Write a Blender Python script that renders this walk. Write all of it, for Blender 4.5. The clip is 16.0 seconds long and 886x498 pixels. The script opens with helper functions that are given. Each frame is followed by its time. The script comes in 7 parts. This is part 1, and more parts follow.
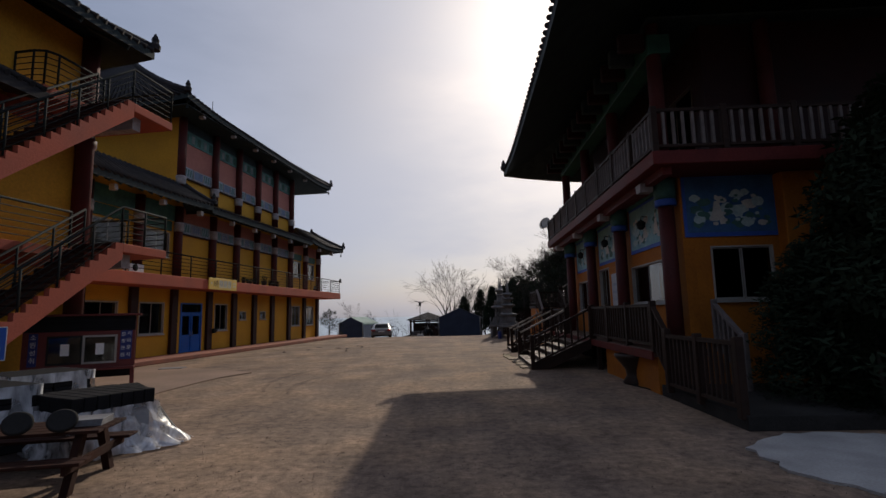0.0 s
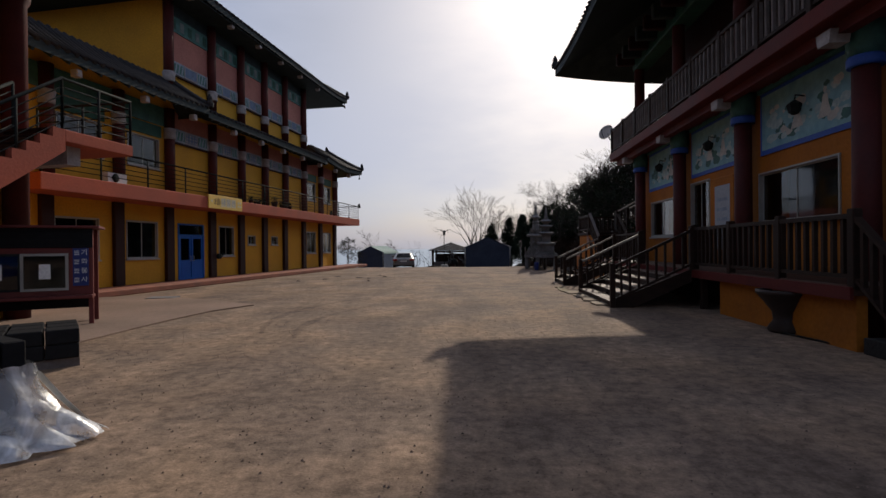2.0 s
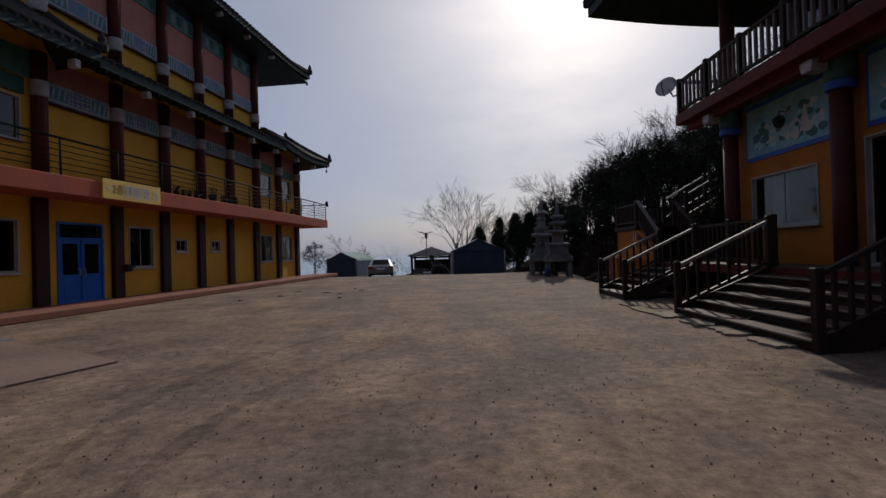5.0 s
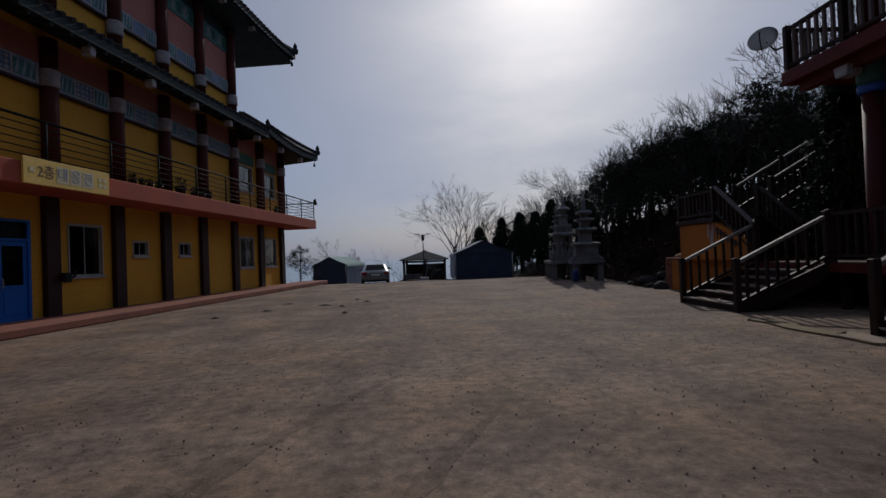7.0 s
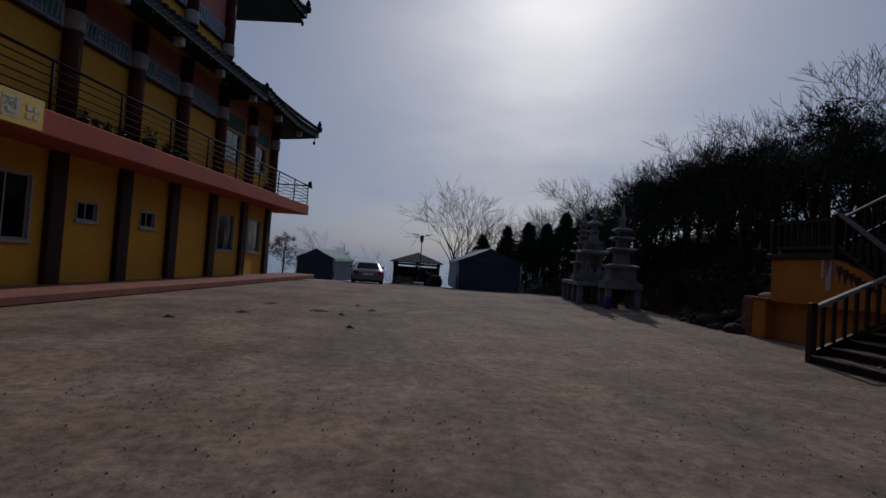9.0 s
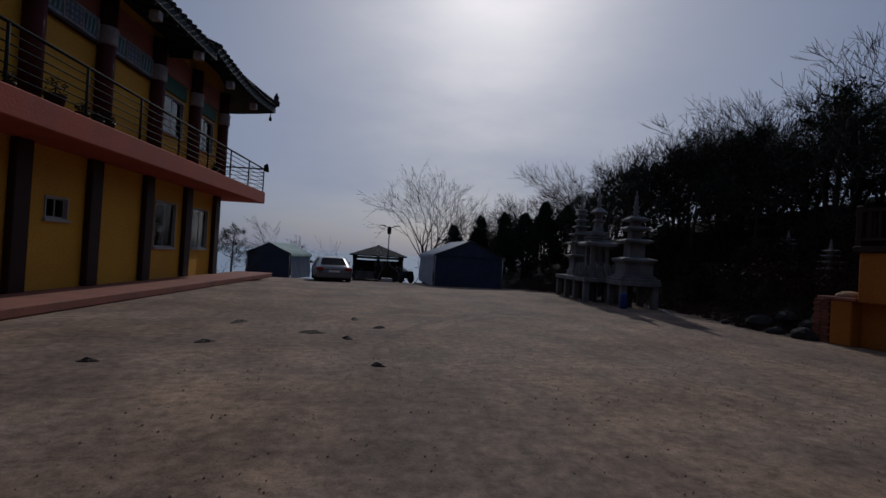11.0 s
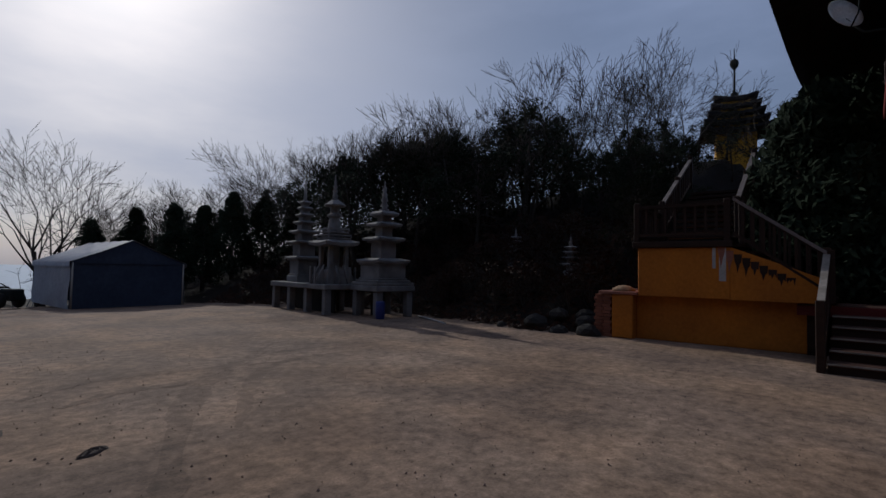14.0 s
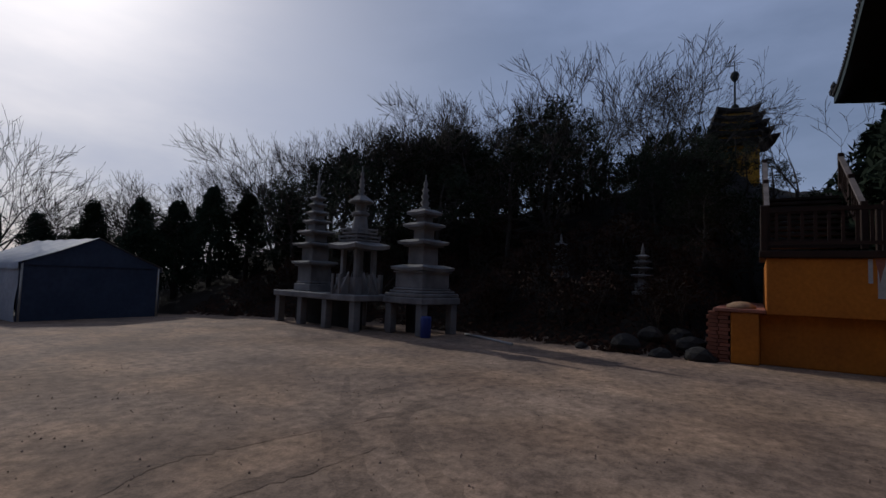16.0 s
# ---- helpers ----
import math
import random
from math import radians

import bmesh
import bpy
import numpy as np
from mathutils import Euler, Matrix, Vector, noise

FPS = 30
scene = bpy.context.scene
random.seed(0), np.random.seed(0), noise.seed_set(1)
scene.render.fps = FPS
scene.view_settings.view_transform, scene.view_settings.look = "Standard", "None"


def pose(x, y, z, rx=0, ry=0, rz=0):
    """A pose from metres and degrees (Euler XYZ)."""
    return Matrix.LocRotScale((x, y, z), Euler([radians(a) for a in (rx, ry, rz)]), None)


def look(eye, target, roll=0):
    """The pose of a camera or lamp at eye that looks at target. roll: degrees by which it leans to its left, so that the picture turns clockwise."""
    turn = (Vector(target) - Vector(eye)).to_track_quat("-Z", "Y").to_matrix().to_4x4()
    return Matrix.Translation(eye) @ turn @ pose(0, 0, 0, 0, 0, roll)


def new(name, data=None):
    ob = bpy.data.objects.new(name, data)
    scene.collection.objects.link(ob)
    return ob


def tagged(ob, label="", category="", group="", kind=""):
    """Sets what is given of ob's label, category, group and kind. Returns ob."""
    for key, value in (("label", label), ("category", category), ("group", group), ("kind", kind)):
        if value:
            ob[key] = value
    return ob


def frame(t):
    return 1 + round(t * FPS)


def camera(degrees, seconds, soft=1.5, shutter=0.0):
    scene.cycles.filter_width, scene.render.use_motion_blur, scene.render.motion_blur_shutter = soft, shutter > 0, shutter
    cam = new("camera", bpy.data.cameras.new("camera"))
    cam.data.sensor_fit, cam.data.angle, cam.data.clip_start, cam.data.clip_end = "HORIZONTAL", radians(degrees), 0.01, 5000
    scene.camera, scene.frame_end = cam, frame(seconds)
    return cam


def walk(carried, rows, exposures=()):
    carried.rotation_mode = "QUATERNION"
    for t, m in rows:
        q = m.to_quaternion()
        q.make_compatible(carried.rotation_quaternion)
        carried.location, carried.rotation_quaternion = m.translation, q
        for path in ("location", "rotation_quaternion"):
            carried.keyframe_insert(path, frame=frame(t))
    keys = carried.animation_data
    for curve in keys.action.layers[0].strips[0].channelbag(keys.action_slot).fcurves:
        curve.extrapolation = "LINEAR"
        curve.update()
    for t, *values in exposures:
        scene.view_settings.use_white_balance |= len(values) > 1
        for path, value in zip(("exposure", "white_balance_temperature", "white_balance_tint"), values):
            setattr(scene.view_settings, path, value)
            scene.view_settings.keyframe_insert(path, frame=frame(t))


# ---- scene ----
cam = camera(83.6, 16.0)
METRES, EYE, TILT, LEAN, TURN = 29.0, 1.79, 0.0, 0.0, 0.0
ROWS = [
    (0.0, 0.0, 0.0, 0.0, 0.17, 7.46, 1.32),
    (0.5, -0.0069, 0.0305, -0.0037, 3.12, 2.78, -0.24),
    (1.0, -0.0145, 0.063, -0.0064, 2.48, 1.31, -0.7),
    (1.5, -0.0235, 0.0959, -0.0078, 2.07, 0.31, 0.42),
    (2.0, -0.0313, 0.1297, -0.01, 2.06, -0.23, 0.58),
    (2.5, -0.0369, 0.1663, -0.0113, 2.19, -0.47, 0.47),
    (3.0, -0.0419, 0.2019, -0.0141, 1.67, 0.45, -1.02),
    (3.5, -0.0472, 0.2377, -0.0131, 1.02, 0.47, -0.25),
    (4.0, -0.0533, 0.271, -0.0131, 0.52, 0.42, 0.9),
    (6.5, -0.1034, 0.4312, -0.0158, -3.43, 0.6, 1.96),
    (7.0, -0.1152, 0.4597, -0.0161, -3.52, 0.91, 2.26),
    (7.5, -0.125, 0.4896, -0.0162, -3.75, 1.43, 1.67),
    (8.0, -0.1313, 0.5185, -0.0157, -4.04, 1.27, 0.11),
    (8.5, -0.1405, 0.5476, -0.016, -4.63, 1.45, -2.97),
    (11.0, -0.196, 0.684, -0.0134, -12.13, 0.84, -3.28),
    (11.5, -0.2038, 0.7115, -0.0138, -24.45, 1.59, -2.42),
    (12.0, -0.2114, 0.7387, -0.0136, -35.6, 1.49, -1.35),
    (12.5, -0.2149, 0.7664, -0.0136, -42.06, 1.51, -0.63),
    (13.0, -0.2151, 0.7954, -0.0126, -46.58, 1.4, -0.11),
    (13.5, -0.2151, 0.8237, -0.0127, -49.9, 1.49, 0.15),
    (14.0, -0.2135, 0.8525, -0.0128, -51.86, 2.42, -1.06),
    (14.5, -0.2122, 0.8828, -0.0131, -53.4, 3.26, -1.99),
    (15.0, -0.2115, 0.9114, -0.0146, -55.11, 3.29, -2.24),
    (15.5, -0.2093, 0.9408, -0.0143, -56.57, 3.45, -3.24),
    (16.0, -0.2059, 0.9707, -0.0149, -57.57, 3.65, -1.93),
]
walk(cam, [(t, pose(0, 0, EYE, TILT, LEAN, TURN) @ pose(METRES * x, METRES * y, METRES * z, 90 + pitch, roll, yaw)) for t, x, y, z, yaw, pitch, roll in ROWS],
     [(0.0, -0.26, 7000, 12), (0.5, -0.1, 7000, 12), (1.5, -0.05, 7000, 12), (3.0, -0.4, 6650, 11), (4.0, -0.5, 6550, 11), (8.0, -1.05, 5950, 10), (11.0, -1.22, 5850, 11), (13.0, -0.9, 6000, 11), (16.0, -0.66, 6100, 12)])

# ---- light ----
SUN_AZ, SUN_EL = 16.6, 31.0          # degrees to the right of +y, degrees up
world = bpy.data.worlds.new("sky")
scene.world = world
world.use_nodes = True
wn, wl = world.node_tree.nodes, world.node_tree.links
sky = wn.new("ShaderNodeTexSky")
sky.sky_type, sky.sun_disc = "NISHITA", False
sky.sun_elevation, sky.sun_rotation = radians(SUN_EL), radians(SUN_AZ)
sky.air_density, sky.dust_density, sky.ozone_density = 1.0, 2.6, 3.0
coord = wn.new("ShaderNodeTexCoord")
squash = wn.new("ShaderNodeMapping")
squash.inputs["Scale"].default_value = (1.0, 1.0, 3.2)
haze = wn.new("ShaderNodeTexNoise")
haze.inputs["Scale"].default_value, haze.inputs["Detail"].default_value, haze.inputs["Roughness"].default_value = 1.7, 6, 0.55
ramp = wn.new("ShaderNodeMapRange")
ramp.inputs["From Min"].default_value, ramp.inputs["From Max"].default_value = 0.36, 0.7
ramp.inputs["To Min"].default_value, ramp.inputs["To Max"].default_value = 0.4, 0.85
veil = wn.new("ShaderNodeMix")
veil.data_type = "RGBA"
wl.new(coord.outputs["Generated"], squash.inputs["Vector"])
wl.new(squash.outputs["Vector"], haze.inputs["Vector"])
wl.new(haze.outputs["Fac"], ramp.inputs["Value"])
wl.new(ramp.outputs["Result"], veil.inputs["Factor"])
wl.new(sky.outputs["Color"], veil.inputs["A"])
# thin haze: milky and bright round the sun, bluer away from it, dimmer on the far side of the sky
toward, wide, tight, dim = wn.new("ShaderNodeVectorMath"), wn.new("ShaderNodeMapRange"), wn.new("ShaderNodeMath"), wn.new("ShaderNodeMapRange")
toward.operation = "DOT_PRODUCT"
toward.inputs[1].default_value = (math.sin(radians(SUN_AZ)) * math.cos(radians(SUN_EL)), math.cos(radians(SUN_AZ)) * math.cos(radians(SUN_EL)), math.sin(radians(SUN_EL)))
wl.new(coord.outputs["Generated"], toward.inputs[0])
ragged = wn.new("ShaderNodeMath")
ragged.operation, ragged.inputs[1].default_value = "MULTIPLY_ADD", 0.11
wl.new(haze.outputs["Fac"], ragged.inputs[0])
torn = wn.new("ShaderNodeMath")
torn.operation, torn.inputs[1].default_value = "SUBTRACT", 0.055
wl.new(toward.outputs["Value"], ragged.inputs[2])
wl.new(ragged.outputs[0], torn.inputs[0])
wide.interpolation_type = dim.interpolation_type = "SMOOTHSTEP"
wide.inputs["From Min"].default_value, wide.inputs["From Max"].default_value = 0.68, 0.98
dim.inputs["From Min"].default_value, dim.inputs["From Max"].default_value = -0.85, -0.2
dim.inputs["To Min"].default_value, dim.inputs["To Max"].default_value = 0.38, 1.0
tight.operation, tight.inputs[1].default_value, tight.use_clamp = "POWER", 55.0, True
for q in (wide, dim):
    wl.new(torn.outputs[0], q.inputs["Value"])
floor_, milk, glow, far_side = wn.new("ShaderNodeMath"), wn.new("ShaderNodeMix"), wn.new("ShaderNodeMix"), wn.new("ShaderNodeVectorMath")
floor_.operation, floor_.inputs[1].default_value = "MAXIMUM", 0.0
wl.new(torn.outputs[0], floor_.inputs[0])
wl.new(floor_.outputs[0], tight.inputs[0])
milk.data_type = glow.data_type = "RGBA"
milk.inputs["A"].default_value, milk.inputs["B"].default_value = (5.7, 6.9, 9.9, 1), (7.9, 8.5, 10.4, 1)
wl.new(wide.outputs["Result"], milk.inputs["Factor"])
glow.inputs["B"].default_value = (14.5, 14.8, 15.6, 1)
wl.new(tight.outputs[0], glow.inputs["Factor"])
wl.new(milk.outputs["Result"], glow.inputs["A"])
wl.new(glow.outputs["Result"], veil.inputs["B"])
far_side.operation = "SCALE"
wl.new(veil.outputs["Result"], far_side.inputs[0])
wl.new(dim.outputs["Result"], far_side.inputs["Scale"])
wl.new(far_side.outputs["Vector"], wn["Background"].inputs["Color"])
wn["Background"].inputs["Strength"].default_value = 0.077
sun_data = bpy.data.lights.new("sun", "SUN")
sun_data.energy, sun_data.angle, sun_data.color = 3.0, radians(0.6), (1.0, 0.93, 0.82)
sun = new("sun", sun_data)
sun_way = Vector((math.sin(radians(SUN_AZ)) * math.cos(radians(SUN_EL)), math.cos(radians(SUN_AZ)) * math.cos(radians(SUN_EL)), math.sin(radians(SUN_EL))))
sun.matrix_world = look(sun_way * 60, (0, 0, 0))


# ---- materials ----
def mat(name, base, dark=None, rough=0.7, metal=0.0, scale=6.0, fine=60.0, bump=0.15, spread=0.5, spec=0.4, stretch=(1, 1, 1), pieces=0.0, coat=0.0):
    """A surface with blotches, grain and relief: base and dark mix by a broad noise, the grain shifts the value."""
    dark = dark or tuple(0.6 * c for c in base)
    m = bpy.data.materials.new(name)
    m.use_nodes = True
    n, l = m.node_tree.nodes, m.node_tree.links
    out = n["Principled BSDF"]
    out.inputs["Metallic"].default_value, out.inputs["Specular IOR Level"].default_value = metal, spec
    out.inputs["Coat Weight"].default_value = coat
    tc, mp = n.new("ShaderNodeTexCoord"), n.new("ShaderNodeMapping")
    mp.inputs["Scale"].default_value = stretch
    l.new(tc.outputs["Object"], mp.inputs["Vector"])
    broad, grain = n.new("ShaderNodeTexNoise"), n.new("ShaderNodeTexNoise")
    broad.inputs["Scale"].default_value, broad.inputs["Detail"].default_value = scale * 0.2, 5
    grain.inputs["Scale"].default_value, grain.inputs["Detail"].default_value = fine * 0.4, 4
    for t in (broad, grain):
        l.new(mp.outputs["Vector"], t.inputs["Vector"])
    r = n.new("ShaderNodeMapRange")
    r.inputs["From Min"].default_value, r.inputs["From Max"].default_value = 0.5 - spread * 0.45, 0.5 + spread * 0.45
    l.new(broad.outputs["Fac"], r.inputs["Value"])
    mix = n.new("ShaderNodeMix")
    mix.data_type = "RGBA"
    mix.inputs["A"].default_value, mix.inputs["B"].default_value = (*dark, 1), (*base, 1)
    l.new(r.outputs["Result"], mix.inputs["Factor"])
    hsv = n.new("ShaderNodeHueSaturation")
    val = n.new("ShaderNodeMapRange")
    val.inputs["To Min"].default_value, val.inputs["To Max"].default_value = 0.72, 1.28
    l.new(grain.outputs["Fac"], val.inputs["Value"])
    l.new(mix.outputs["Result"], hsv.inputs["Color"])
    if pieces:
        info, add = n.new("ShaderNodeObjectInfo"), n.new("ShaderNodeMath")
        add.operation = "MULTIPLY_ADD"
        add.inputs[1].default_value = pieces
        l.new(info.outputs["Random"], add.inputs[0])
        l.new(val.outputs["Result"], add.inputs[2])
        sub = n.new("ShaderNodeMath")
        sub.operation = "SUBTRACT"
        sub.inputs[1].default_value = pieces / 2
        l.new(add.outputs[0], sub.inputs[0])
        l.new(sub.outputs[0], hsv.inputs["Value"])
    else:
        l.new(val.outputs["Result"], hsv.inputs["Value"])
    l.new(hsv.outputs["Color"], out.inputs["Base Color"])
    rr = n.new("ShaderNodeMapRange")
    rr.inputs["To Min"].default_value, rr.inputs["To Max"].default_value = max(0.03, rough - 0.12), min(1.0, rough + 0.12)
    l.new(broad.outputs["Fac"], rr.inputs["Value"])
    l.new(rr.outputs["Result"], out.inputs["Roughness"])
    if bump:
        b = n.new("ShaderNodeBump")
        b.inputs["Strength"].default_value, b.inputs["Distance"].default_value = bump, 0.02
        l.new(grain.outputs["Fac"], b.inputs["Height"])
        l.new(b.outputs["Normal"], out.inputs["Normal"])
    return m


def ground_mat(name, base, dark):
    """Packed sandy dirt: tyre-worn pale sand, darker damp patches, stones and curving wheel tracks."""
    m = mat(name, base, dark, 0.95, scale=2.6, fine=110, bump=0.32, spread=0.34, spec=0.15)
    n, l = m.node_tree.nodes, m.node_tree.links
    out = n["Principled BSDF"]
    hsv = out.inputs["Base Color"].links[0].from_node
    tc = next(q for q in n if q.type == "TEX_COORD")
    # wheel tracks: noise drawn out along two curved ways
    bend = n.new("ShaderNodeTexNoise")
    bend.inputs["Scale"].default_value, bend.inputs["Detail"].default_value = 0.14, 3
    l.new(tc.outputs["Object"], bend.inputs["Vector"])
    warp = n.new("ShaderNodeVectorMath")
    warp.operation = "MULTIPLY_ADD"
    warp.inputs[1].default_value = (2.5, 2.5, 0.0)
    l.new(bend.outputs["Color"], warp.inputs[0])
    l.new(tc.outputs["Object"], warp.inputs[2])
    tracks = []
    for turn, thin in ((12, 2.3), (68, 1.7)):
        mp2, streak, cut = n.new("ShaderNodeMapping"), n.new("ShaderNodeTexNoise"), n.new("ShaderNodeMapRange")
        mp2.inputs["Rotation"].default_value = (0, 0, radians(turn))
        mp2.inputs["Scale"].default_value = (thin, 0.1, 1)
        l.new(warp.outputs["Vector"], mp2.inputs["Vector"])
        streak.inputs["Scale"].default_value, streak.inputs["Detail"].default_value, streak.inputs["Roughness"].default_value = 1.0, 5, 0.6
        l.new(mp2.outputs["Vector"], streak.inputs["Vector"])
        cut.inputs["From Min"].default_value, cut.inputs["From Max"].default_value = 0.3, 0.62
        cut.inputs["To Min"].default_value, cut.inputs["To Max"].default_value = 0.9, 1.05
        l.new(streak.outputs["Fac"], cut.inputs["Value"])
        tracks.append(cut)
    track = n.new("ShaderNodeMath")
    track.operation = "MULTIPLY"
    l.new(tracks[0].outputs["Result"], track.inputs[0])
    l.new(tracks[1].outputs["Result"], track.inputs[1])
    stones = n.new("ShaderNodeTexVoronoi")
    stones.inputs["Scale"].default_value = 26.0
    l.new(tc.outputs["Object"], stones.inputs["Vector"])
    dots = n.new("ShaderNodeMapRange")
    dots.inputs["From Min"].default_value, dots.inputs["From Max"].default_value = 0.1, 0.3
    dots.inputs["To Min"].default_value = 0.82
    l.new(stones.outputs["Distance"], dots.inputs["Value"])
    mid = n.new("ShaderNodeTexNoise")
    mid.inputs["Scale"].default_value, mid.inputs["Detail"].default_value, mid.inputs["Roughness"].default_value = 1.1, 12, 0.72
    l.new(tc.outputs["Object"], mid.inputs["Vector"])
    midr = n.new("ShaderNodeMapRange")
    midr.inputs["From Min"].default_value, midr.inputs["From Max"].default_value = 0.34, 0.66
    midr.inputs["To Min"].default_value, midr.inputs["To Max"].default_value = 0.72, 1.26
    l.new(mid.outputs["Fac"], midr.inputs["Value"])
    a, b = n.new("ShaderNodeMath"), n.new("ShaderNodeMath")
    a.operation = b.operation = "MULTIPLY"
    l.new(track.outputs[0], a.inputs[0])
    l.new(dots.outputs["Result"], a.inputs[1])
    l.new(a.outputs[0], b.inputs[0])
    l.new(midr.outputs["Result"], b.inputs[1])
    grit = n.new("ShaderNodeTexNoise")
    grit.inputs["Scale"].default_value, grit.inputs["Detail"].default_value, grit.inputs["Roughness"].default_value = 7.0, 10, 0.74
    l.new(tc.outputs["Object"], grit.inputs["Vector"])
    gritr, c = n.new("ShaderNodeMapRange"), n.new("ShaderNodeMath")
    gritr.inputs["From Min"].default_value, gritr.inputs["From Max"].default_value = 0.36, 0.64
    gritr.inputs["To Min"].default_value, gritr.inputs["To Max"].default_value = 0.6, 1.4
    l.new(grit.outputs["Fac"], gritr.inputs["Value"])
    c.operation = "MULTIPLY"
    l.new(b.outputs[0], c.inputs[0])
    l.new(gritr.outputs["Result"], c.inputs[1])
    mul = n.new("ShaderNodeMix")
    mul.data_type, mul.blend_type = "RGBA", "MULTIPLY"
    mul.inputs["Factor"].default_value = 1.0
    tone, warm, tint = n.new("ShaderNodeTexNoise"), n.new("ShaderNodeMapRange"), n.new("ShaderNodeMix")
    tone.inputs["Scale"].default_value, tone.inputs["Detail"].default_value = 0.55, 6
    l.new(tc.outputs["Object"], tone.inputs["Vector"])
    warm.inputs["From Min"].default_value, warm.inputs["From Max"].default_value = 0.42, 0.62
    l.new(tone.outputs["Fac"], warm.inputs["Value"])
    tint.data_type, tint.blend_type = "RGBA", "MULTIPLY"
    tint.inputs["B"].default_value = (1.08, 1.02, 0.93, 1)
    l.new(warm.outputs["Result"], tint.inputs["Factor"])
    l.new(hsv.outputs["Color"], tint.inputs["A"])
    l.new(tint.outputs["Result"], mul.inputs["A"])
    l.new(c.outputs[0], mul.inputs["B"])
    l.new(mul.outputs["Result"], out.inputs["Base Color"])
    return m


def glass_mat(name, tint, rough=0.04):
    m = bpy.data.materials.new(name)
    m.use_nodes = True
    p = m.node_tree.nodes["Principled BSDF"]
    p.inputs["Base Color"].default_value = (*tint, 1)
    p.inputs["Transmission Weight"].default_value, p.inputs["Roughness"].default_value, p.inputs["IOR"].default_value = 1.0, rough, 1.45
    return m


def film_mat():
    """Crumpled clear wrapping film: milky creases, clear between them."""
    m = mat("stretch_film", (0.72, 0.73, 0.76), (0.5, 0.52, 0.56), 0.28, scale=14, fine=30, bump=0.5, spec=0.5)
    n, l = m.node_tree.nodes, m.node_tree.links
    tc, mp, crease, cut = n.new("ShaderNodeTexCoord"), n.new("ShaderNodeMapping"), n.new("ShaderNodeTexNoise"), n.new("ShaderNodeMapRange")
    mp.inputs["Scale"].default_value = (3.0, 3.0, 0.8)
    crease.inputs["Scale"].default_value, crease.inputs["Detail"].default_value, crease.inputs["Distortion"].default_value = 2.2, 6, 0.8
    cut.inputs["From Min"].default_value, cut.inputs["From Max"].default_value = 0.38, 0.66
    cut.inputs["To Min"].default_value, cut.inputs["To Max"].default_value = 0.3, 0.95
    l.new(tc.outputs["Object"], mp.inputs["Vector"])
    l.new(mp.outputs["Vector"], crease.inputs["Vector"])
    l.new(crease.outputs["Fac"], cut.inputs["Value"])
    l.new(cut.outputs["Result"], n["Principled BSDF"].inputs["Alpha"])
    return m


SAND = ground_mat("packed_sand", (0.25, 0.18, 0.134), (0.145, 0.103, 0.08))
RUT = ground_mat("damp_rutted_sand", (0.19, 0.136, 0.102), (0.115, 0.082, 0.064))
APRON = mat("dusty_concrete_apron", (0.265, 0.187, 0.146), (0.165, 0.116, 0.092), 0.95, scale=2.2, fine=40, bump=0.4, spec=0.15)
DAMP = mat("damp_dirt", (0.085, 0.062, 0.05), (0.05, 0.037, 0.03), 0.95, scale=10, fine=60, bump=0.6)
YELLOW = mat("ochre_wall_paint", (0.6, 0.31, 0.03), (0.47, 0.235, 0.024), 0.75, scale=4, fine=40, bump=0.12, spec=0.22)
ORANGE = mat("orange_wall_paint", (0.44, 0.15, 0.016), (0.27, 0.088, 0.012), 0.8, scale=5, fine=40, bump=0.2, spread=0.6, spec=0.22)
PINK = mat("faded_red_plaster", (0.44, 0.18, 0.145), (0.34, 0.135, 0.11), 0.8, scale=5, fine=40, spec=0.22)
RED = mat("red_pillar_paint", (0.088, 0.016, 0.014), (0.05, 0.01, 0.0095), 0.65, scale=8, fine=50, bump=0.1, spec=0.22)
SLABRED = mat("weathered_red_concrete", (0.42, 0.10, 0.06), (0.27, 0.07, 0.048), 0.85, scale=5, fine=50, bump=0.25, spread=0.6, spec=0.22)
PLINTH = mat("terracotta_plinth", (0.32, 0.12, 0.08), (0.18, 0.085, 0.065), 0.9, scale=7, fine=60, bump=0.35, spread=0.6, spec=0.22)
TEAL = mat("teal_dancheong_paint", (0.07, 0.19, 0.17), (0.03, 0.09, 0.09), 0.6, scale=14, fine=30, spec=0.22)
GREEN = mat("green_dancheong_paint", (0.025, 0.10, 0.07), (0.012, 0.05, 0.04), 0.6, scale=16, fine=30, spec=0.22)
BLUEPALE = mat("pale_blue_carved_panel", (0.30, 0.35, 0.41), (0.16, 0.2, 0.26), 0.7, scale=22, fine=40, spec=0.22)
BLUEDEEP = mat("deep_blue_paint", (0.10, 0.16, 0.27), (0.05, 0.09, 0.17), 0.6, scale=20, fine=40)
CARVED = mat("pale_carved_stone_cap", (0.40, 0.38, 0.38), (0.22, 0.19, 0.19), 0.8, scale=24, fine=60, bump=0.4)
EAVE = mat("dark_eave_timber", (0.035, 0.05, 0.052), (0.018, 0.026, 0.03), 0.75, scale=12, fine=50, spec=0.12)
EAVEPALE = mat("grey_green_rafter_end", (0.20, 0.235, 0.235), (0.10, 0.125, 0.13), 0.7, scale=20, fine=50, spec=0.22)
TILE = mat("dark_clay_roof_tile", (0.04, 0.038, 0.04), (0.022, 0.021, 0.023), 0.9, scale=10, fine=50, bump=0.3, pieces=0.3, spec=0.15)
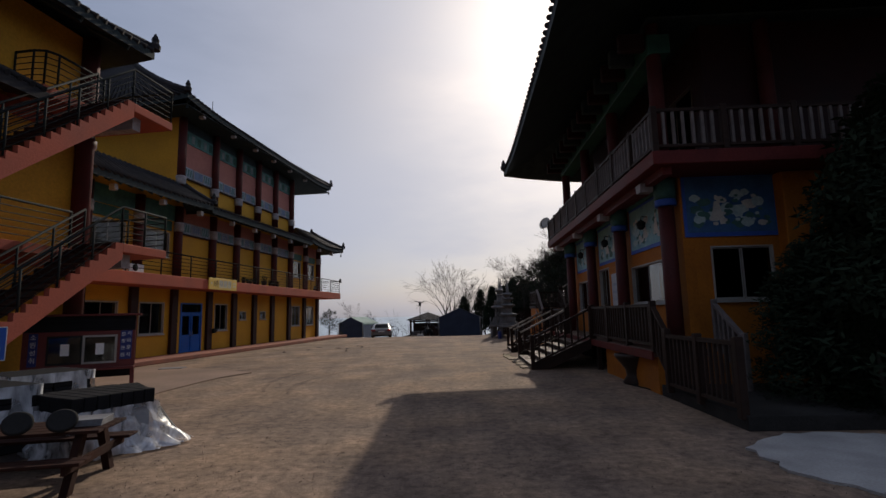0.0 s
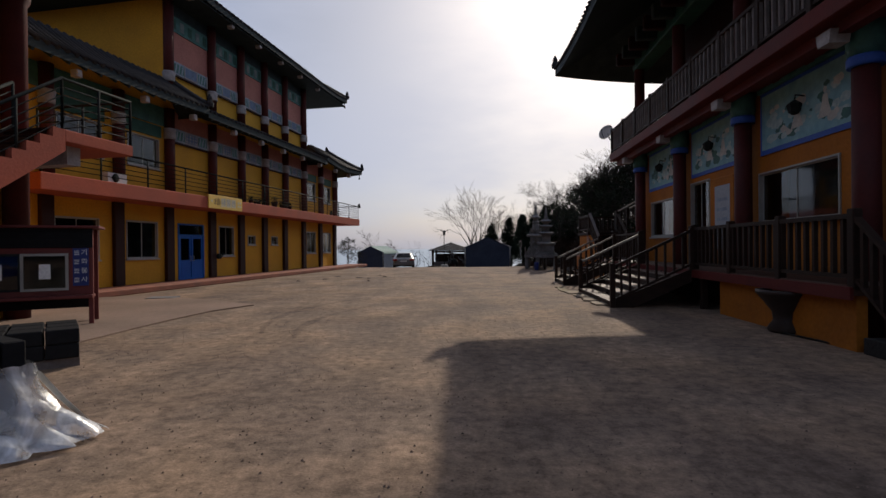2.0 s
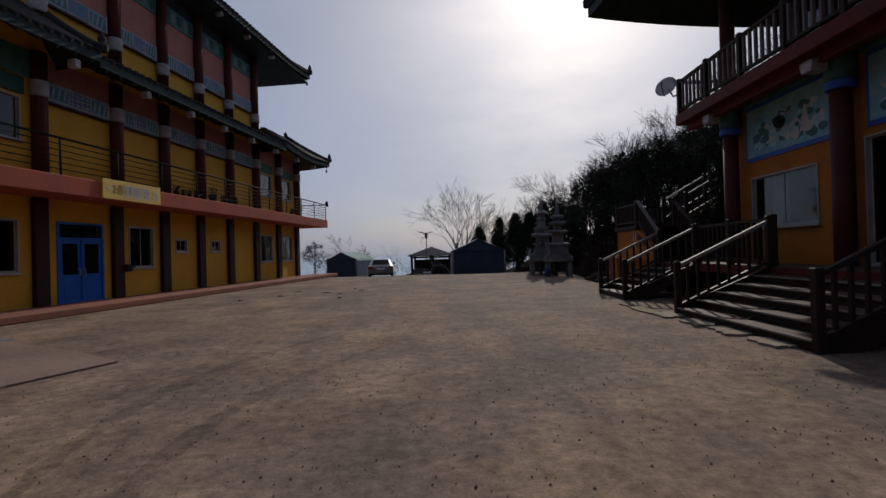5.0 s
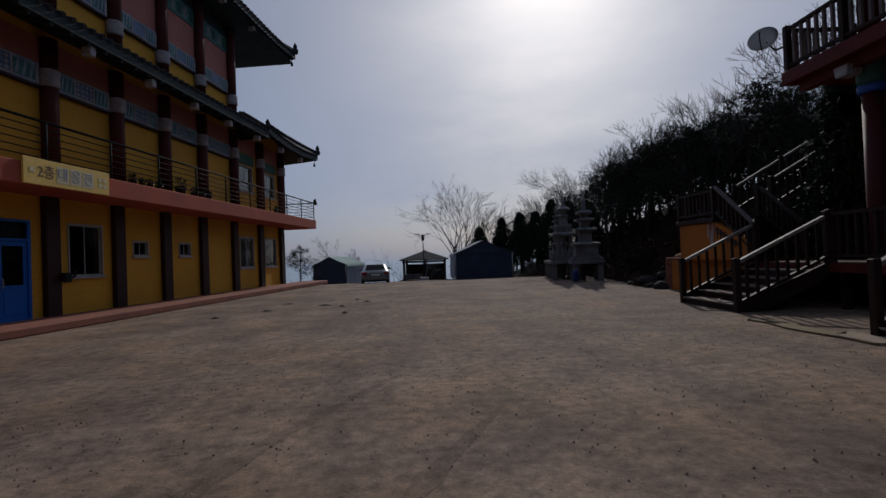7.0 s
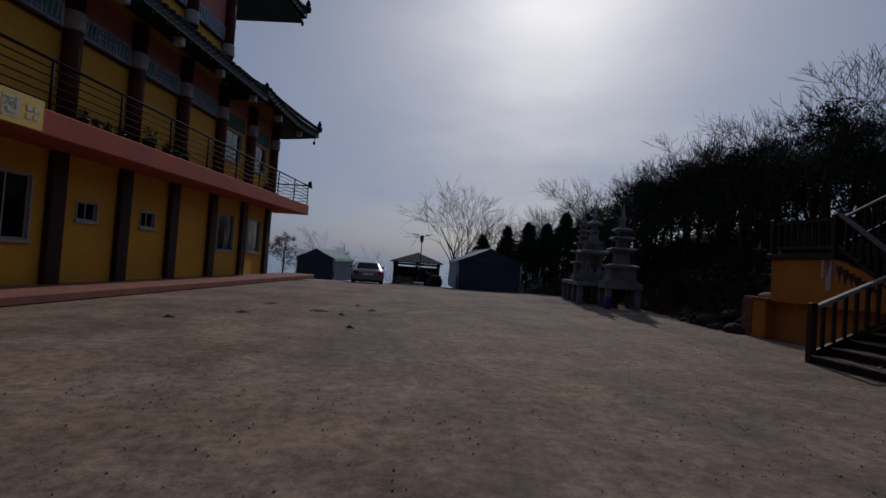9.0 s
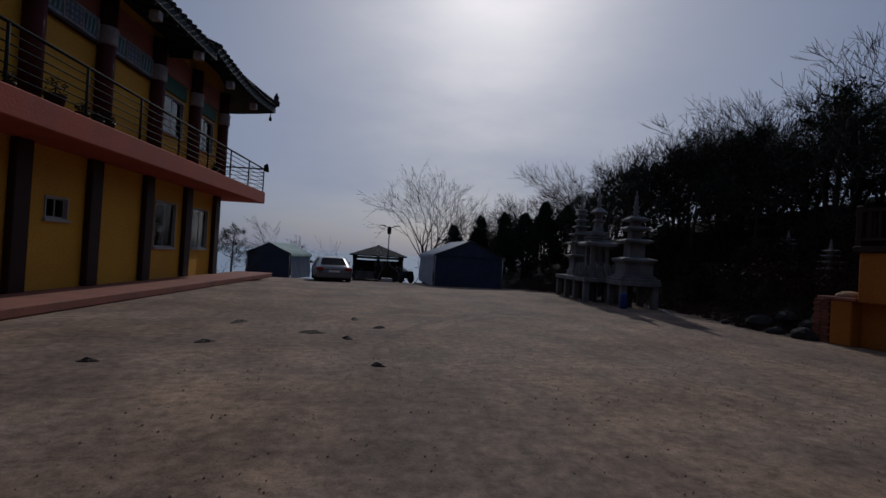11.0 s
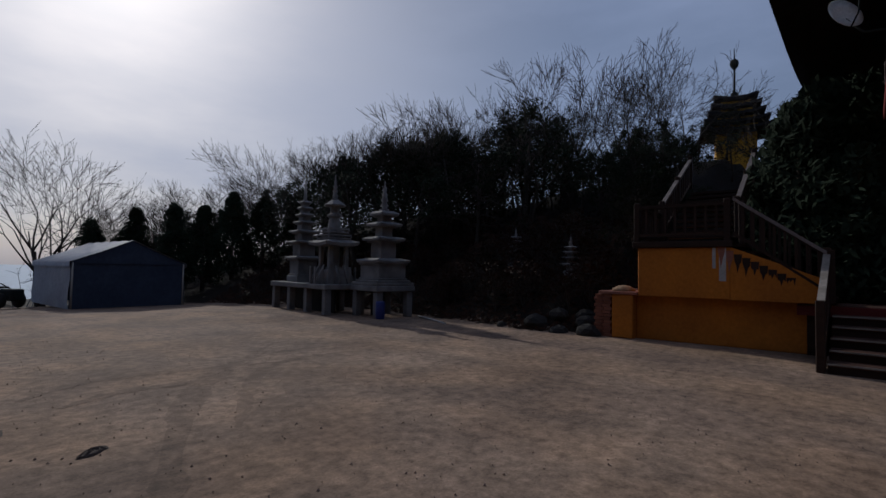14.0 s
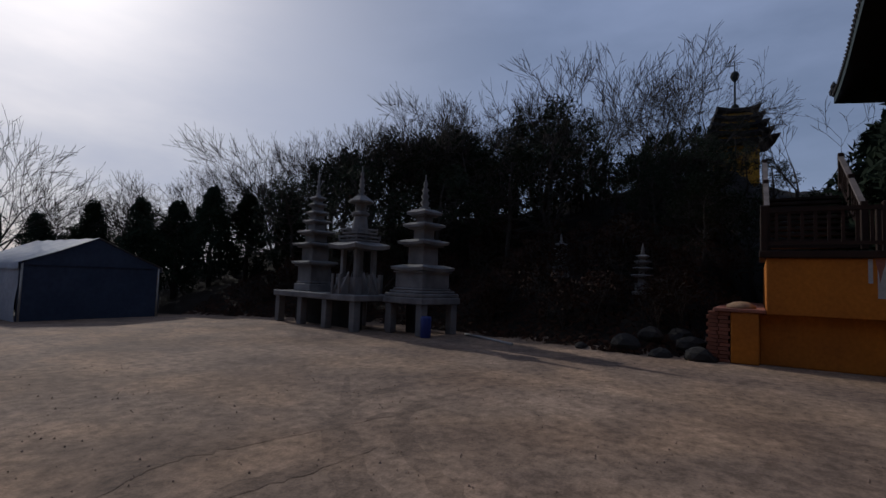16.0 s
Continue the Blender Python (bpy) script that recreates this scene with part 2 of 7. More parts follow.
BLACKSTEEL = mat("black_painted_steel", (0.022, 0.028, 0.027), (0.014, 0.016, 0.017), 0.8, scale=10, spec=0.1)
ALU = mat("white_aluminium_frame", (0.36, 0.35, 0.32), (0.26, 0.25, 0.23), 0.5, scale=10, bump=0.02)
BRONZE = mat("brown_window_frame", (0.10, 0.07, 0.05), (0.06, 0.04, 0.03), 0.5, scale=10, bump=0.05)
BLUEDOOR = mat("bright_blue_door_paint", (0.01, 0.11, 0.42), (0.008, 0.075, 0.32), 0.5, scale=6, bump=0.05, spec=0.2)
GLASS = glass_mat("window_glass", (0.32, 0.36, 0.38))
# the dimness of the unlit rooms is put into this dark colour
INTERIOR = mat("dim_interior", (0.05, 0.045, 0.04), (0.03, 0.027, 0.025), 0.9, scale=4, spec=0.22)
# red paint made nearly black: shade is put into the colour
REDSHADE = mat("dark_red_pilaster_paint", (0.032, 0.008, 0.008), (0.018, 0.006, 0.006), 0.6, scale=8, fine=50, bump=0.1, spec=0.22)
SHEET = mat("pale_grey_sheet", (0.34, 0.37, 0.41), (0.26, 0.28, 0.32), 0.6, scale=6, bump=0.05)
DARKWOOD = mat("dark_stained_timber", (0.038, 0.022, 0.016), (0.02, 0.012, 0.010), 0.6, scale=10, fine=60, bump=0.25, stretch=(1, 1, 4), pieces=0.3, spec=0.12)
TREAD = mat("worn_timber_tread", (0.11, 0.058, 0.042), (0.055, 0.03, 0.024), 0.7, scale=10, fine=50, bump=0.3, pieces=0.3, spec=0.22)
PALEEDGE = mat("worn_pale_nosing", (0.30, 0.27, 0.24), (0.14, 0.12, 0.1), 0.7, scale=20)
REDWOOD = mat("red_brown_beam_paint", (0.14, 0.026, 0.023), (0.085, 0.016, 0.016), 0.6, scale=8, fine=50, spec=0.12)
GREYWOOD = mat("weathered_grey_baluster", (0.20, 0.17, 0.165), (0.10, 0.085, 0.08), 0.75, scale=12, fine=60, bump=0.25, pieces=0.25, spec=0.22)
GRANITE = mat("grey_granite", (0.22, 0.215, 0.215), (0.09, 0.09, 0.092), 0.85, scale=10, fine=160, bump=0.4, spec=0.22)
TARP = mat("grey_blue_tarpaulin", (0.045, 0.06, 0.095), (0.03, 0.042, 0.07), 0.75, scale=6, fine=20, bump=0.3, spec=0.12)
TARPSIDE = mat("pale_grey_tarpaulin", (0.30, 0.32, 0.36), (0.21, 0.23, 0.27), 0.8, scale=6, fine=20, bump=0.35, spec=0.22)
TARPMINT = mat("mint_tarpaulin_roof", (0.22, 0.32, 0.29), (0.16, 0.24, 0.22), 0.85, scale=6, fine=20, bump=0.3)
CARPAINT = mat("silver_car_paint", (0.13, 0.132, 0.138), (0.12, 0.122, 0.128), 0.35, metal=0.4, scale=3, bump=0.0, coat=0.8)
CARGLASS = mat("dark_car_glass", (0.015, 0.017, 0.02), (0.012, 0.013, 0.015), 0.22, scale=2, bump=0, spec=0.15)
RUBBER = mat("black_rubber", (0.02, 0.02, 0.02), (0.014, 0.014, 0.014), 0.85, scale=8, spec=0.22)
TAIL = mat("red_tail_lens", (0.35, 0.015, 0.012), (0.25, 0.01, 0.01), 0.2, scale=5, bump=0)
WHITE = mat("white_plastic", (0.72, 0.72, 0.7), (0.58, 0.58, 0.57), 0.5, scale=6, bump=0.05)
PAPER = mat("white_paper", (0.8, 0.8, 0.78), (0.72, 0.72, 0.7), 0.8, scale=5, bump=0.02)
NAVY = mat("navy_sign_board", (0.015, 0.03, 0.17), (0.012, 0.025, 0.13), 0.5, scale=6, bump=0.05)
SIGNBLUE = mat("blue_road_sign", (0.02, 0.10, 0.42), (0.018, 0.085, 0.36), 0.4, scale=5, bump=0)
SIGNYELLOW = mat("yellow_sign_board", (0.72, 0.48, 0.10), (0.62, 0.40, 0.08), 0.6, scale=5, bump=0.05)
INK = mat("brown_sign_ink", (0.10, 0.035, 0.02), (0.08, 0.03, 0.02), 0.6, scale=5, bump=0)
FADED = mat("faded_sign_ink", (0.62, 0.54, 0.34), (0.54, 0.46, 0.28), 0.7, scale=5, bump=0)
MAROON = mat("maroon_board_frame", (0.17, 0.04, 0.035), (0.11, 0.028, 0.026), 0.55, scale=8, spec=0.22)
FILM = film_mat()
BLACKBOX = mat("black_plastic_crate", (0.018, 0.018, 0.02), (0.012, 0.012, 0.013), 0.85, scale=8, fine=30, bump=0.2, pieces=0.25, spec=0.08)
CARTON = mat("grey_carton", (0.22, 0.22, 0.23), (0.12, 0.12, 0.13), 0.7, scale=8, bump=0.15, spec=0.12)
BENCHWOOD = mat("red_brown_bench_timber", (0.04, 0.015, 0.01), (0.02, 0.009, 0.007), 0.85, scale=12, fine=60, bump=0.3, stretch=(4, 1, 1), spec=0.12)
# near-black earth: the shade of the ridge trees is put into this colour
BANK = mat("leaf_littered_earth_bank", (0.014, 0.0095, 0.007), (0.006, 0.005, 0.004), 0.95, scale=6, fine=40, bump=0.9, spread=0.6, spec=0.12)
BARK = mat("grey_brown_bark", (0.06, 0.05, 0.043), (0.03, 0.026, 0.023), 0.9, scale=20, fine=60, bump=0.6, stretch=(1, 1, 0.3), spec=0.12)
PINELEAF = mat("dark_pine_foliage", (0.026, 0.034, 0.019), (0.013, 0.018, 0.011), 0.9, scale=16, fine=30, bump=0, spec=0.08)
CYPRESS = mat("dark_cypress_foliage", (0.022, 0.034, 0.02), (0.011, 0.018, 0.011), 0.9, scale=16, fine=30, bump=0, spec=0.08)
# leaf colour darkened too, carrying the tree shade on the bank
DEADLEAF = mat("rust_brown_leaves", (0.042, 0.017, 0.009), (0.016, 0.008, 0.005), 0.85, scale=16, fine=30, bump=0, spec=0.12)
DRYGRASS = mat("dry_grass", (0.20, 0.15, 0.07), (0.11, 0.08, 0.04), 0.9, scale=12, bump=0)
ROCK = mat("dark_boulder", (0.04, 0.038, 0.036), (0.02, 0.019, 0.018), 0.9, scale=10, fine=60, bump=0.6, spec=0.12)
CONCRETE = mat("pale_concrete", (0.40, 0.39, 0.375), (0.27, 0.26, 0.25), 0.9, scale=9, fine=80, bump=0.4, spread=0.5)
CLAYPOT = mat("dark_clay_pot", (0.05, 0.035, 0.03), (0.03, 0.022, 0.02), 0.5, scale=10, spec=0.22)
BRICK = mat("red_brick", (0.22, 0.085, 0.05), (0.13, 0.05, 0.035), 0.9, scale=20, bump=0.4, pieces=0.4, spec=0.22)
# distance haze is painted into the pale grey-blue of sea and far scrub
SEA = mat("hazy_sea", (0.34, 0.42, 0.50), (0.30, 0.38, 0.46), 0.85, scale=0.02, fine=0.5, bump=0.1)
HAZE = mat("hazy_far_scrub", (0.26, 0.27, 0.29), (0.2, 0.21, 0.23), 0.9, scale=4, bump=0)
SOLAR = mat("dark_solar_glass", (0.02, 0.025, 0.05), (0.015, 0.02, 0.035), 0.2, scale=8, bump=0)
TAN = mat("tan_rock_pile", (0.38, 0.25, 0.14), (0.22, 0.14, 0.09), 0.9, scale=18, bump=0.6, spec=0.22)


# ---- shaping ----
def box(bm, x0, x1, y0, y1, z0, z1):
    v = [bm.verts.new((x, y, z)) for z in (z0, z1) for y in (y0, y1) for x in (x0, x1)]
    for f in ((0, 2, 3, 1), (4, 5, 7, 6), (0, 1, 5, 4), (2, 6, 7, 3), (0, 4, 6, 2), (1, 3, 7, 5)):
        bm.faces.new([v[i] for i in f])
    return v


def obox(x0, x1, y0, y1, z0, z1, bevel=0.0):
    bm = bmesh.new()
    box(bm, x0, x1, y0, y1, z0, z1)
    if bevel:
        bmesh.ops.bevel(bm, geom=bm.edges[:], offset=bevel, segments=1, affect="EDGES")
    return bm


def tube(bm, path, radii, sides=8, cap=True):
    """A tube along the points of path, with a radius at each."""
    rings, last = [], None
    for i, p in enumerate(path):
        p = Vector(p)
        d = (Vector(path[min(i + 1, len(path) - 1)]) - Vector(path[max(i - 1, 0)])).normalized()
        a = d.orthogonal().normalized() if last is None else (last - d * last.dot(d)).normalized()
        last, b = a, d.cross(a)
        r = radii[i] if isinstance(radii, (list, tuple)) else radii
        rings.append([bm.verts.new(p + r * (math.cos(2 * math.pi * k / sides) * a + math.sin(2 * math.pi * k / sides) * b)) for k in range(sides)])
    for q, w in zip(rings, rings[1:]):
        for k in range(sides):
            f = bm.faces.new((q[k], q[(k + 1) % sides], w[(k + 1) % sides], w[k]))
            f.smooth = sides > 4
    if cap:
        bm.faces.new(rings[0][::-1])
        bm.faces.new(rings[-1])
    return bm


def lathe(bm, profile, sides=16, centre=(0, 0), turn=0.0):
    """A turned or faceted solid from (radius, z) pairs."""
    rings = []
    for r, z in profile:
        rings.append([bm.verts.new((centre[0] + r * math.cos(turn + 2 * math.pi * k / sides), centre[1] + r * math.sin(turn + 2 * math.pi * k / sides), z)) for k in range(sides)])
    for q, w in zip(rings, rings[1:]):
        for k in range(sides):
            f = bm.faces.new((q[k], q[(k + 1) % sides], w[(k + 1) % sides], w[k]))
            f.smooth = sides > 8
    bm.faces.new(rings[0][::-1])
    bm.faces.new(rings[-1])
    return bm


def extrude_poly(bm, pts, axis, lo, hi):
    """A prism: the polygon pts in the plane across axis ('x', 'y' or 'z'), from lo to hi along it."""
    def at(p, s):
        return {"x": (s, p[0], p[1]), "y": (p[0], s, p[1]), "z": (p[0], p[1], s)}[axis]
    a = [bm.verts.new(at(p, lo)) for p in pts]
    b = [bm.verts.new(at(p, hi)) for p in pts]
    bm.faces.new(a)
    bm.faces.new(b[::-1])
    for i in range(len(pts)):
        bm.faces.new((a[i], b[i], b[(i + 1) % len(pts)], a[(i + 1) % len(pts)]))
    return bm


def mesh_of(name, bm, material):
    bmesh.ops.recalc_face_normals(bm, faces=bm.faces[:])
    me = bpy.data.meshes.new(name)
    bm.to_mesh(me)
    bm.free()
    me.materials.append(material)
    return me


def part(name, bm, material, parent, label="", at=None):
    ob = new(name, mesh_of(name, bm, material))
    ob.parent = parent
    if at is not None:
        ob.matrix_basis = at
    return tagged(ob, label) if label else ob


def again(ob, m, parent=None):
    """Another piece on the same mesh."""
    o = new(ob.name.split(".")[0], ob.data)
    o.parent = parent or ob.parent
    o.matrix_basis = m
    return o


def thing(name, m, label, category, group="", kind=""):
    ob = new(name)
    ob.matrix_world = m
    return tagged(ob, label, category, group, kind)


def solid(name, bm, material, m, label, category, group="", kind=""):
    ob = new(name, mesh_of(name, bm, material))
    ob.matrix_world = m
    return tagged(ob, label, category, group, kind)


def wall_with_holes(u0, u1, z0, z1, y0, y1, holes):
    """A wall slab in the x-z plane between y0 and y1 with rectangular openings (x0, x1, z0, z1)."""
    xs = sorted({u0, u1, *[h[0] for h in holes], *[h[1] for h in holes]})
    zs = sorted({z0, z1, *[h[2] for h in holes], *[h[3] for h in holes]})
    def full(i, k):
        if not (0 <= i < len(xs) - 1 and 0 <= k < len(zs) - 1):
            return False
        x, z = (xs[i] + xs[i + 1]) / 2, (zs[k] + zs[k + 1]) / 2
        return not any(a < x < b and c < z < d for a, b, c, d in holes)
    bm, cache = bmesh.new(), {}
    def v(x, y, z):
        key = (round(x, 4), round(y, 4), round(z, 4))
        if key not in cache:
            cache[key] = bm.verts.new(key)
        return cache[key]
    for i in range(len(xs) - 1):
        for k in range(len(zs) - 1):
            if not full(i, k):
                continue
            a, b, c, d = xs[i], xs[i + 1], zs[k], zs[k + 1]
            for y in (y0, y1):
                bm.faces.new((v(a, y, c), v(b, y, c), v(b, y, d), v(a, y, d)))
            if not full(i - 1, k):
                bm.faces.new((v(a, y0, c), v(a, y1, c), v(a, y1, d), v(a, y0, d)))
            if not full(i + 1, k):
                bm.faces.new((v(b, y0, c), v(b, y1, c), v(b, y1, d), v(b, y0, d)))
            if not full(i, k - 1):
                bm.faces.new((v(a, y0, c), v(b, y0, c), v(b, y1, c), v(a, y1, c)))
            if not full(i, k + 1):
                bm.faces.new((v(a, y0, d), v(b, y0, d), v(b, y1, d), v(a, y1, d)))
    return bm


def window(parent, x0, x1, z0, z1, y, out, frame_mat, leaves=2, name="window", depth=0.09, fw=0.035):
    """A sliding window: frame, leaves with their panes, sill. y: the wall's outer face; out: +1 or -1, the outward way along y."""
    bm = bmesh.new()
    a, b = sorted((y - out * depth, y + out * 0.03))
    box(bm, x0, x1, a, b, z0, z0 + fw), box(bm, x0, x1, a, b, z1 - fw, z1)
    box(bm, x0, x0 + fw, a, b, z0 + fw, z1 - fw), box(bm, x1 - fw, x1, a, b, z0 + fw, z1 - fw)
    w = part(name, bm, frame_mat, parent)
    n, inner = leaves, (x1 - x0 - 2 * fw) / leaves
    for i in range(n):
        s0, s1 = x0 + fw + i * inner + 0.003, x0 + fw + (i + 1) * inner - 0.003
        yy = y - out * (0.02 + 0.03 * (i % 2))
        bm = bmesh.new()
        c, d = sorted((yy, yy - out * 0.025))
        lo, hi, e = z0 + fw + 0.003, z1 - fw - 0.003, 0.026
        box(bm, s0, s1, c, d, lo, lo + e), box(bm, s0, s1, c, d, hi - e, hi)
        box(bm, s0, s0 + e, c, d, lo + e, hi - e), box(bm, s1 - e, s1, c, d, lo + e, hi - e)
        part("sash", bm, frame_mat, w)
        pane = part("pane", obox(s0 + e, s1 - e, (c + d) / 2 - 0.003, (c + d) / 2 + 0.003, lo + e, hi - e), GLASS, w, "dark reflecting window glass")
        pane.visible_shadow = False
    c, d = sorted((y, y + out * 0.08))
    part("sill", obox(x0 - 0.04, x1 + 0.04, c + 0.002, d, z0 - 0.05, z0 - 0.003), frame_mat, w)
    return w


# ---- ground, sea ----
def lerp_table(t, table):
    for (a, p), (b, q) in zip(table, table[1:]):
        if t <= b:
            return p + (q - p) * max(0.0, (t - a) / (b - a))
    return table[-1][1]


FOOT = ((-60, 16.0), (24.0, 15.0), (28.0, 11.5), (29.05, 5.2), (30.4, 4.55), (34.2, 5.35), (38.2, 5.95), (41.7, 5.0), (44.5, 4.4), (52, 4.3), (60, 4.0), (90, 6))
CREST = ((-60, 8.0), (28, 8.0), (34, 6.5), (39, 4.8), (47, 4.6), (53, 2.6), (60, 1.4), (90, -6))


def land(x, y):
    d = x - lerp_table(y, FOOT)
    crest = lerp_table(y, CREST)
    z = 0.0
    if d > 0:
        k = min(1.0, d * 0.42 / max(crest, 2.0))
        z = crest * (1 - (1 - k) ** 1.08) + 0.25 * noise.noise((x * 0.6, y * 0.6, 0)) * min(1, d) + 0.12 * noise.noise((x * 2, y * 2, 3)) * min(1, d)
    z -= 0.035 * min(30.0, max(0.0, y - 40))
    shore = 49.5 + 1.5 * noise.noise((x * 0.1, 4, 0))
    if y > shore and d < 12:
        z -= (min(16.0, y - shore) * 0.05 + min(18.0, max(0.0, y - shore - 16.0) * 0.5)) * (1.0 if d < 0 else max(0.0, 1 - d / 12) if y < 70 else 1.0)
    if x < -26:
        z -= min(16.0, (-26 - x) * 0.15)
    return z


def axis_steps(marks):
    out = []
    for (a, step), (b, _) in zip(marks, marks[1:]):
        n = max(1, round((b - a) / step))
        out += [a + (b - a) * i / n for i in range(n)]
    return out + [marks[-1][0]]


def ground():
    xs = axis_steps(((-600, 120), (-120, 20), (-40, 4), (-10, 1.0), (1, 0.3), (14, 1), (26, 4), (60, 40), (600, 0)))
    ys = axis_steps(((-600, 120), (-60, 15), (0, 2), (20, 0.7), (27, 0.35), (46, 0.7), (62, 4), (90, 40), (170, 0)))
    bm = bmesh.new()
    grid = [[bm.verts.new((x, y, land(x, y))) for x in xs] for y in ys]
    for a, b in zip(grid, grid[1:]):
        for i in range(len(xs) - 1):
            f = bm.faces.new((a[i], a[i + 1], b[i + 1], b[i]))
            f.smooth = True
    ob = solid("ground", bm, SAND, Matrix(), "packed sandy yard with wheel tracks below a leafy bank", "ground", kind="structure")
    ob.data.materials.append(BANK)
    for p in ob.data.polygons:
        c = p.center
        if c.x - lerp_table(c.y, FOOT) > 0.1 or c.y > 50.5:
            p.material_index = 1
    return ob


ground()
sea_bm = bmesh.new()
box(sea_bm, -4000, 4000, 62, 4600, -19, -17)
solid("water", sea_bm, SEA, Matrix(), "sea under a bright sky, pale haze put into its colour", "sea", kind="structure")


# ---- tiled roofs ----
def hip_roof(parent, x0, x1, y0, y1, ze, inset, zt, lift=0.45, reach=1.6, thick=0.26, rib=0.3, name="roof", hips=(0, 1, 2, 3)):
    """A tiled hip roof: eave rectangle with upturned corners, concave slopes up to a rectangle inset on each side
    (inset: x0, x1, y0, y1 sides), closed flat at the top."""
    ix0, ix1, iy0, iy1 = inset
    low = [Vector((x0, y0, 0)), Vector((x1, y0, 0)), Vector((x1, y1, 0)), Vector((x0, y1, 0))]
    top = [Vector((x0 + ix0, y0 + iy0, 0)), Vector((x1 - ix1, y0 + iy0, 0)), Vector((x1 - ix1, y1 - iy1, 0)), Vector((x0 + ix0, y1 - iy1, 0))]

    def at(side, s, r):
        a, b = low[side], low[(side + 1) % 4]
        c, d = top[side], top[(side + 1) % 4]
        p = a.lerp(b, s).lerp(c.lerp(d, s), r)
        n = (b - a).length
        near = min(s, 1 - s) * n
        up = lift * max(0.0, 1 - near / (reach * 2.2)) ** 2 * (1 - r) ** 1.5
        return p + Vector((0, 0, ze + up + (zt - ze) * (0.8 * r + 0.2 * r * r)))

    surf, soffit, fascia, rows_made = bmesh.new(), bmesh.new(), bmesh.new(), []
    for side in range(4):
        n = max(10, int((low[side] - low[(side + 1) % 4]).length / 0.8))
        for bm, dz in ((surf, 0.0), (soffit, -thick)):
            g = [[bm.verts.new(at(side, i / n, r / 5) + Vector((0, 0, dz))) for i in range(n + 1)] for r in range(6)]
            for a, b in zip(g, g[1:]):
                for i in range(n):
                    bm.faces.new((a[i], a[i + 1], b[i + 1], b[i])).smooth = True
        e0 = [fascia.verts.new(at(side, i / n, 0) + Vector((0, 0, 0.0))) for i in range(n + 1)]
        e1 = [fascia.verts.new(at(side, i / n, 0) + Vector((0, 0, -thick))) for i in range(n + 1)]
        for i in range(n):
            fascia.faces.new((e0[i], e0[i + 1], e1[i + 1], e1[i]))
        length = (low[side] - low[(side + 1) % 4]).length
        m = int(length / rib)
        for i in range(m):
            s = (i + 0.5) / m
            pts = [at(side, s, r) + Vector((0, 0, 0.035)) for r in (0.0, 0.33, 0.66, 1.0)]
            out = (pts[0] - pts[1]).normalized() * 0.06
            rows_made.append([pts[0] + out, *pts[1:]])
    flat = [surf.verts.new(Vector((p.x, p.y, zt))) for p in top]
    surf.faces.new(flat)
    r = part(name, surf, TILE, parent, "dark grey clay tile roof")
    part("soffit", soffit, EAVE, r, "dark painted timber soffit")
    part("fascia", fascia, EAVE, r, "dark eave board")
    for pts in rows_made:
        part("roof_tile", tube(bmesh.new(), pts, 0.075, 6), TILE, r)
    # hip ridges with their end ornaments
    for c in hips:
        pts = [at(c, 0, k / 4) + Vector((0, 0, 0.12)) for k in range(5)]
        bm = bmesh.new()
        tube(bm, pts, [0.13, 0.15, 0.16, 0.16, 0.16], 6)
        part("hip_ridge", bm, TILE, r)
        bm = bmesh.new()
        tip = pts[0]
        lathe(bm, [(0.15, tip.z - 0.05), (0.17, tip.z + 0.1), (0.10, tip.z + 0.22), (0.12, tip.z + 0.3), (0.03, tip.z + 0.5)], 8, (tip.x, tip.y))
        part("ridge_ornament", bm, TILE, r)
    return r, at


def rafters(parent, at, side, n, y_back, drop=0.22, size=0.1, length=1.1, r0=0.03, slope=0.9):
    """Rafter ends under an eave, one mesh each on shared data."""
    first = None
    for i in range(n):
        s = (i + 0.5) / n
        p, q = at(side, s, 0.02), at(side, s, 0.9)
        d = (q - p).normalized()
        m = Matrix.Translation(p + Vector((0, 0, -drop))) @ d.to_track_quat("X", "Z").to_matrix().to_4x4()
        if first is None:
            first = part("rafter_end", obox(0, length, -size / 2, size / 2, -size * 0.7, size * 0.7, 0.012), EAVE, parent, at=m)
        else:
            again(first, m)


# ---- the long yellow building ----
L = thing("temple_building", pose(-13, 24, 0, 0, 0, 81.5), "long yellow three-storey temple hall with red pillars and tiled roofs", "building")
COLS = (-2.7, -0.15, 2.62, 4.96, 7.21, 9.5, 11.95, 14.5, 17.0)
GF_WIN = [(-5.1, -3.45), (-2.28, -0.72), (3.2, 4.4), (12.5, 13.85), (15.05, 16.4)]
SMALL = [(5.64, 6.36), (8.0, 8.72)]
holes = [(a, b, 1.17, 2.62) for a, b in GF_WIN] + [(a, b, 1.72, 2.22) for a, b in SMALL] + [(0.42, 2.1, 0.2, 2.62)]
part("wall_ground_floor", wall_with_holes(-9.1, 17.2, 0.0, 3.25, 0, 0.25, holes), YELLOW, L)
F2 = [(-5.0, -3.3), (-2.2, -0.6), (12.5, 13.9), (15.0, 16.4)]
part("wall_first_floor", wall_with_holes(-9.1, 17.2, 3.752, 7.95, 0, 0.25, [(a, b, 4.75, 5.95) for a, b in F2]), YELLOW, L)
part("wall_second_floor", wall_with_holes(-0.3, 12.1, 7.95, 12.2, 0, 0.25, []), YELLOW, L)
part("end_wall", obox(16.95, 17.2, 0.25, 10, 0.0, 7.95), YELLOW, L)
part("end_wall", obox(-0.3, -0.05, 0.25, 9, 7.95, 12.2), YELLOW, L)
part("end_wall", obox(11.85, 12.1, 0.25, 9, 7.95, 12.2), YELLOW, L)
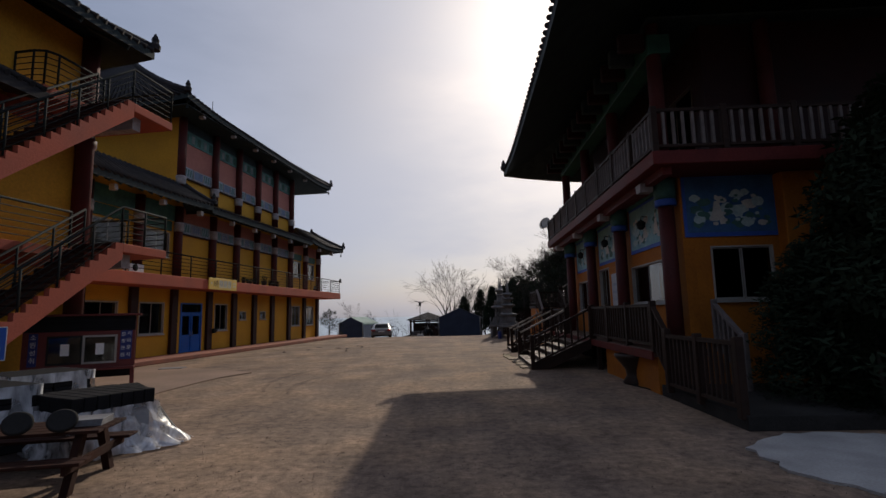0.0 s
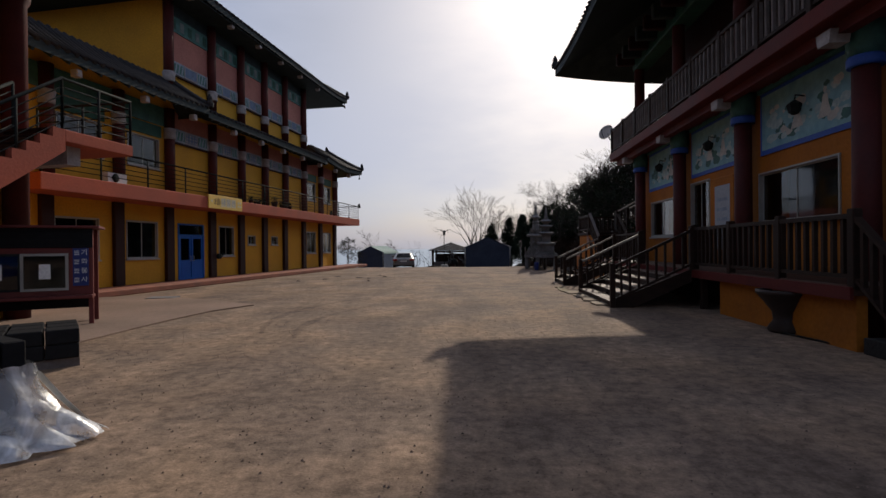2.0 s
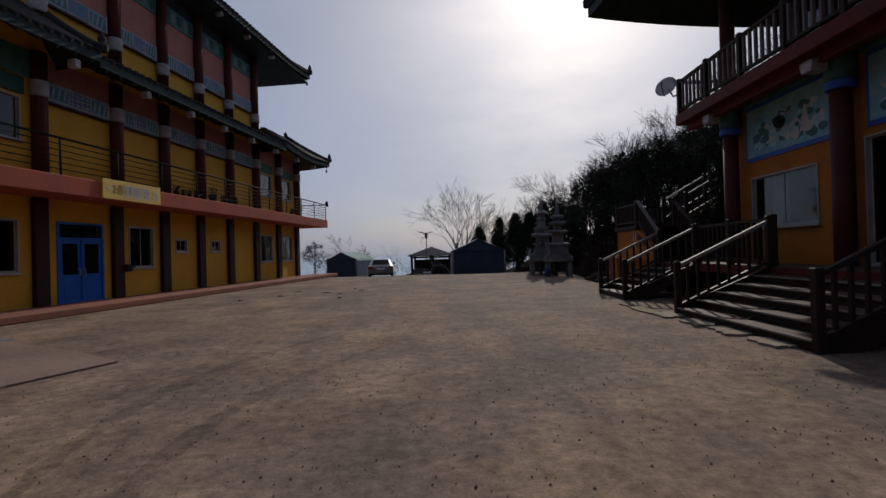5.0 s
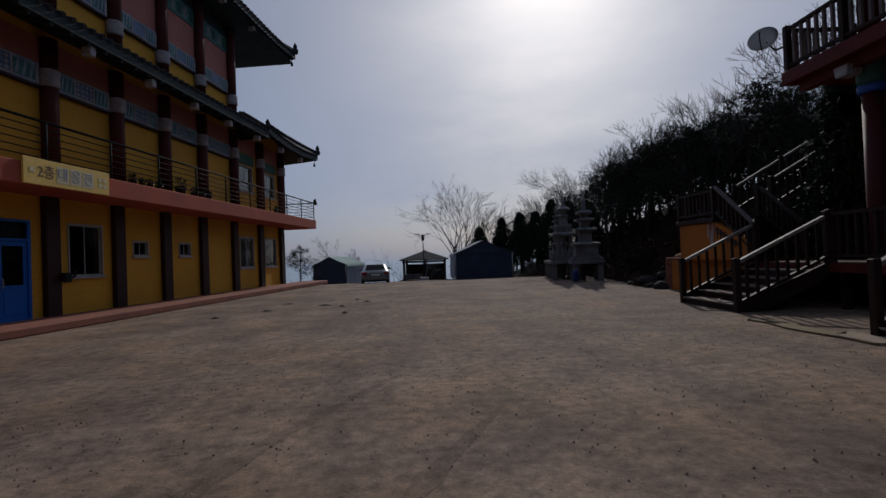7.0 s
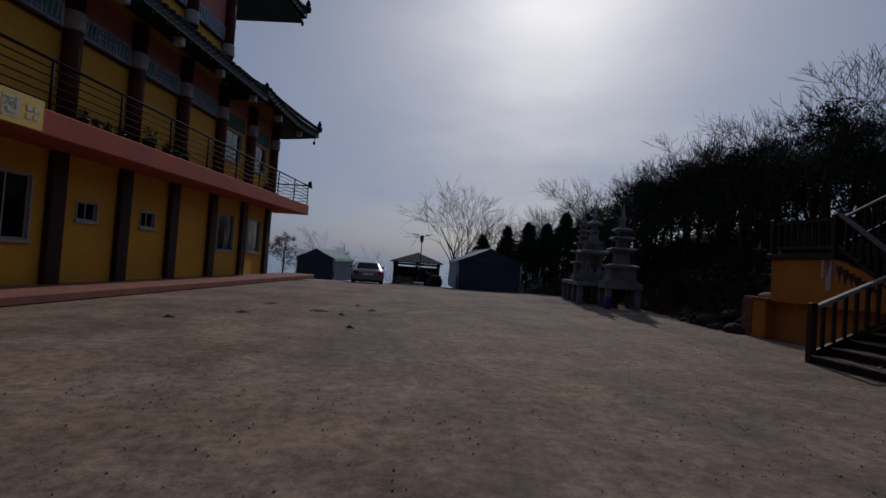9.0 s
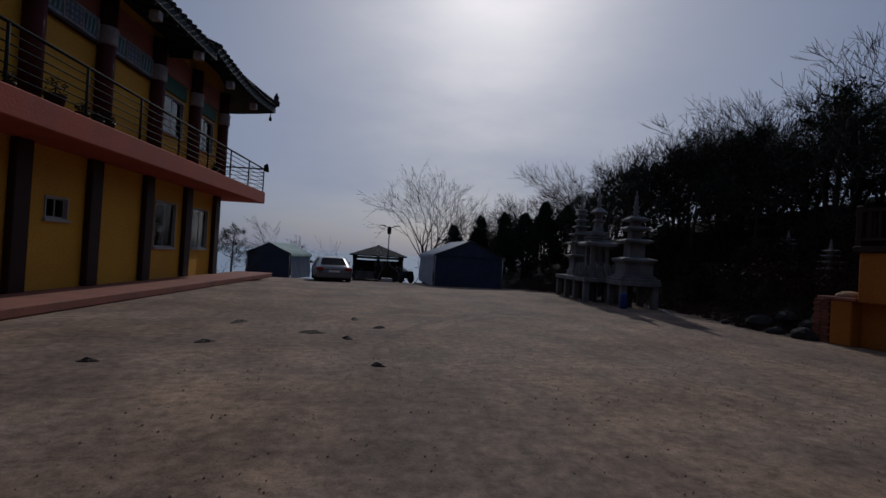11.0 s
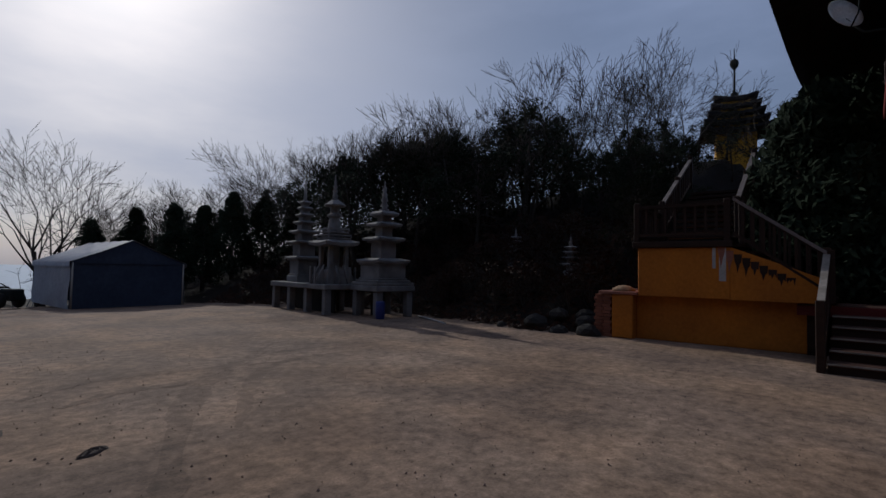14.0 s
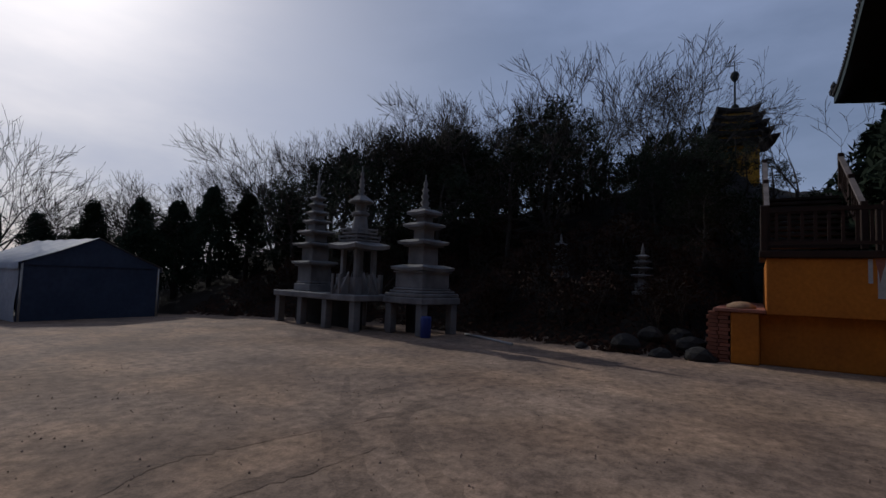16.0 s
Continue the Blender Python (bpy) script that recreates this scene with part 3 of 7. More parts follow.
part("back_wall", obox(-9.1, 17.2, 10, 10.25, 0.0, 7.95), YELLOW, L)
part("back_wall", obox(-0.3, 12.1, 9, 9.25, 7.95, 12.2), YELLOW, L)
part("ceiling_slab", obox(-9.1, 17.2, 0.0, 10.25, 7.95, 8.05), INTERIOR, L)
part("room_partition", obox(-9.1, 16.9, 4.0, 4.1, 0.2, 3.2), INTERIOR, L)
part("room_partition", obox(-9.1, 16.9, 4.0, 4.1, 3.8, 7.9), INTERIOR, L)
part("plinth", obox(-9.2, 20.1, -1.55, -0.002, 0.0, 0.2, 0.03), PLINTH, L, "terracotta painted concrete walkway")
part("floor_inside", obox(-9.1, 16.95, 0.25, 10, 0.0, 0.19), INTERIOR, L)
part("balcony_slab", obox(-6.6, 19.1, -1.3, 10.2, 3.25, 3.75, 0.02), SLABRED, L, "weathered red concrete balcony slab")
for a, b in GF_WIN:
    window(L, a, b, 1.17, 2.62, 0, -1, ALU)
for a, b in SMALL:
    window(L, a, b, 1.72, 2.22, 0, -1, ALU, fw=0.035)
for a, b in F2:
    window(L, a, b, 4.75, 5.95, 0, -1, ALU)
    part("transom_panel", obox(a - 0.1, b + 0.1, -0.06, -0.003, 6.03, 6.5, 0.01), GREEN, L, "green painted panel above a window")

# blue double door
door = part("blue_door", wall_with_holes(0.42, 2.1, 0.2, 2.62, -0.03, 0.07, [(0.5, 1.24, 0.26, 2.1), (1.28, 2.02, 0.26, 2.1), (0.5, 2.02, 2.16, 2.56)]), BLUEDOOR, L, "bright blue steel double door with glazed leaves")
for a in (0.503, 1.283):
    leaf = part("door_leaf", wall_with_holes(a, a + 0.734, 0.263, 2.097, 0.0, 0.045, [(a + 0.1, a + 0.634, 1.05, 1.98)]), BLUEDOOR, door)
    part("pane", obox(a + 0.1, a + 0.634, 0.018, 0.026, 1.05, 1.98), GLASS, leaf)
    part("kick_panel", obox(a + 0.12, a + 0.614, -0.012, -0.002, 0.38, 0.92, 0.004), BLUEDOOR, leaf)
    hx = a + (0.66 if a < 1 else 0.07)
    hb = bmesh.new()
    tube(hb, [(hx, -0.002, 1.0), (hx, -0.06, 1.02), (hx, -0.06, 1.2), (hx, -0.002, 1.22)], 0.012, 6)
    part("door_handle", hb, ALU, leaf, "steel pull handle")
part("pane", obox(0.5, 2.02, 0.018, 0.026, 2.16, 2.56), GLASS, door)

# pillars: square below, round above with carved collars
pil = part("pilaster", obox(-0.22, 0.22, -0.16, -0.002, 0.2, 3.25, 0.02), REDSHADE, L, "square red pilaster with its shade in the colour", at=pose(COLS[0], 0, 0))
for c in COLS[1:] + (-5.4, -8.0):
    again(pil, pose(c, 0, 0))


def round_pillar(z0, z1, r):
    bm = bmesh.new()
    lathe(bm, [(r, z0), (r, z1)], 16)
    return bm


p2 = part("pillar", round_pillar(3.752, 7.3, 0.2), RED, L, "round red pillar", at=pose(COLS[0], -0.14, 0))
cb = bmesh.new()
lathe(cb, [(0.215, 6.05), (0.24, 6.1), (0.225, 6.3), (0.25, 6.45), (0.215, 6.5)], 16)
collar2 = part("pillar_collar", cb, CARVED, L, "pale carved pillar collar", at=pose(COLS[0], -0.14, 0))
for c in COLS[1:] + (-5.4, -8.0):
    again(p2, pose(c, -0.14, 0))
    again(collar2, pose(c, -0.14, 0))
p3 = part("pillar", round_pillar(7.95, 11.9, 0.2), RED, L, "round red pillar", at=pose(COLS[1], -0.14, 0))
cb = bmesh.new()
lathe(cb, [(0.215, 8.42), (0.25, 8.47), (0.23, 8.65), (0.26, 8.8), (0.215, 8.86)], 16)
collar3 = part("pillar_collar", cb, CARVED, L, "pale carved pillar collar", at=pose(COLS[1], -0.14, 0))
for c in COLS[2:7]:
    again(p3, pose(c, -0.14, 0))
    again(collar3, pose(c, -0.14, 0))


def carved_panel(a, b, z0, z1, y, plain):
    """A painted panel between two pillars: backing, white end borders, framed lattice in the middle, side fields, dark sill."""
    p = part("carved_panel", obox(a, b, y - 0.10, y - 0.003, z0, z1, 0.008), BLUEPALE, L, "pale blue painted relief panel")
    w = b - a
    lo, hi = z0 + 0.07, z1 - 0.07
    part("under_sill", obox(a, b, y - 0.13, y - 0.004, z0 - 0.07, z0 - 0.003, 0.006), REDSHADE, p, "dark red sill")
    for s0, s1 in ((a + 0.02, a + 0.1), (b - 0.1, b - 0.02)):
        part("end_border", obox(s0, s1, y - 0.118, y - 0.103, z0 + 0.02, z1 - 0.02), CARVED, p, "white end border")
    m0, m1 = a + w * 0.34, b - w * 0.34
    part("field_frame", wall_with_holes(m0 - 0.05, m1 + 0.05, z0 + 0.02, z1 - 0.02, y - 0.12, y - 0.103, [(m0, m1, lo, hi)]), CARVED, p, "white field frame")
    part("middle_field", obox(m0 + 0.001, m1 - 0.001, y - 0.112, y - 0.103, lo + 0.001, hi - 0.001), BLUEDEEP, p, "deep blue lattice field")
    for s0, s1 in ((a + 0.13, m0 - 0.08), (m1 + 0.08, b - 0.13)):
        part("side_field", obox(s0, s1, y - 0.114, y - 0.103, lo + 0.02, hi - 0.02), TEAL, p, "teal side field")
        for k in range(3):
            x, d = s0 + (s1 - s0) * (k + 0.5) / 3, (s1 - s0) / 8
            bm = bmesh.new()
            extrude_poly(bm, [(x - d, lo + 0.03), (x, lo + 0.03), (x + d, hi - 0.03), (x, hi - 0.03)], "y", y - 0.119, y - 0.1145)
            part("painted_wave", bm, BLUEPALE, p)
    if plain:
        return
    nx, nz = 4, 3
    for i in range(nx):
        for k in range(nz):
            bm = bmesh.new()
            cx, cz = m0 + (m1 - m0) * (i + 0.5) / nx, lo + (hi - lo) * (k + 0.5) / nz
            hx, hz, q = (m1 - m0) / nx * 0.46, (hi - lo) / nz * 0.46, 0.3
            extrude_poly(bm, [(cx - hx, cz), (cx - hx * q, cz - hz * q), (cx, cz - hz), (cx + hx * q, cz - hz * q), (cx + hx, cz), (cx + hx * q, cz + hz * q), (cx, cz + hz), (cx - hx * q, cz + hz * q)], "y", y - 0.118, y - 0.1125)
            part("lattice_flower", bm, CARVED, p)


BAYS = list(zip(COLS, COLS[1:]))
for i, (a, b) in enumerate(BAYS):
    if 1 <= i <= 5:
        carved_panel(a + 0.24, b - 0.24, 6.05, 6.6, 0, False)
        part("plaster_panel", obox(a + 0.05, b - 0.05, -0.03, -0.002, 6.6, 7.3), PINK, L, "faded red plaster field")
    elif i >= 6:
        part("plaster_panel", obox(a + 0.05, b - 0.05, -0.03, -0.002, 6.55, 7.3), PINK, L)
for a, b in ((-8.0, -5.4), (-5.4, -2.7), (-2.7, -0.15)):
    part("painted_beam", obox(a + 0.05, b - 0.05, -0.05, -0.002, 6.55, 7.3), TEAL, L, "teal painted beam")
for a, b in BAYS[1:6]:
    carved_panel(a + 0.24, b - 0.24, 8.9, 9.45, 0, True)
    part("plaster_panel", obox(a + 0.05, b - 0.05, -0.03, -0.002, 9.45, 10.7), PINK, L, "faded red plaster field")
    part("painted_beam", obox(a + 0.05, b - 0.05, -0.07, -0.002, 10.7, 11.35), TEAL, L, "teal painted beam with worn ornament")
    for k in range(5):
        x = a + 0.4 + (b - a - 0.8) * k / 4
        part("beam_ornament", obox(x - 0.12, x + 0.12, -0.085, -0.073, 10.82, 11.22, 0.004), EAVEPALE if k % 2 else GREEN, L)
part("eave_wall", obox(-0.3, 12.1, -0.04, -0.002, 11.35, 12.2), EAVE, L)

skirt, at2 = hip_roof(L, -9.4, 0.55, -1.5, 11.7, 7.34, (0.2, 0.7, 1.5, 1.5), 8.5, lift=0.1, hips=(0, 1))
mid_skirt, at2b = hip_roof(L, 0.5, 12.7, -1.48, 11.6, 7.31, (0.01, 0.01, 1.47, 1.5), 7.8, lift=0.0, hips=())
far_skirt, at2c = hip_roof(L, 12.65, 19.2, -1.5, 11.7, 7.32, (0.5, 3.3, 1.5, 1.5), 8.45, lift=0.22, hips=(1, 2))
bm = bmesh.new()
lathe(bm, [(0.15, 8.4), (0.18, 8.55), (0.1, 8.66), (0.12, 8.74), (0.03, 8.9)], 8, (15.9, 0.0))
part("ridge_ornament", bm, TILE, far_skirt)
for c in COLS + (-5.4, -8.0):
    part("beam_end", obox(c - 0.1, c + 0.1, -1.38, -1.12, 6.78, 7.02, 0.02), CARVED, L, "pale painted beam end", at=pose(0, 0, 0))
for c in COLS[1:7]:
    part("beam_end", obox(c - 0.1, c + 0.1, -1.3, -1.02, 11.72, 11.98, 0.02), CARVED, L, "pale painted beam end")
for at_, n_ in ((at2, 18), (at2b, 22), (at2c, 12)):
    rafters(L, at_, 0, n_, 0, drop=0.3, size=0.09, length=0.9)
roof3, at3 = hip_roof(L, -1.7, 16.35, -1.45, 10.5, 12.16, (2.8, 5.2, 5.5, 5.5), 15.8, lift=0.22, thick=0.24)
rafters(L, at3, 0, 40, 0, drop=0.32, size=0.1)
rafters(L, at3, 1, 26, 0, drop=0.32, size=0.1)
bm = bmesh.new()
tube(bm, [(1.1, 4.5, 15.95), (6, 4.5, 15.8), (11.2, 4.5, 15.95)], [0.25, 0.22, 0.25], 8)
part("ridge", bm, TILE, L, "dark tile main ridge")
# under-eave ceiling closing the roof
part("roof_ceiling", obox(-1.6, 16.25, -1.35, 10.4, 11.86, 11.9), EAVE, L)
bm = bmesh.new()
tube(bm, [(7.5, 3.5, 14.0), (7.5, 3.5, 16.4)], 0.02, 6)
part("lightning_rod", bm, BLACKSTEEL, L)


def bar_rail(parent, pts, height=1.0, bars=5, post_gap=1.95, name="railing", r=0.022, mat_=None):
    """A steel railing along the corners pts: posts, bars, top rail."""
    mat_ = mat_ or BLACKSTEEL
    rail = part(name, tube(bmesh.new(), [Vector(p) + Vector((0, 0, height)) for p in pts], r * 1.5, 8), mat_, parent, "black steel railing with horizontal bars")
    for k in range(1, bars + 1):
        bm = bmesh.new()
        tube(bm, [Vector(p) + Vector((0, 0, height * k / (bars + 1))) for p in pts], r * 0.6, 6)
        part("bar", bm, mat_, rail)
    first = None
    for a, b in zip(pts, pts[1:]):
        a, b = Vector(a), Vector(b)
        n = max(1, round((b - a).length / post_gap))
        for i in range(n + 1):
            p = a.lerp(b, i / n)
            if first is None:
                first = part("post", tube(bmesh.new(), [(0, 0, 0), (0, 0, height)], r * 1.25, 8), mat_, rail, at=Matrix.Translation(p))
            else:
                again(first, Matrix.Translation(p))
    return rail


bar_rail(L, [(-6.5, -1.22, 3.75), (19.0, -1.22, 3.75), (19.0, 3.0, 3.75)])

bm = bmesh.new()
lathe(bm, [(0.03, -0.1), (0.14, -0.06), (0.19, 0.06), (0.19, 0.09), (0.05, 0.07)], 14)
part("floodlight", bm, BLACKSTEEL, L, "round dark floodlight on the railing end", at=pose(19.02, -1.3, 4.8, 80, 0, 20))
part("letter_box", obox(2.78, 3.02, -0.3, -0.161, 1.05, 1.3, 0.03), BLACKSTEEL, L, "small black box on a pilaster")
part("letter_box_arm", tube(bmesh.new(), [(2.95, -0.22, 1.1), (3.1, -0.28, 1.2), (3.22, -0.2, 1.35)], 0.03, 6), BLACKSTEEL, L)
for u_, v_, z_ in ((19.0, -1.35, 7.15), (16.2, -1.3, 12.0), (-1.5, -1.3, 11.95)):
    bm = bmesh.new()
    lathe(bm, [(0.07, z_ - 0.26), (0.05, z_ - 0.12), (0.02, z_ - 0.08), (0.008, z_ + 0.25)], 8, (u_, v_))
    part("wind_bell", bm, BLACKSTEEL, L, "small dark wind bell under a roof corner")

# sign on the slab: the readable characters are kept, the rest are bars
sign = part("balcony_sign", obox(0.62, 3.05, -1.36, -1.303, 3.27, 3.85, 0.008), SIGNYELLOW, L, "yellow sign board with brown and faded lettering")


def lettering(text, size, material, parent, m, depth=0.003):
    c = bpy.data.curves.new("text", "FONT")
    c.body, c.size, c.extrude, c.align_x, c.align_y = text, size, depth, "CENTER", "CENTER"
    o = new("lettering", c)
    dg = bpy.context.evaluated_depsgraph_get()
    me = bpy.data.meshes.new_from_object(o.evaluated_get(dg))
    bpy.data.objects.remove(o)
    me.materials.clear()
    me.materials.append(material)
    t = new("lettering", me)
    t.parent, t.matrix_basis = parent, m
    return t


bm = bmesh.new()
blob_pts = [(0.82 + 0.09 * math.cos(q * 0.785) * (1 if q % 2 else 0.6), 3.58 + 0.08 * math.sin(q * 0.785) * (1 if q % 2 else 0.6)) for q in range(8)]
extrude_poly(bm, blob_pts, "y", -1.367, -1.361)
part("lotus_mark", bm, FADED, sign, "faint pinkish flower mark")
lettering("2층", 0.32, INK, sign, pose(1.18, -1.364, 3.56, 90))
for k, ch in enumerate("대웅전"):
    x = 1.62 + 0.37 * k
    part("letter_patch", obox(x - 0.17, x + 0.17, -1.3635, -1.361, 3.37, 3.75), FADED, sign, "pale patch behind a letter")
    lettering(ch, 0.33, SHEET, sign, pose(x, -1.367, 3.56, 90))
for k in range(2):
    for j in range(2):
        part("small_character", obox(2.68 + 0.15 * k, 2.79 + 0.15 * k, -1.366, -1.361, 3.43 + 0.15 * j, 3.53 + 0.15 * j), FADED, sign)

# ---- the near wing with its outside stairs ----
W = thing("temple_wing", pose(-13, 24, 0, 0, 0, 81.5), "tall yellow wing with red pillars, tiled roofs and outside stairs", "building")
part("wall_front", wall_with_holes(-30, -9.2, 0, 10.4, -3.6, -3.35, []), YELLOW, W)
part("wall_side", obox(-9.45, -9.2, -3.35, 10.2, 0, 10.4), YELLOW, W)
part("wall_back", obox(-30, -9.2, 10.2, 10.45, 0, 10.4), YELLOW, W)
part("wall_far", obox(-30, -29.75, -3.35, 10.2, 0, 10.4), YELLOW, W)
for x in (-9.25, -13.2, -17.2):
    bm = bmesh.new()
    lathe(bm, [(0.24, 0), (0.24, 6.9), (0.3, 7.0), (0.3, 7.2), (0.24, 7.25), (0.24, 10.4)], 16, (x, -3.75))
    part("pillar", bm, RED, W, "round red pillar")
part("belt_beam", obox(-30, -9.2, -3.72, -3.603, 3.3, 3.7), SLABRED, W)
part("belt_beam", obox(-30, -9.2, -3.72, -3.603, 7.2, 7.55), SLABRED, W)
wr, atw = hip_roof(W, -31.5, -8.4, -5.2, 12, 10.12, (4.5, 4.5, 5.5, 5.5), 13.2, lift=0.2, thick=0.24)
rafters(W, atw, 0, 14, 0, drop=0.3, size=0.14)
bar_rail(W, [(-16.0, -4.55, 3.75), (-10.3, -4.55, 3.75)], name="landing_railing")
part("gallery_floor", obox(-30, -9.5, -4.65, -3.603, 3.5, 3.75, 0.01), SLABRED, W)
part("gallery_floor", obox(-11.5, -9.5, -4.68, -3.603, 7.6, 7.85, 0.01), SLABRED, W)
bar_rail(W, [(-11.4, -3.65, 7.85), (-11.4, -4.2, 7.85), (-11.32, -4.48, 7.85), (-11.05, -4.6, 7.85), (-9.6, -4.6, 7.85)], name="landing_railing", post_gap=1.5)
bm = bmesh.new()
extrude_poly(bm, [(-3.62, 8.25), (-4.9, 7.55), (-4.9, 7.3), (-3.62, 7.7)], "x", -30, -11.52)
skirt_w = part("skirt_roof", bm, TILE, W, "dark tile skirt roof")
row_ = part("roof_tile", tube(bmesh.new(), [(0, -3.65, 8.28), (0, -4.95, 7.57)], 0.075, 6), TILE, skirt_w, at=pose(-11.7, 0, 0))
for k in range(1, 40):
    again(row_, pose(-11.7 - 0.3 * k, 0, 0))


def outside_stair(x0, z0, x1, z1, xe, n):
    """A concrete flight with sawtooth stringers, treads, a landing and bar railings."""
    bm = bmesh.new()
    run, rise = (x1 - x0) / n, (z1 - z0) / n
    pts = [(x0, z0 - 0.3)]
    for i in range(n):
        pts += [(x0 + i * run, z0 + (i + 1) * rise), (x0 + (i + 1) * run, z0 + (i + 1) * rise)]
    pts += [(x1, z1 - 0.42), (x0 + run, z0 - 0.22)]
    extrude_poly(bm, pts, "y", -6.0, -5.86)
    st = part("stair_flight", bm, SLABRED, W, "red painted concrete stair flight with sawtooth edges")
    # inner stringer and treads coloured dark for the shade inside the flight
    part("inner_stringer", extrude_poly(bmesh.new(), pts, "y", -4.84, -4.7), REDSHADE, st, "inner stringer with stair shade in its colour")
    tr = part("tread", obox(0, run + 0.03, -5.86, -4.84, -0.05, 0, 0.006), REDSHADE, st, at=pose(x0, 0, z0 + rise - 0.002))
    for i in range(1, n):
        again(tr, pose(x0 + i * run, 0, z0 + (i + 1) * rise - 0.002))
    part("landing", obox(x1, xe, -6.0, -3.0, z1 - 0.24, z1, 0.015), SLABRED, st, "red concrete landing")
    part("landing_beam", obox(x1 + 0.3, x1 + 0.6, -5.7, -3.7, z1 - 0.62, z1 - 0.245), CARVED, st, "pale beam under a landing")
    bar_rail(W, [(x0, -5.93, z0 + 0.1), (x1, -5.93, z1), (xe, -5.93, z1), (xe, -3.4, z1)], name="stair_railing", post_gap=1.1)
    bar_rail(W, [(x0, -4.77, z0 + 0.1), (x1, -4.77, z1)], name="stair_railing", post_gap=1.1)


outside_stair(-15.4, 0.0, -10.1, 3.86, -8.45, 21)
outside_stair(-15.0, 3.86, -10.0, 7.85, -8.45, 21)


# ---- the painted hall with its deck and balcony ----
H = thing("painted_hall", pose(5.9, 19, 0, 0, 0, 87.6), "orange prayer hall with murals, red pillars and a balcony", "building")
HC = (-7.4, -3.8, -0.2, 3.46)
DECK, BAL = 0.92, 4.85
hholes = [(-6.5, -4.0, 1.95, 3.05), (-1.62, -0.42, 0.93, 3.28), (0.75, 3.0, 1.78, 3.02)]
part("wall_front", wall_with_holes(-7.6, 3.7, 0, 5.5, -0.25, 0, hholes), ORANGE, H)
window(H, -6.5, -4.0, 1.95, 3.05, 0, 1, ALU)
window(H, -1.62, -0.42, 0.93, 3.28, 0, 1, ALU, name="sliding_door")
window(H, 0.75, 3.0, 1.78, 3.02, 0, 1, ALU)
poster_door = part("poster_door", obox(-2.95, -1.72, 0.003, 0.05, 0.95, 3.22, 0.01), ORANGE, H, "orange door leaf hung with a pale sheet")
part("hung_sheet", obox(-2.78, -2.0, 0.053, 0.06, 1.35, 3.0), SHEET, poster_door, "creased pale sheet")
for k in range(5):
    part("sheet_print", obox(-2.66 + 0.03 * (k % 2), -2.12, 0.0605, 0.063, 1.6 + 0.25 * k, 1.68 + 0.25 * k), BLUEPALE, poster_door)
part("curtain", obox(1.95, 2.5, -0.2, -0.18, 1.8, 3.0), PAPER, H, "pale drawn curtain")
part("curtain", obox(-5.5, -4.75, -0.2, -0.18, 1.97, 3.03), SHEET, H)
side_wall = part("wall_side", wall_with_holes(-10.25, -0.25, 0, 5.5, -0.25, 0, [(-2.0, -0.6, 1.95, 3.2)]), ORANGE, H, at=pose(-7.6, 0, 0, 0, 0, 90))
window(side_wall, -2.0, -0.6, 1.95, 3.2, 0, 1, ALU)
part("wall_side", obox(3.45, 3.7, -10.25, -0.25, 0, 5.5), ORANGE, H)
part("wall_back", obox(-7.6, 3.7, -10.5, -10.25, 0, 9.0), ORANGE, H)
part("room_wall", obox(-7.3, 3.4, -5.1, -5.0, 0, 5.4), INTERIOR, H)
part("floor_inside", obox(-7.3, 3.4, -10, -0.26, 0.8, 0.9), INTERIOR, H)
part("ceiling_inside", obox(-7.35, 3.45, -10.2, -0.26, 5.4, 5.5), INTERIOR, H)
# projecting side block
part("side_block", obox(-7.95, -7.602, -9.0, -2.15, 0, 4.84, 0.02), ORANGE, H, "orange rendered side block")

def hall_pillar(z0, z1, r):
    bm = bmesh.new()
    lathe(bm, [(r, z0), (r * 0.97, z1)], 20)
    return bm


MURAL = mat("mural_sky_paint", (0.24, 0.43, 0.45), (0.13, 0.3, 0.38), 0.7, scale=9, fine=20, spread=0.4, bump=0.03)
MURALBLUE = mat("mural_blue_border", (0.03, 0.10, 0.42), (0.02, 0.07, 0.3), 0.6, scale=10, bump=0.02)
MURALCLOUD = mat("mural_cloud_paint", (0.42, 0.52, 0.5), (0.26, 0.38, 0.4), 0.7, scale=30, fine=40, bump=0.02)
MURALROBE = mat("mural_robe_paint", (0.55, 0.52, 0.45), (0.36, 0.36, 0.34), 0.7, scale=20, bump=0.02)
MURALLEAF = mat("mural_leaf_paint", (0.06, 0.16, 0.13), (0.03, 0.09, 0.1), 0.7, scale=20, bump=0.02)


def blob(bm, cx, cz, rx, rz, y, seed, n=14, depth=0.004):
    rnd = random.Random(seed)
    pts = []
    for i in range(n):
        a, k = 2 * math.pi * i / n, 0.75 + 0.4 * rnd.random()
        pts.append((cx + rx * k * math.cos(a), cz + rz * k * math.sin(a)))
    extrude_poly(bm, pts, "y", y, y + depth)


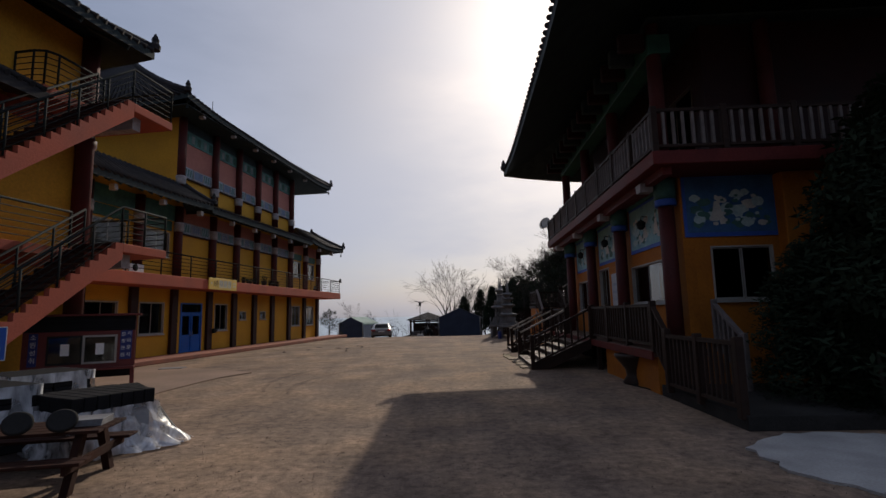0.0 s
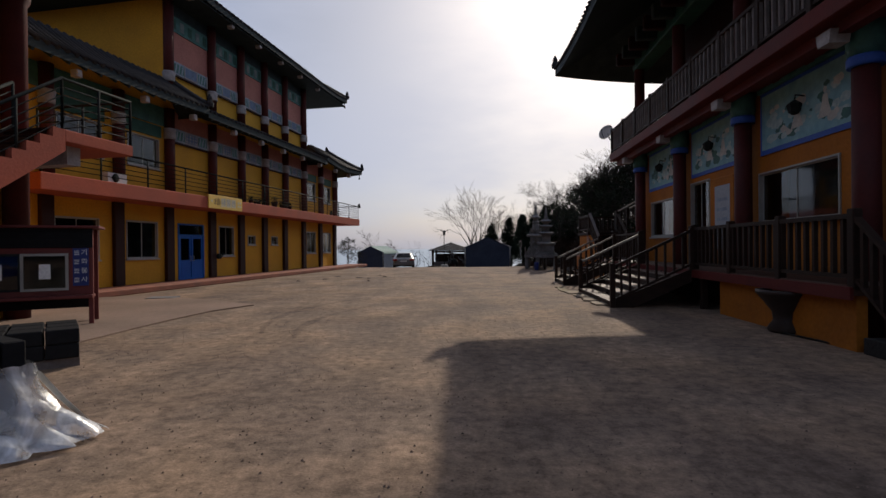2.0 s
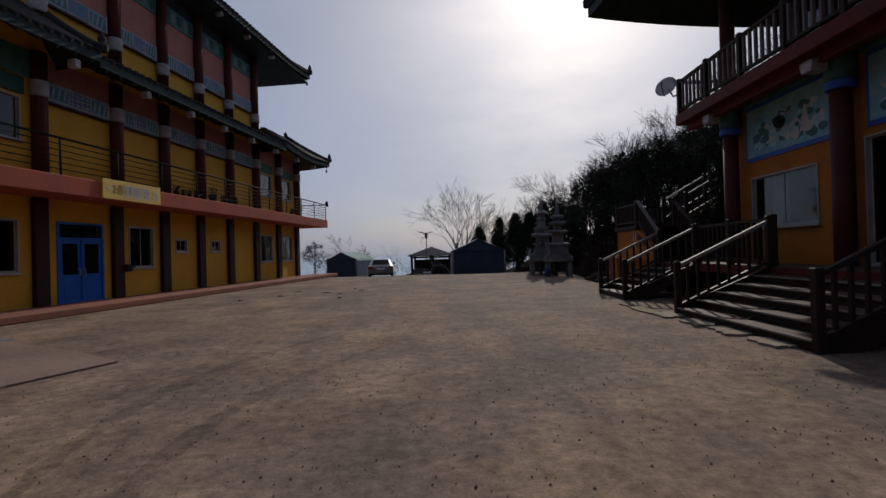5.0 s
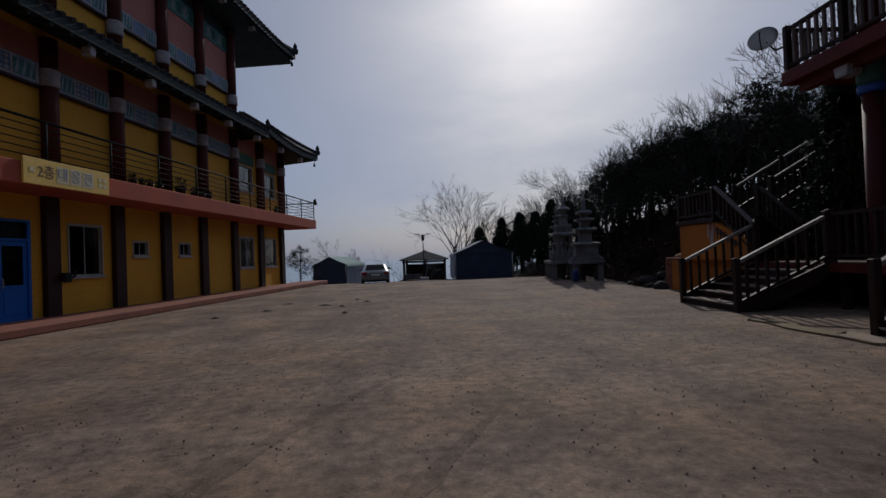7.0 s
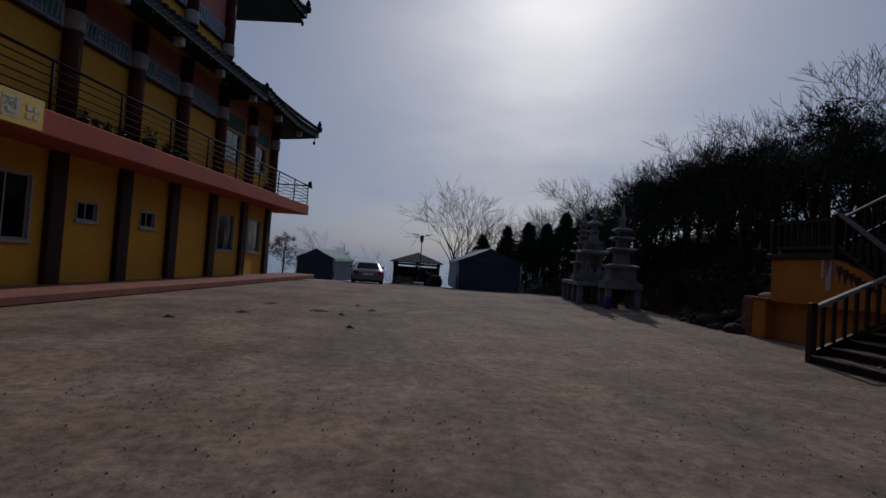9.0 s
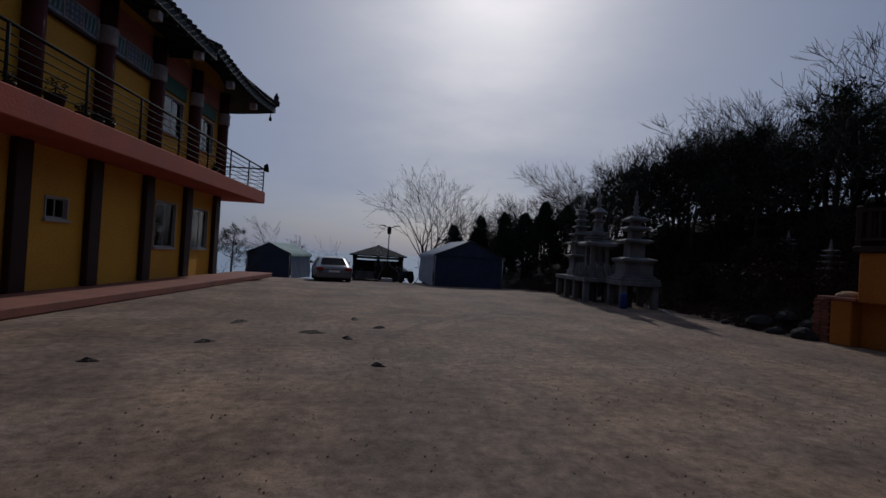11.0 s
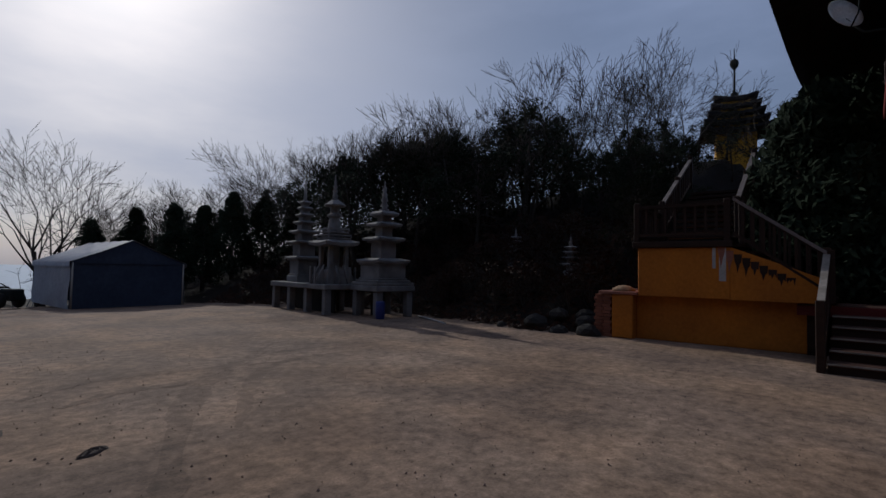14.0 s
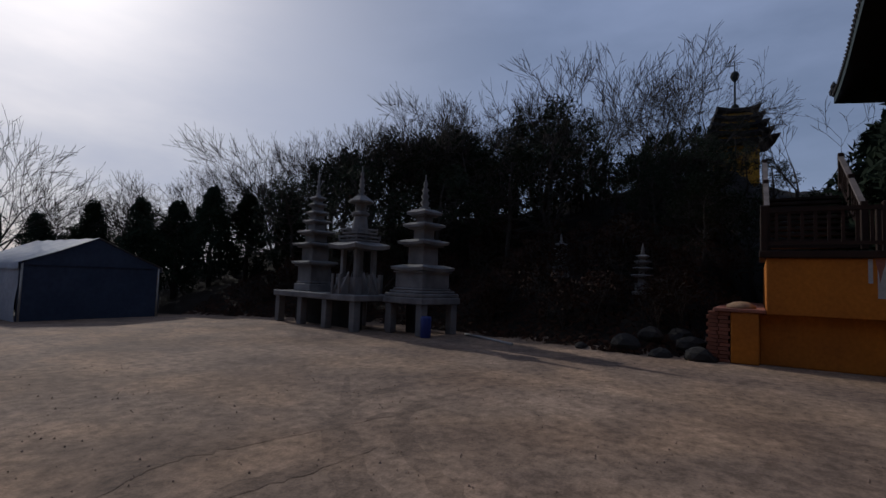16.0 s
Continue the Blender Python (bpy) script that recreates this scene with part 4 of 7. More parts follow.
def mural(x0, x1, z0, z1, seed, parent, m=None, field=None):
    """A wall painting in plain shapes: sky field, blue border, cloud and plant blobs, a pale draped shape."""
    rnd = random.Random(seed)
    p = part("mural", obox(x0, x1, 0.003, 0.03, z0, z1), MURALBLUE, parent, "mural of pale figures and plants on blue", at=m)
    part("field", obox(x0 + 0.07, x1 - 0.07, 0.031, 0.036, z0 + 0.1, z1 - 0.07), field or MURAL, p)
    w, h = x1 - x0, z1 - z0
    for k in range(64):
        c = rnd.choice((MURALCLOUD, MURALCLOUD, MURALLEAF, MURALLEAF, MURALROBE))
        bm = bmesh.new()
        r = rnd.uniform(0.03, 0.12)
        blob(bm, x0 + w * rnd.uniform(0.12, 0.88), z0 + h * (0.2 + 0.5 * rnd.random() ** 1.5), r * 1.5, r, 0.0365 + 0.00018 * k, seed * 50 + k, 12, 0.00015)
        part("cloud" if c is MURALCLOUD else "leaf", bm, c, p)
    for q in (0.35, 0.62):
        if rnd.random() < 0.8:
            cx = x0 + w * (q + rnd.uniform(-0.06, 0.06))
            bm = bmesh.new()
            extrude_poly(bm, [(cx - 0.18, z0 + h * 0.25), (cx + 0.19, z0 + h * 0.25), (cx + 0.1, z0 + h * 0.42), (cx + 0.055, z0 + h * 0.56), (cx - 0.055, z0 + h * 0.56), (cx - 0.09, z0 + h * 0.42)], "y", 0.048, 0.050)
            part("draped_shape", bm, MURALROBE, p)
            bm = bmesh.new()
            blob(bm, cx, z0 + h * 0.62, 0.05, 0.06, 0.048, k, 12, 0.002)
            part("round_shape", bm, MURALROBE, p)
    return p


for i, (a, b) in enumerate(zip(HC, HC[1:])):
    mural(a + 0.3, b - 0.3, 3.42, 4.75, 3 + i, H)
    # bracketed beam above
    part("painted_beam", obox(a + 0.26, b - 0.26, 0.003, 0.09, 4.76, 5.1, 0.01), TEAL, H, "teal painted beam")
    for k in range(6):
        x = a + 0.5 + (b - a - 1.0) * k / 5
        part("beam_ornament", obox(x - 0.13, x + 0.13, 0.093, 0.105, 4.82, 5.04, 0.004), GREEN if k % 2 else REDWOOD, H)
MURALDEEP = mat("deep_blue_mural_field", (0.04, 0.13, 0.27), (0.02, 0.07, 0.17), 0.7, scale=9, fine=20, spread=0.5, bump=0.03)
mural(-2.2, -0.05, 3.42, 4.9, 11, H, pose(-7.6, 0, 0, 0, 0, 90), MURALDEEP)

hp = part("pillar", hall_pillar(0.0, 4.2, 0.185), RED, H, "thick round red pillar", at=pose(HC[0], 0.25, 0))
bm = bmesh.new()
lathe(bm, [(0.235, 4.2), (0.245, 4.25), (0.245, 4.33), (0.235, 4.36)], 20)
ring = part("pillar_band", bm, MURALBLUE, H, "blue painted band", at=pose(HC[0], 0.25, 0))
bm = bmesh.new()
lathe(bm, [(0.23, 4.36), (0.25, 4.5), (0.24, 4.7), (0.27, 4.84)], 20)
cap = part("pillar_cap", bm, TEAL, H, "green and blue painted pillar head", at=pose(HC[0], 0.25, 0))
upper = part("pillar", hall_pillar(5.15, 8.8, 0.18), RED, H, "upper red pillar", at=pose(HC[0], 0.25, 0))
lampb = bmesh.new()
extrude_poly(lampb, [(-0.13, 0), (0.13, 0), (0.17, 0.2), (-0.17, 0.2)], "y", -0.15, 0.15)
cornice = part("beam_end", lampb, CARVED, H, "pale painted beam end", at=pose(HC[0], 0.72, 4.55))
for x in HC[1:]:
    for o, y, z in ((hp, 0.25, 0), (ring, 0.25, 0), (cap, 0.25, 0), (upper, 0.25, 0), (cornice, 0.72, 4.55)):
        again(o, pose(x, y, z))
for x, y in ((-7.4, -2.4),):
    for o in (hp, ring, cap, upper):
        again(o, pose(x, y, 0))
# wall lanterns between murals
for x in (-5.6, -2.0, 1.6):
    bm = bmesh.new()
    lathe(bm, [(0.05, 3.95), (0.10, 4.0), (0.13, 4.14), (0.03, 4.22)], 6, (x, 0.22))
    tube(bm, [(x, 0.04, 4.3), (x, 0.2, 4.32), (x, 0.22, 4.2)], 0.015, 5)
    part("wall_lantern", bm, BLACKSTEEL, H, "small black wall lantern")

# balcony
part("balcony_floor", obox(-8.8, 4.9, -10.2, 1.0, BAL, BAL + 0.3, 0.015), REDWOOD, H, "red painted balcony edge")
part("balcony_beam", obox(-8.6, 4.7, 0.55, 0.75, BAL - 0.18, BAL - 0.003), REDWOOD, H)


def baluster_rail(parent, a, b, height, gap, slim, post_gap, mat_b, mat_p, post_size=0.12, lead=True, tail=True, rail_mat=None):
    """A timber balustrade from a to b (may slope): posts, top and foot rail, balusters."""
    a, b = Vector(a), Vector(b)
    d = b - a
    flat = Vector((d.x, d.y, 0)).normalized()
    turn = math.degrees(math.atan2(flat.y, flat.x))
    side_ = Vector((-flat.y, flat.x, 0))
    rail = None
    for z, w, h in ((height, 0.05, 0.035), (0.12, 0.04, 0.03)):
        bm = bmesh.new()
        vs = []
        for p in (a, b):
            for s, t in ((-w, -h), (w, -h), (w, h), (-w, h)):
                vs.append(bm.verts.new(p + side_ * s + Vector((0, 0, z + t))))
        for f in ((0, 1, 2, 3), (7, 6, 5, 4), (0, 4, 5, 1), (1, 5, 6, 2), (2, 6, 7, 3), (3, 7, 4, 0)):
            bm.faces.new([vs[i] for i in f])
        if rail is None:
            rail = part("balustrade", bm, rail_mat or mat_p, parent, "timber balustrade")
        else:
            part("foot_rail", bm, mat_p, rail)
    n = max(1, round(d.length / gap))
    bal = None
    for i in range(1, n):
        m = Matrix.Translation(a + d * (i / n)) @ pose(0, 0, 0, 0, 0, turn)
        if bal is None:
            bal = part("baluster", obox(-slim, slim, -slim, slim, 0.12, height - 0.03), mat_b, rail, at=m)
        else:
            again(bal, m)
    k = max(1, round(d.length / post_gap))
    post = None
    for i in range(0 if lead else 1, k + 1 if tail else k):
        m = Matrix.Translation(a + d * (i / k)) @ pose(0, 0, 0, 0, 0, turn)
        if post is None:
            post = part("post", obox(-post_size / 2, post_size / 2, -post_size / 2, post_size / 2, -0.05, height + 0.1, 0.012), mat_p, rail, at=m)
        else:
            again(post, m)
    return rail


baluster_rail(H, (-8.7, 0.9, BAL + 0.3), (4.8, 0.9, BAL + 0.3), 0.92, 0.21, 0.03, 1.5, GREYWOOD, DARKWOOD, 0.13)
baluster_rail(H, (-8.7, 0.9, BAL + 0.3), (-8.7, -9.5, BAL + 0.3), 0.92, 0.21, 0.03, 1.5, GREYWOOD, DARKWOOD, 0.13, lead=False)
baluster_rail(H, (4.8, 0.9, BAL + 0.3), (4.8, -9.5, BAL + 0.3), 0.92, 0.21, 0.03, 1.5, GREYWOOD, DARKWOOD, 0.13, lead=False)
# upper storey set back
# front and near side in the darkened red, for shade on these walls
part("upper_wall", wall_with_holes(-7.2, 3.2, 5.15, 9.0, -1.2, -1.0, [(-6.6, -4.4, 5.6, 7.6), (-3.0, -1.0, 5.3, 7.6), (0.6, 2.6, 5.6, 7.6)]), REDSHADE, H)
for a, b, z in ((-6.6, -4.4, 5.6), (-3.0, -1.0, 5.3), (0.6, 2.6, 5.6)):
    window(H, a, b, z, 7.6, -1.0, 1, BRONZE)
part("upper_side", obox(-7.2, -7.0, -10, -1.2, 5.15, 9.0), REDSHADE, H)
part("upper_side", obox(3.0, 3.2, -10, -1.2, 5.15, 9.0), REDWOOD, H)
part("bracket_band", obox(-7.6, 3.6, -0.1, 0.45, 8.0, 8.5, 0.02), GREEN, H, "green painted bracket beam")
for k in range(15):
    x = -7.4 + 10.8 * k / 14
    part("eave_bracket", obox(x - 0.1, x + 0.1, 0.46, 1.1, 8.15, 8.6, 0.03), EAVE if k % 2 else REDSHADE, H)
hr, ath = hip_roof(H, -11.2, 7.06, -13, 2.8, 8.85, (6, 6, 6, 6), 12.6, lift=0.55, reach=3.0, thick=0.3)
part("roof_ceiling", obox(-7.6, 3.6, -10, 0.4, 8.9, 8.95), EAVE, H)

# deck
part("deck", obox(-8.4, 6.2, 0.003, 1.15, DECK - 0.14, DECK, 0.01), TREAD, H, "worn timber deck")
part("deck_edge", obox(-8.4, 6.2, 1.153, 1.2, DECK - 0.2, DECK - 0.02), REDWOOD, H)
part("base_wall", obox(-8.3, -4.4, 0.9, 1.05, 0, DECK - 0.143), ORANGE, H)
# added black sheet: stands for the deep shade below the deck
part("under_deck_screen", obox(-4.4, 6.1, 0.25, 0.3, 0, DECK - 0.143), BLACKBOX, H, "black sheet standing for the shade under the deck")
for u in (-3.6, 1.0, 3.4, 6.0):
    part("deck_post", obox(u - 0.06, u + 0.06, 0.98, 1.1, 0, DECK - 0.143), DARKWOOD, H)
S1, S2 = (-3.3, 0.55), (3.62, 5.75)
baluster_rail(H, (-8.35, 1.1, DECK), (S1[0], 1.1, DECK), 0.95, 0.2, 0.03, 1.75, DARKWOOD, DARKWOOD, 0.13)
baluster_rail(H, (S1[1], 1.1, DECK), (S2[0], 1.1, DECK), 0.95, 0.2, 0.03, 1.35, DARKWOOD, DARKWOOD, 0.13)


def deck_stairs(u0, u1, n=6, w0=1.2, w1=3.05):
    bm = bmesh.new()
    extrude_poly(bm, [(w1 - 0.1, 0), (w1 - 0.1, 0.1), (w0, DECK - 0.12), (w0, DECK - 0.4), (w1 - 0.6, 0)], "x", (u0 + u1) / 2 - 0.03, (u0 + u1) / 2 + 0.03)
    st = part("deck_stairs", bm, DARKWOOD, H, "timber steps with worn pale nosings")
    run, rise = (w1 - w0) / (n - 1), DECK / n
    for i in range(n - 1):
        w, z = w1 - run * (i + 1), rise * (i + 1)
        t = part("tread", obox(u0 + 0.08, u1 - 0.08, w, w + run + 0.02, z - 0.04, z, 0.006), TREAD, st)
        part("nosing", obox(u0 + 0.08, u1 - 0.08, w + run + 0.021, w + run + 0.032, z - 0.022, z + 0.003), PALEEDGE, t, "worn pale step edge")
        part("riser", obox(u0 + 0.08, u1 - 0.08, w + run - 0.03, w + run - 0.012, z - rise, z - 0.041), DARKWOOD, st)
    for u in (u0, u1):
        bm = bmesh.new()
        extrude_poly(bm, [(w1 + 0.02, 0), (w1 + 0.02, 0.14), (w0, DECK), (w0, DECK - 0.3), (w1 - 0.5, 0)], "x", u - 0.03, u + 0.03)
        part("stringer", bm, DARKWOOD, st)
        # all top rails but the first are pale, standing for lit tops
        baluster_rail(H, (u, w1 - 0.02, 0.05), (u, w0 - 0.02, DECK), 0.92, 0.22, 0.025, 2.4, DARKWOOD, DARKWOOD, 0.12, rail_mat=PALEEDGE if u != u0 or u0 > 0 else DARKWOOD)


deck_stairs(*S1)
deck_stairs(*S2)
# side steps down and the low fence
baluster_rail(H, (-8.35, 1.1, DECK), (-9.0, 1.1, 0.35), 0.95, 0.2, 0.03, 1.2, DARKWOOD, DARKWOOD, 0.12, lead=False)
baluster_rail(H, (-9.0, 1.1, 0.2), (-11.5, 1.05, 0.2), 1.05, 0.17, 0.025, 1.1, DARKWOOD, DARKWOOD, 0.13)
# landing takes the dark boulder colour to stand for shadow in this corner
part("side_landing", obox(-11.6, -8.42, -2.4, 1.05, 0, 0.22, 0.01), ROCK, H)
baluster_rail(H, (-8.35, -0.2, DECK), (-9.4, -0.2, 0.25), 0.95, 0.2, 0.03, 1.2, GREYWOOD, GREYWOOD, 0.1)
# dish on the balcony corner
bm = bmesh.new()
lathe(bm, [(0.02, -0.1), (0.17, -0.07), (0.31, 0.0), (0.32, 0.01), (0.17, -0.05), (0.02, -0.075)], 24)
dish = part("satellite_dish", bm, WHITE, H, "pale grey satellite dish", at=pose(5.45, 1.0, 6.18, -70, 0, 43))
part("feed_arm", tube(bmesh.new(), [(0, 0.33, 0.0), (0, 0.2, 0.22), (0, 0.02, 0.3)], 0.015, 6), BLACKSTEEL, dish)
part("dish_bracket", tube(bmesh.new(), [(4.82, 0.9, 5.75), (5.2, 0.9, 5.8), (5.45, 0.92, 6.1)], 0.025, 6), BLACKSTEEL, H)


# ---- things in the yard (blocks, shaped further below) ----
def tent(name, m, wide, deep, side_h, ridge_h, roof_mat, label, end_mat=TARP, side_mat=TARPSIDE):
    """A framed storage tent: gable end to the front (local -y), roof sheet, side sheets, frame hoops, hem."""
    t = thing(name, m, label, "tent")
    h = wide / 2
    bm = bmesh.new()
    extrude_poly(bm, [(-h, 0), (h, 0), (h, side_h), (h * 0.55, side_h + (ridge_h - side_h) * 0.43), (0, ridge_h), (-h * 0.55, side_h + (ridge_h - side_h) * 0.43), (-h, side_h)], "y", -0.02, 0.02)
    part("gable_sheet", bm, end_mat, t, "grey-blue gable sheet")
    bm = bmesh.new()
    extrude_poly(bm, [(-h, 0), (h, 0), (h, side_h), (0, ridge_h), (-h, side_h)], "y", deep - 0.02, deep + 0.02)
    part("gable_sheet", bm, end_mat, t)
    for s in (-1, 1):
        bm, n, rows_ = bmesh.new(), 12, 6
        g = [[bm.verts.new((s * (h + 0.02 + 0.03 * math.sin(i * 2.1 + k) * (1 if 0 < k < rows_ else 0)), deep * i / n, side_h * k / rows_)) for i in range(n + 1)] for k in range(rows_ + 1)]
        for a, b in zip(g, g[1:]):
            for i in range(n):
                bm.faces.new((a[i], a[i + 1], b[i + 1], b[i])).smooth = True
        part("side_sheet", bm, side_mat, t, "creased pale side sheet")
    bm = bmesh.new()
    prof = [(-h - 0.06, side_h - 0.18), (-h - 0.05, side_h), (-h * 0.55, side_h + (ridge_h - side_h) * 0.43), (0, ridge_h), (h * 0.55, side_h + (ridge_h - side_h) * 0.43), (h + 0.05, side_h), (h + 0.06, side_h - 0.18)]
    n = 10
    g = [[bm.verts.new((x, -0.08 + (deep + 0.16) * i / n, z + 0.03 - 0.03 * math.sin(math.pi * i / n * 5) ** 2)) for x, z in prof] for i in range(n + 1)]
    for a, b in zip(g, g[1:]):
        for i in range(len(prof) - 1):
            bm.faces.new((a[i], a[i + 1], b[i + 1], b[i])).smooth = True
    part("roof_sheet", bm, roof_mat, t, "stretched roof sheet")
    bm = bmesh.new()
    extrude_poly(bm, [(-h - 0.02, side_h - 0.03), (h + 0.02, side_h - 0.03), (h + 0.02, side_h + 0.02), (-h - 0.02, side_h + 0.02)], "y", -0.06, -0.03)
    part("valance", bm, end_mat, t)
    for x in (-h + 0.05, h - 0.05):
        part("corner_pole", tube(bmesh.new(), [(x, -0.04, 0), (x, -0.04, side_h)], 0.03, 8), ALU, t)
    return t


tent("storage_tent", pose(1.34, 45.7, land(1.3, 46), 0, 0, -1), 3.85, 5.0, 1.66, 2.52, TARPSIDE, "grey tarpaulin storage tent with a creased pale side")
tent("storage_tent", pose(-9.75, 52.0, land(-9.7, 52), 0, 0, -14), 2.75, 4.0, 1.55, 2.2, TARPMINT, "small dark tent with a mint roof sheet")


def stone_roof(bm, half, z, thick, lift=0.05):
    """A square pagoda roof stone: flat underside, sloping top, upturned corners."""
    n = 4
    lo, mid, hi = [], [], []
    for k in range(4 * n):
        s, f = divmod(k, n)
        f = f / n
        a, b = ((-1, -1), (1, -1), (1, 1), (-1, 1))[s], ((1, -1), (1, 1), (-1, 1), (-1, -1))[s]
        x, y = a[0] + (b[0] - a[0]) * f, a[1] + (b[1] - a[1]) * f
        up = lift * abs(2 * f - 1) ** 2 if f else lift
        lo.append(bm.verts.new((x * half * 0.97, y * half * 0.97, z + up)))
        mid.append(bm.verts.new((x * half, y * half, z + thick * 0.45 + up)))
        hi.append(bm.verts.new((x * half * 0.62, y * half * 0.62, z + thick)))
    m = 4 * n
    for i in range(m):
        j = (i + 1) % m
        bm.faces.new((lo[i], lo[j], mid[j], mid[i]))
        bm.faces.new((mid[i], mid[j], hi[j], hi[i]))
    bm.faces.new(lo[::-1])
    bm.faces.new(hi)


def finial(parent, z, h, r):
    bm = bmesh.new()
    lathe(bm, [(r, z), (r * 1.1, z + 0.06 * h), (r * 0.5, z + 0.1 * h), (r * 0.9, z + 0.2 * h), (r * 0.45, z + 0.28 * h), (r * 0.8, z + 0.38 * h), (r * 0.4, z + 0.46 * h), (r * 0.65, z + 0.55 * h), (r * 0.3, z + 0.64 * h), (r * 0.45, z + 0.74 * h), (r * 0.12, z + 0.86 * h), (r * 0.1, z + h)], 12)
    part("finial", bm, GRANITE, parent, "stacked ring finial")


def pagoda(name, m, base, tiers, spire, label, group=""):
    """A granite pagoda: base stones (half, height), tiers (body half, body height, roof half, roof height), ringed finial."""
    t = thing(name, m, label, "pagoda", group)
    z = 0.0
    for w, h in base:
        part("base_stone", obox(-w, w, -w, w, z + 0.001, z + h, 0.02), GRANITE, t)
        z += h
    for b, h, w, rh in tiers:
        bod = part("body_stone", obox(-b, b, -b, b, z, z + h, 0.01), GRANITE, t)
        if b > 0.2:
            for s in (-1, 1):
                e = s * (b - 0.03)
                part("corner_pilaster", obox(e - 0.035, e + 0.035, -b - 0.012, -b - 0.001, z + 0.02, z + h - 0.02), GRANITE, bod)
                part("corner_pilaster", obox(-b - 0.012, -b - 0.001, e - 0.035, e + 0.035, z + 0.02, z + h - 0.02), GRANITE, bod)
                part("corner_pilaster", obox(e - 0.035, e + 0.035, b + 0.001, b + 0.012, z + 0.02, z + h - 0.02), GRANITE, bod)
        part("corbel", obox(-(b + w) / 2, (b + w) / 2, -(b + w) / 2, (b + w) / 2, z + h - 0.035, z + h + 0.001, 0.006), GRANITE, bod)
        bm = bmesh.new()
        stone_roof(bm, w, z + h, rh, 0.035 * w / 0.5)
        part("roof_stone", bm, GRANITE, t, "upturned roof stone")
        z += h + rh
    finial(t, z, spire, tiers[-1][2] * 0.42)
    return t


def lantern_pagoda(m, total):
    """The middle monument: stair base with guard slabs, open pillared storey, wide roof, round upper storeys."""
    t = thing("stone_pagoda", m, "granite many-treasure pagoda with stair base and open storey", "pagoda", "granite pagodas")
    part("base_stone", obox(-0.62, 0.62, -0.62, 0.62, 0, 0.42, 0.02), GRANITE, t)
    for a in range(4):
        r = pose(0, 0, 0, 0, 0, 90 * a)
        for k in range(4):
            part("step", obox(-0.17, 0.17, -0.95 + 0.085 * k, -0.621, 0.1 * k + 0.001, 0.1 * k + 0.1), GRANITE, t, at=r)
        for s in (-0.22, 0.22):
            bm = bmesh.new()
            extrude_poly(bm, [(-1.0, 0), (-0.623, 0), (-0.623, 0.56), (-0.98, 0.12)], "x", s - 0.045, s + 0.045)
            part("stair_guard", bm, GRANITE, t, at=r)
            part("newel", obox(s - 0.05, s + 0.05, -1.08, -1.005, 0, 0.5, 0.01), GRANITE, t, at=r)
    for x in (-0.42, 0.42):
        for y in (-0.42, 0.42):
            part("pillar", obox(x - 0.09, x + 0.09, y - 0.09, y + 0.09, 0.421, 1.12, 0.01), GRANITE, t)
    part("core_pillar", obox(-0.12, 0.12, -0.12, 0.12, 0.421, 1.12), GRANITE, t)
    bm = bmesh.new()
    stone_roof(bm, 0.88, 1.121, 0.2, 0.05)
    part("roof_stone", bm, GRANITE, t)
    for z, w in ((1.33, 0.58), (1.52, 0.5)):
        part("rail_slab", obox(-w, w, -w, w, z, z + 0.05, 0.008), GRANITE, t)
        for s in (-1, 1):
            part("rail_bar", obox(-w, w, s * w - 0.025, s * w + 0.025, z + 0.1, z + 0.14), GRANITE, t)
            part("rail_bar", obox(s * w - 0.025, s * w + 0.025, -w, w, z + 0.1, z + 0.14), GRANITE, t)
            for q in (-1, 0, 1):
                part("rail_post", obox(q * w * 0.95 - 0.03, q * w * 0.95 + 0.03, s * w - 0.03, s * w + 0.03, z + 0.051, z + 0.16), GRANITE, t)
    bm = bmesh.new()
    lathe(bm, [(0.3, 1.38), (0.34, 1.6), (0.3, 1.8), (0.26, 1.98), (0.36, 2.02), (0.36, 2.08), (0.22, 2.12), (0.24, 2.32)], 8)
    part("round_storey", bm, GRANITE, t, "eight-sided upper storey")
    bm = bmesh.new()
    lathe(bm, [(0.5, 2.33), (0.53, 2.37), (0.25, 2.5), (0.12, 2.54)], 8)
    part("roof_stone", bm, GRANITE, t)
    finial(t, 2.5, total - 2.5, 0.16)
    return t


def stone_table(m, wide, deep, high, nx, ny, label):
    t = thing("stone_platform", m, label, "platform", "granite platforms")
    part("top_slab", obox(0, wide, 0, deep, high - 0.16, high, 0.02), GRANITE, t, "thick granite slab")
    leg = None
    for i in range(nx):
        for k in range(ny):
            if 0 < i < nx - 1 and 0 < k < ny - 1:
                continue
            p = pose(0.16 + (wide - 0.32) * i / (nx - 1), 0.16 + (deep - 0.32) * k / (ny - 1), 0)
            if leg is None:
                leg = part("leg", obox(-0.105, 0.105, -0.105, 0.105, 0, high - 0.162, 0.015), GRANITE, t, at=p)
            else:
                again(leg, p)
    # dark block added in place of the shaded void between the legs
    part("back_core", obox(0.5, wide - 0.3, deep * 0.55, deep * 0.6, 0, high - 0.17), ROCK, t, "dark block standing for the shade below the slab")
    return t


# local x runs away along +y, local y to -x: turned so that the long edge follows the yard
T1, T2 = pose(4.73, 36.34, 0, 0, 0, 80), pose(5.08, 34.62, 0, 0, 0, 80)
stone_table(T1, 3.95, 1.5, 0.92, 4, 2, "long granite platform on square stone legs")
stone_table(T2, 1.42, 1.4, 0.92, 2, 2, "square granite platform on stone legs")
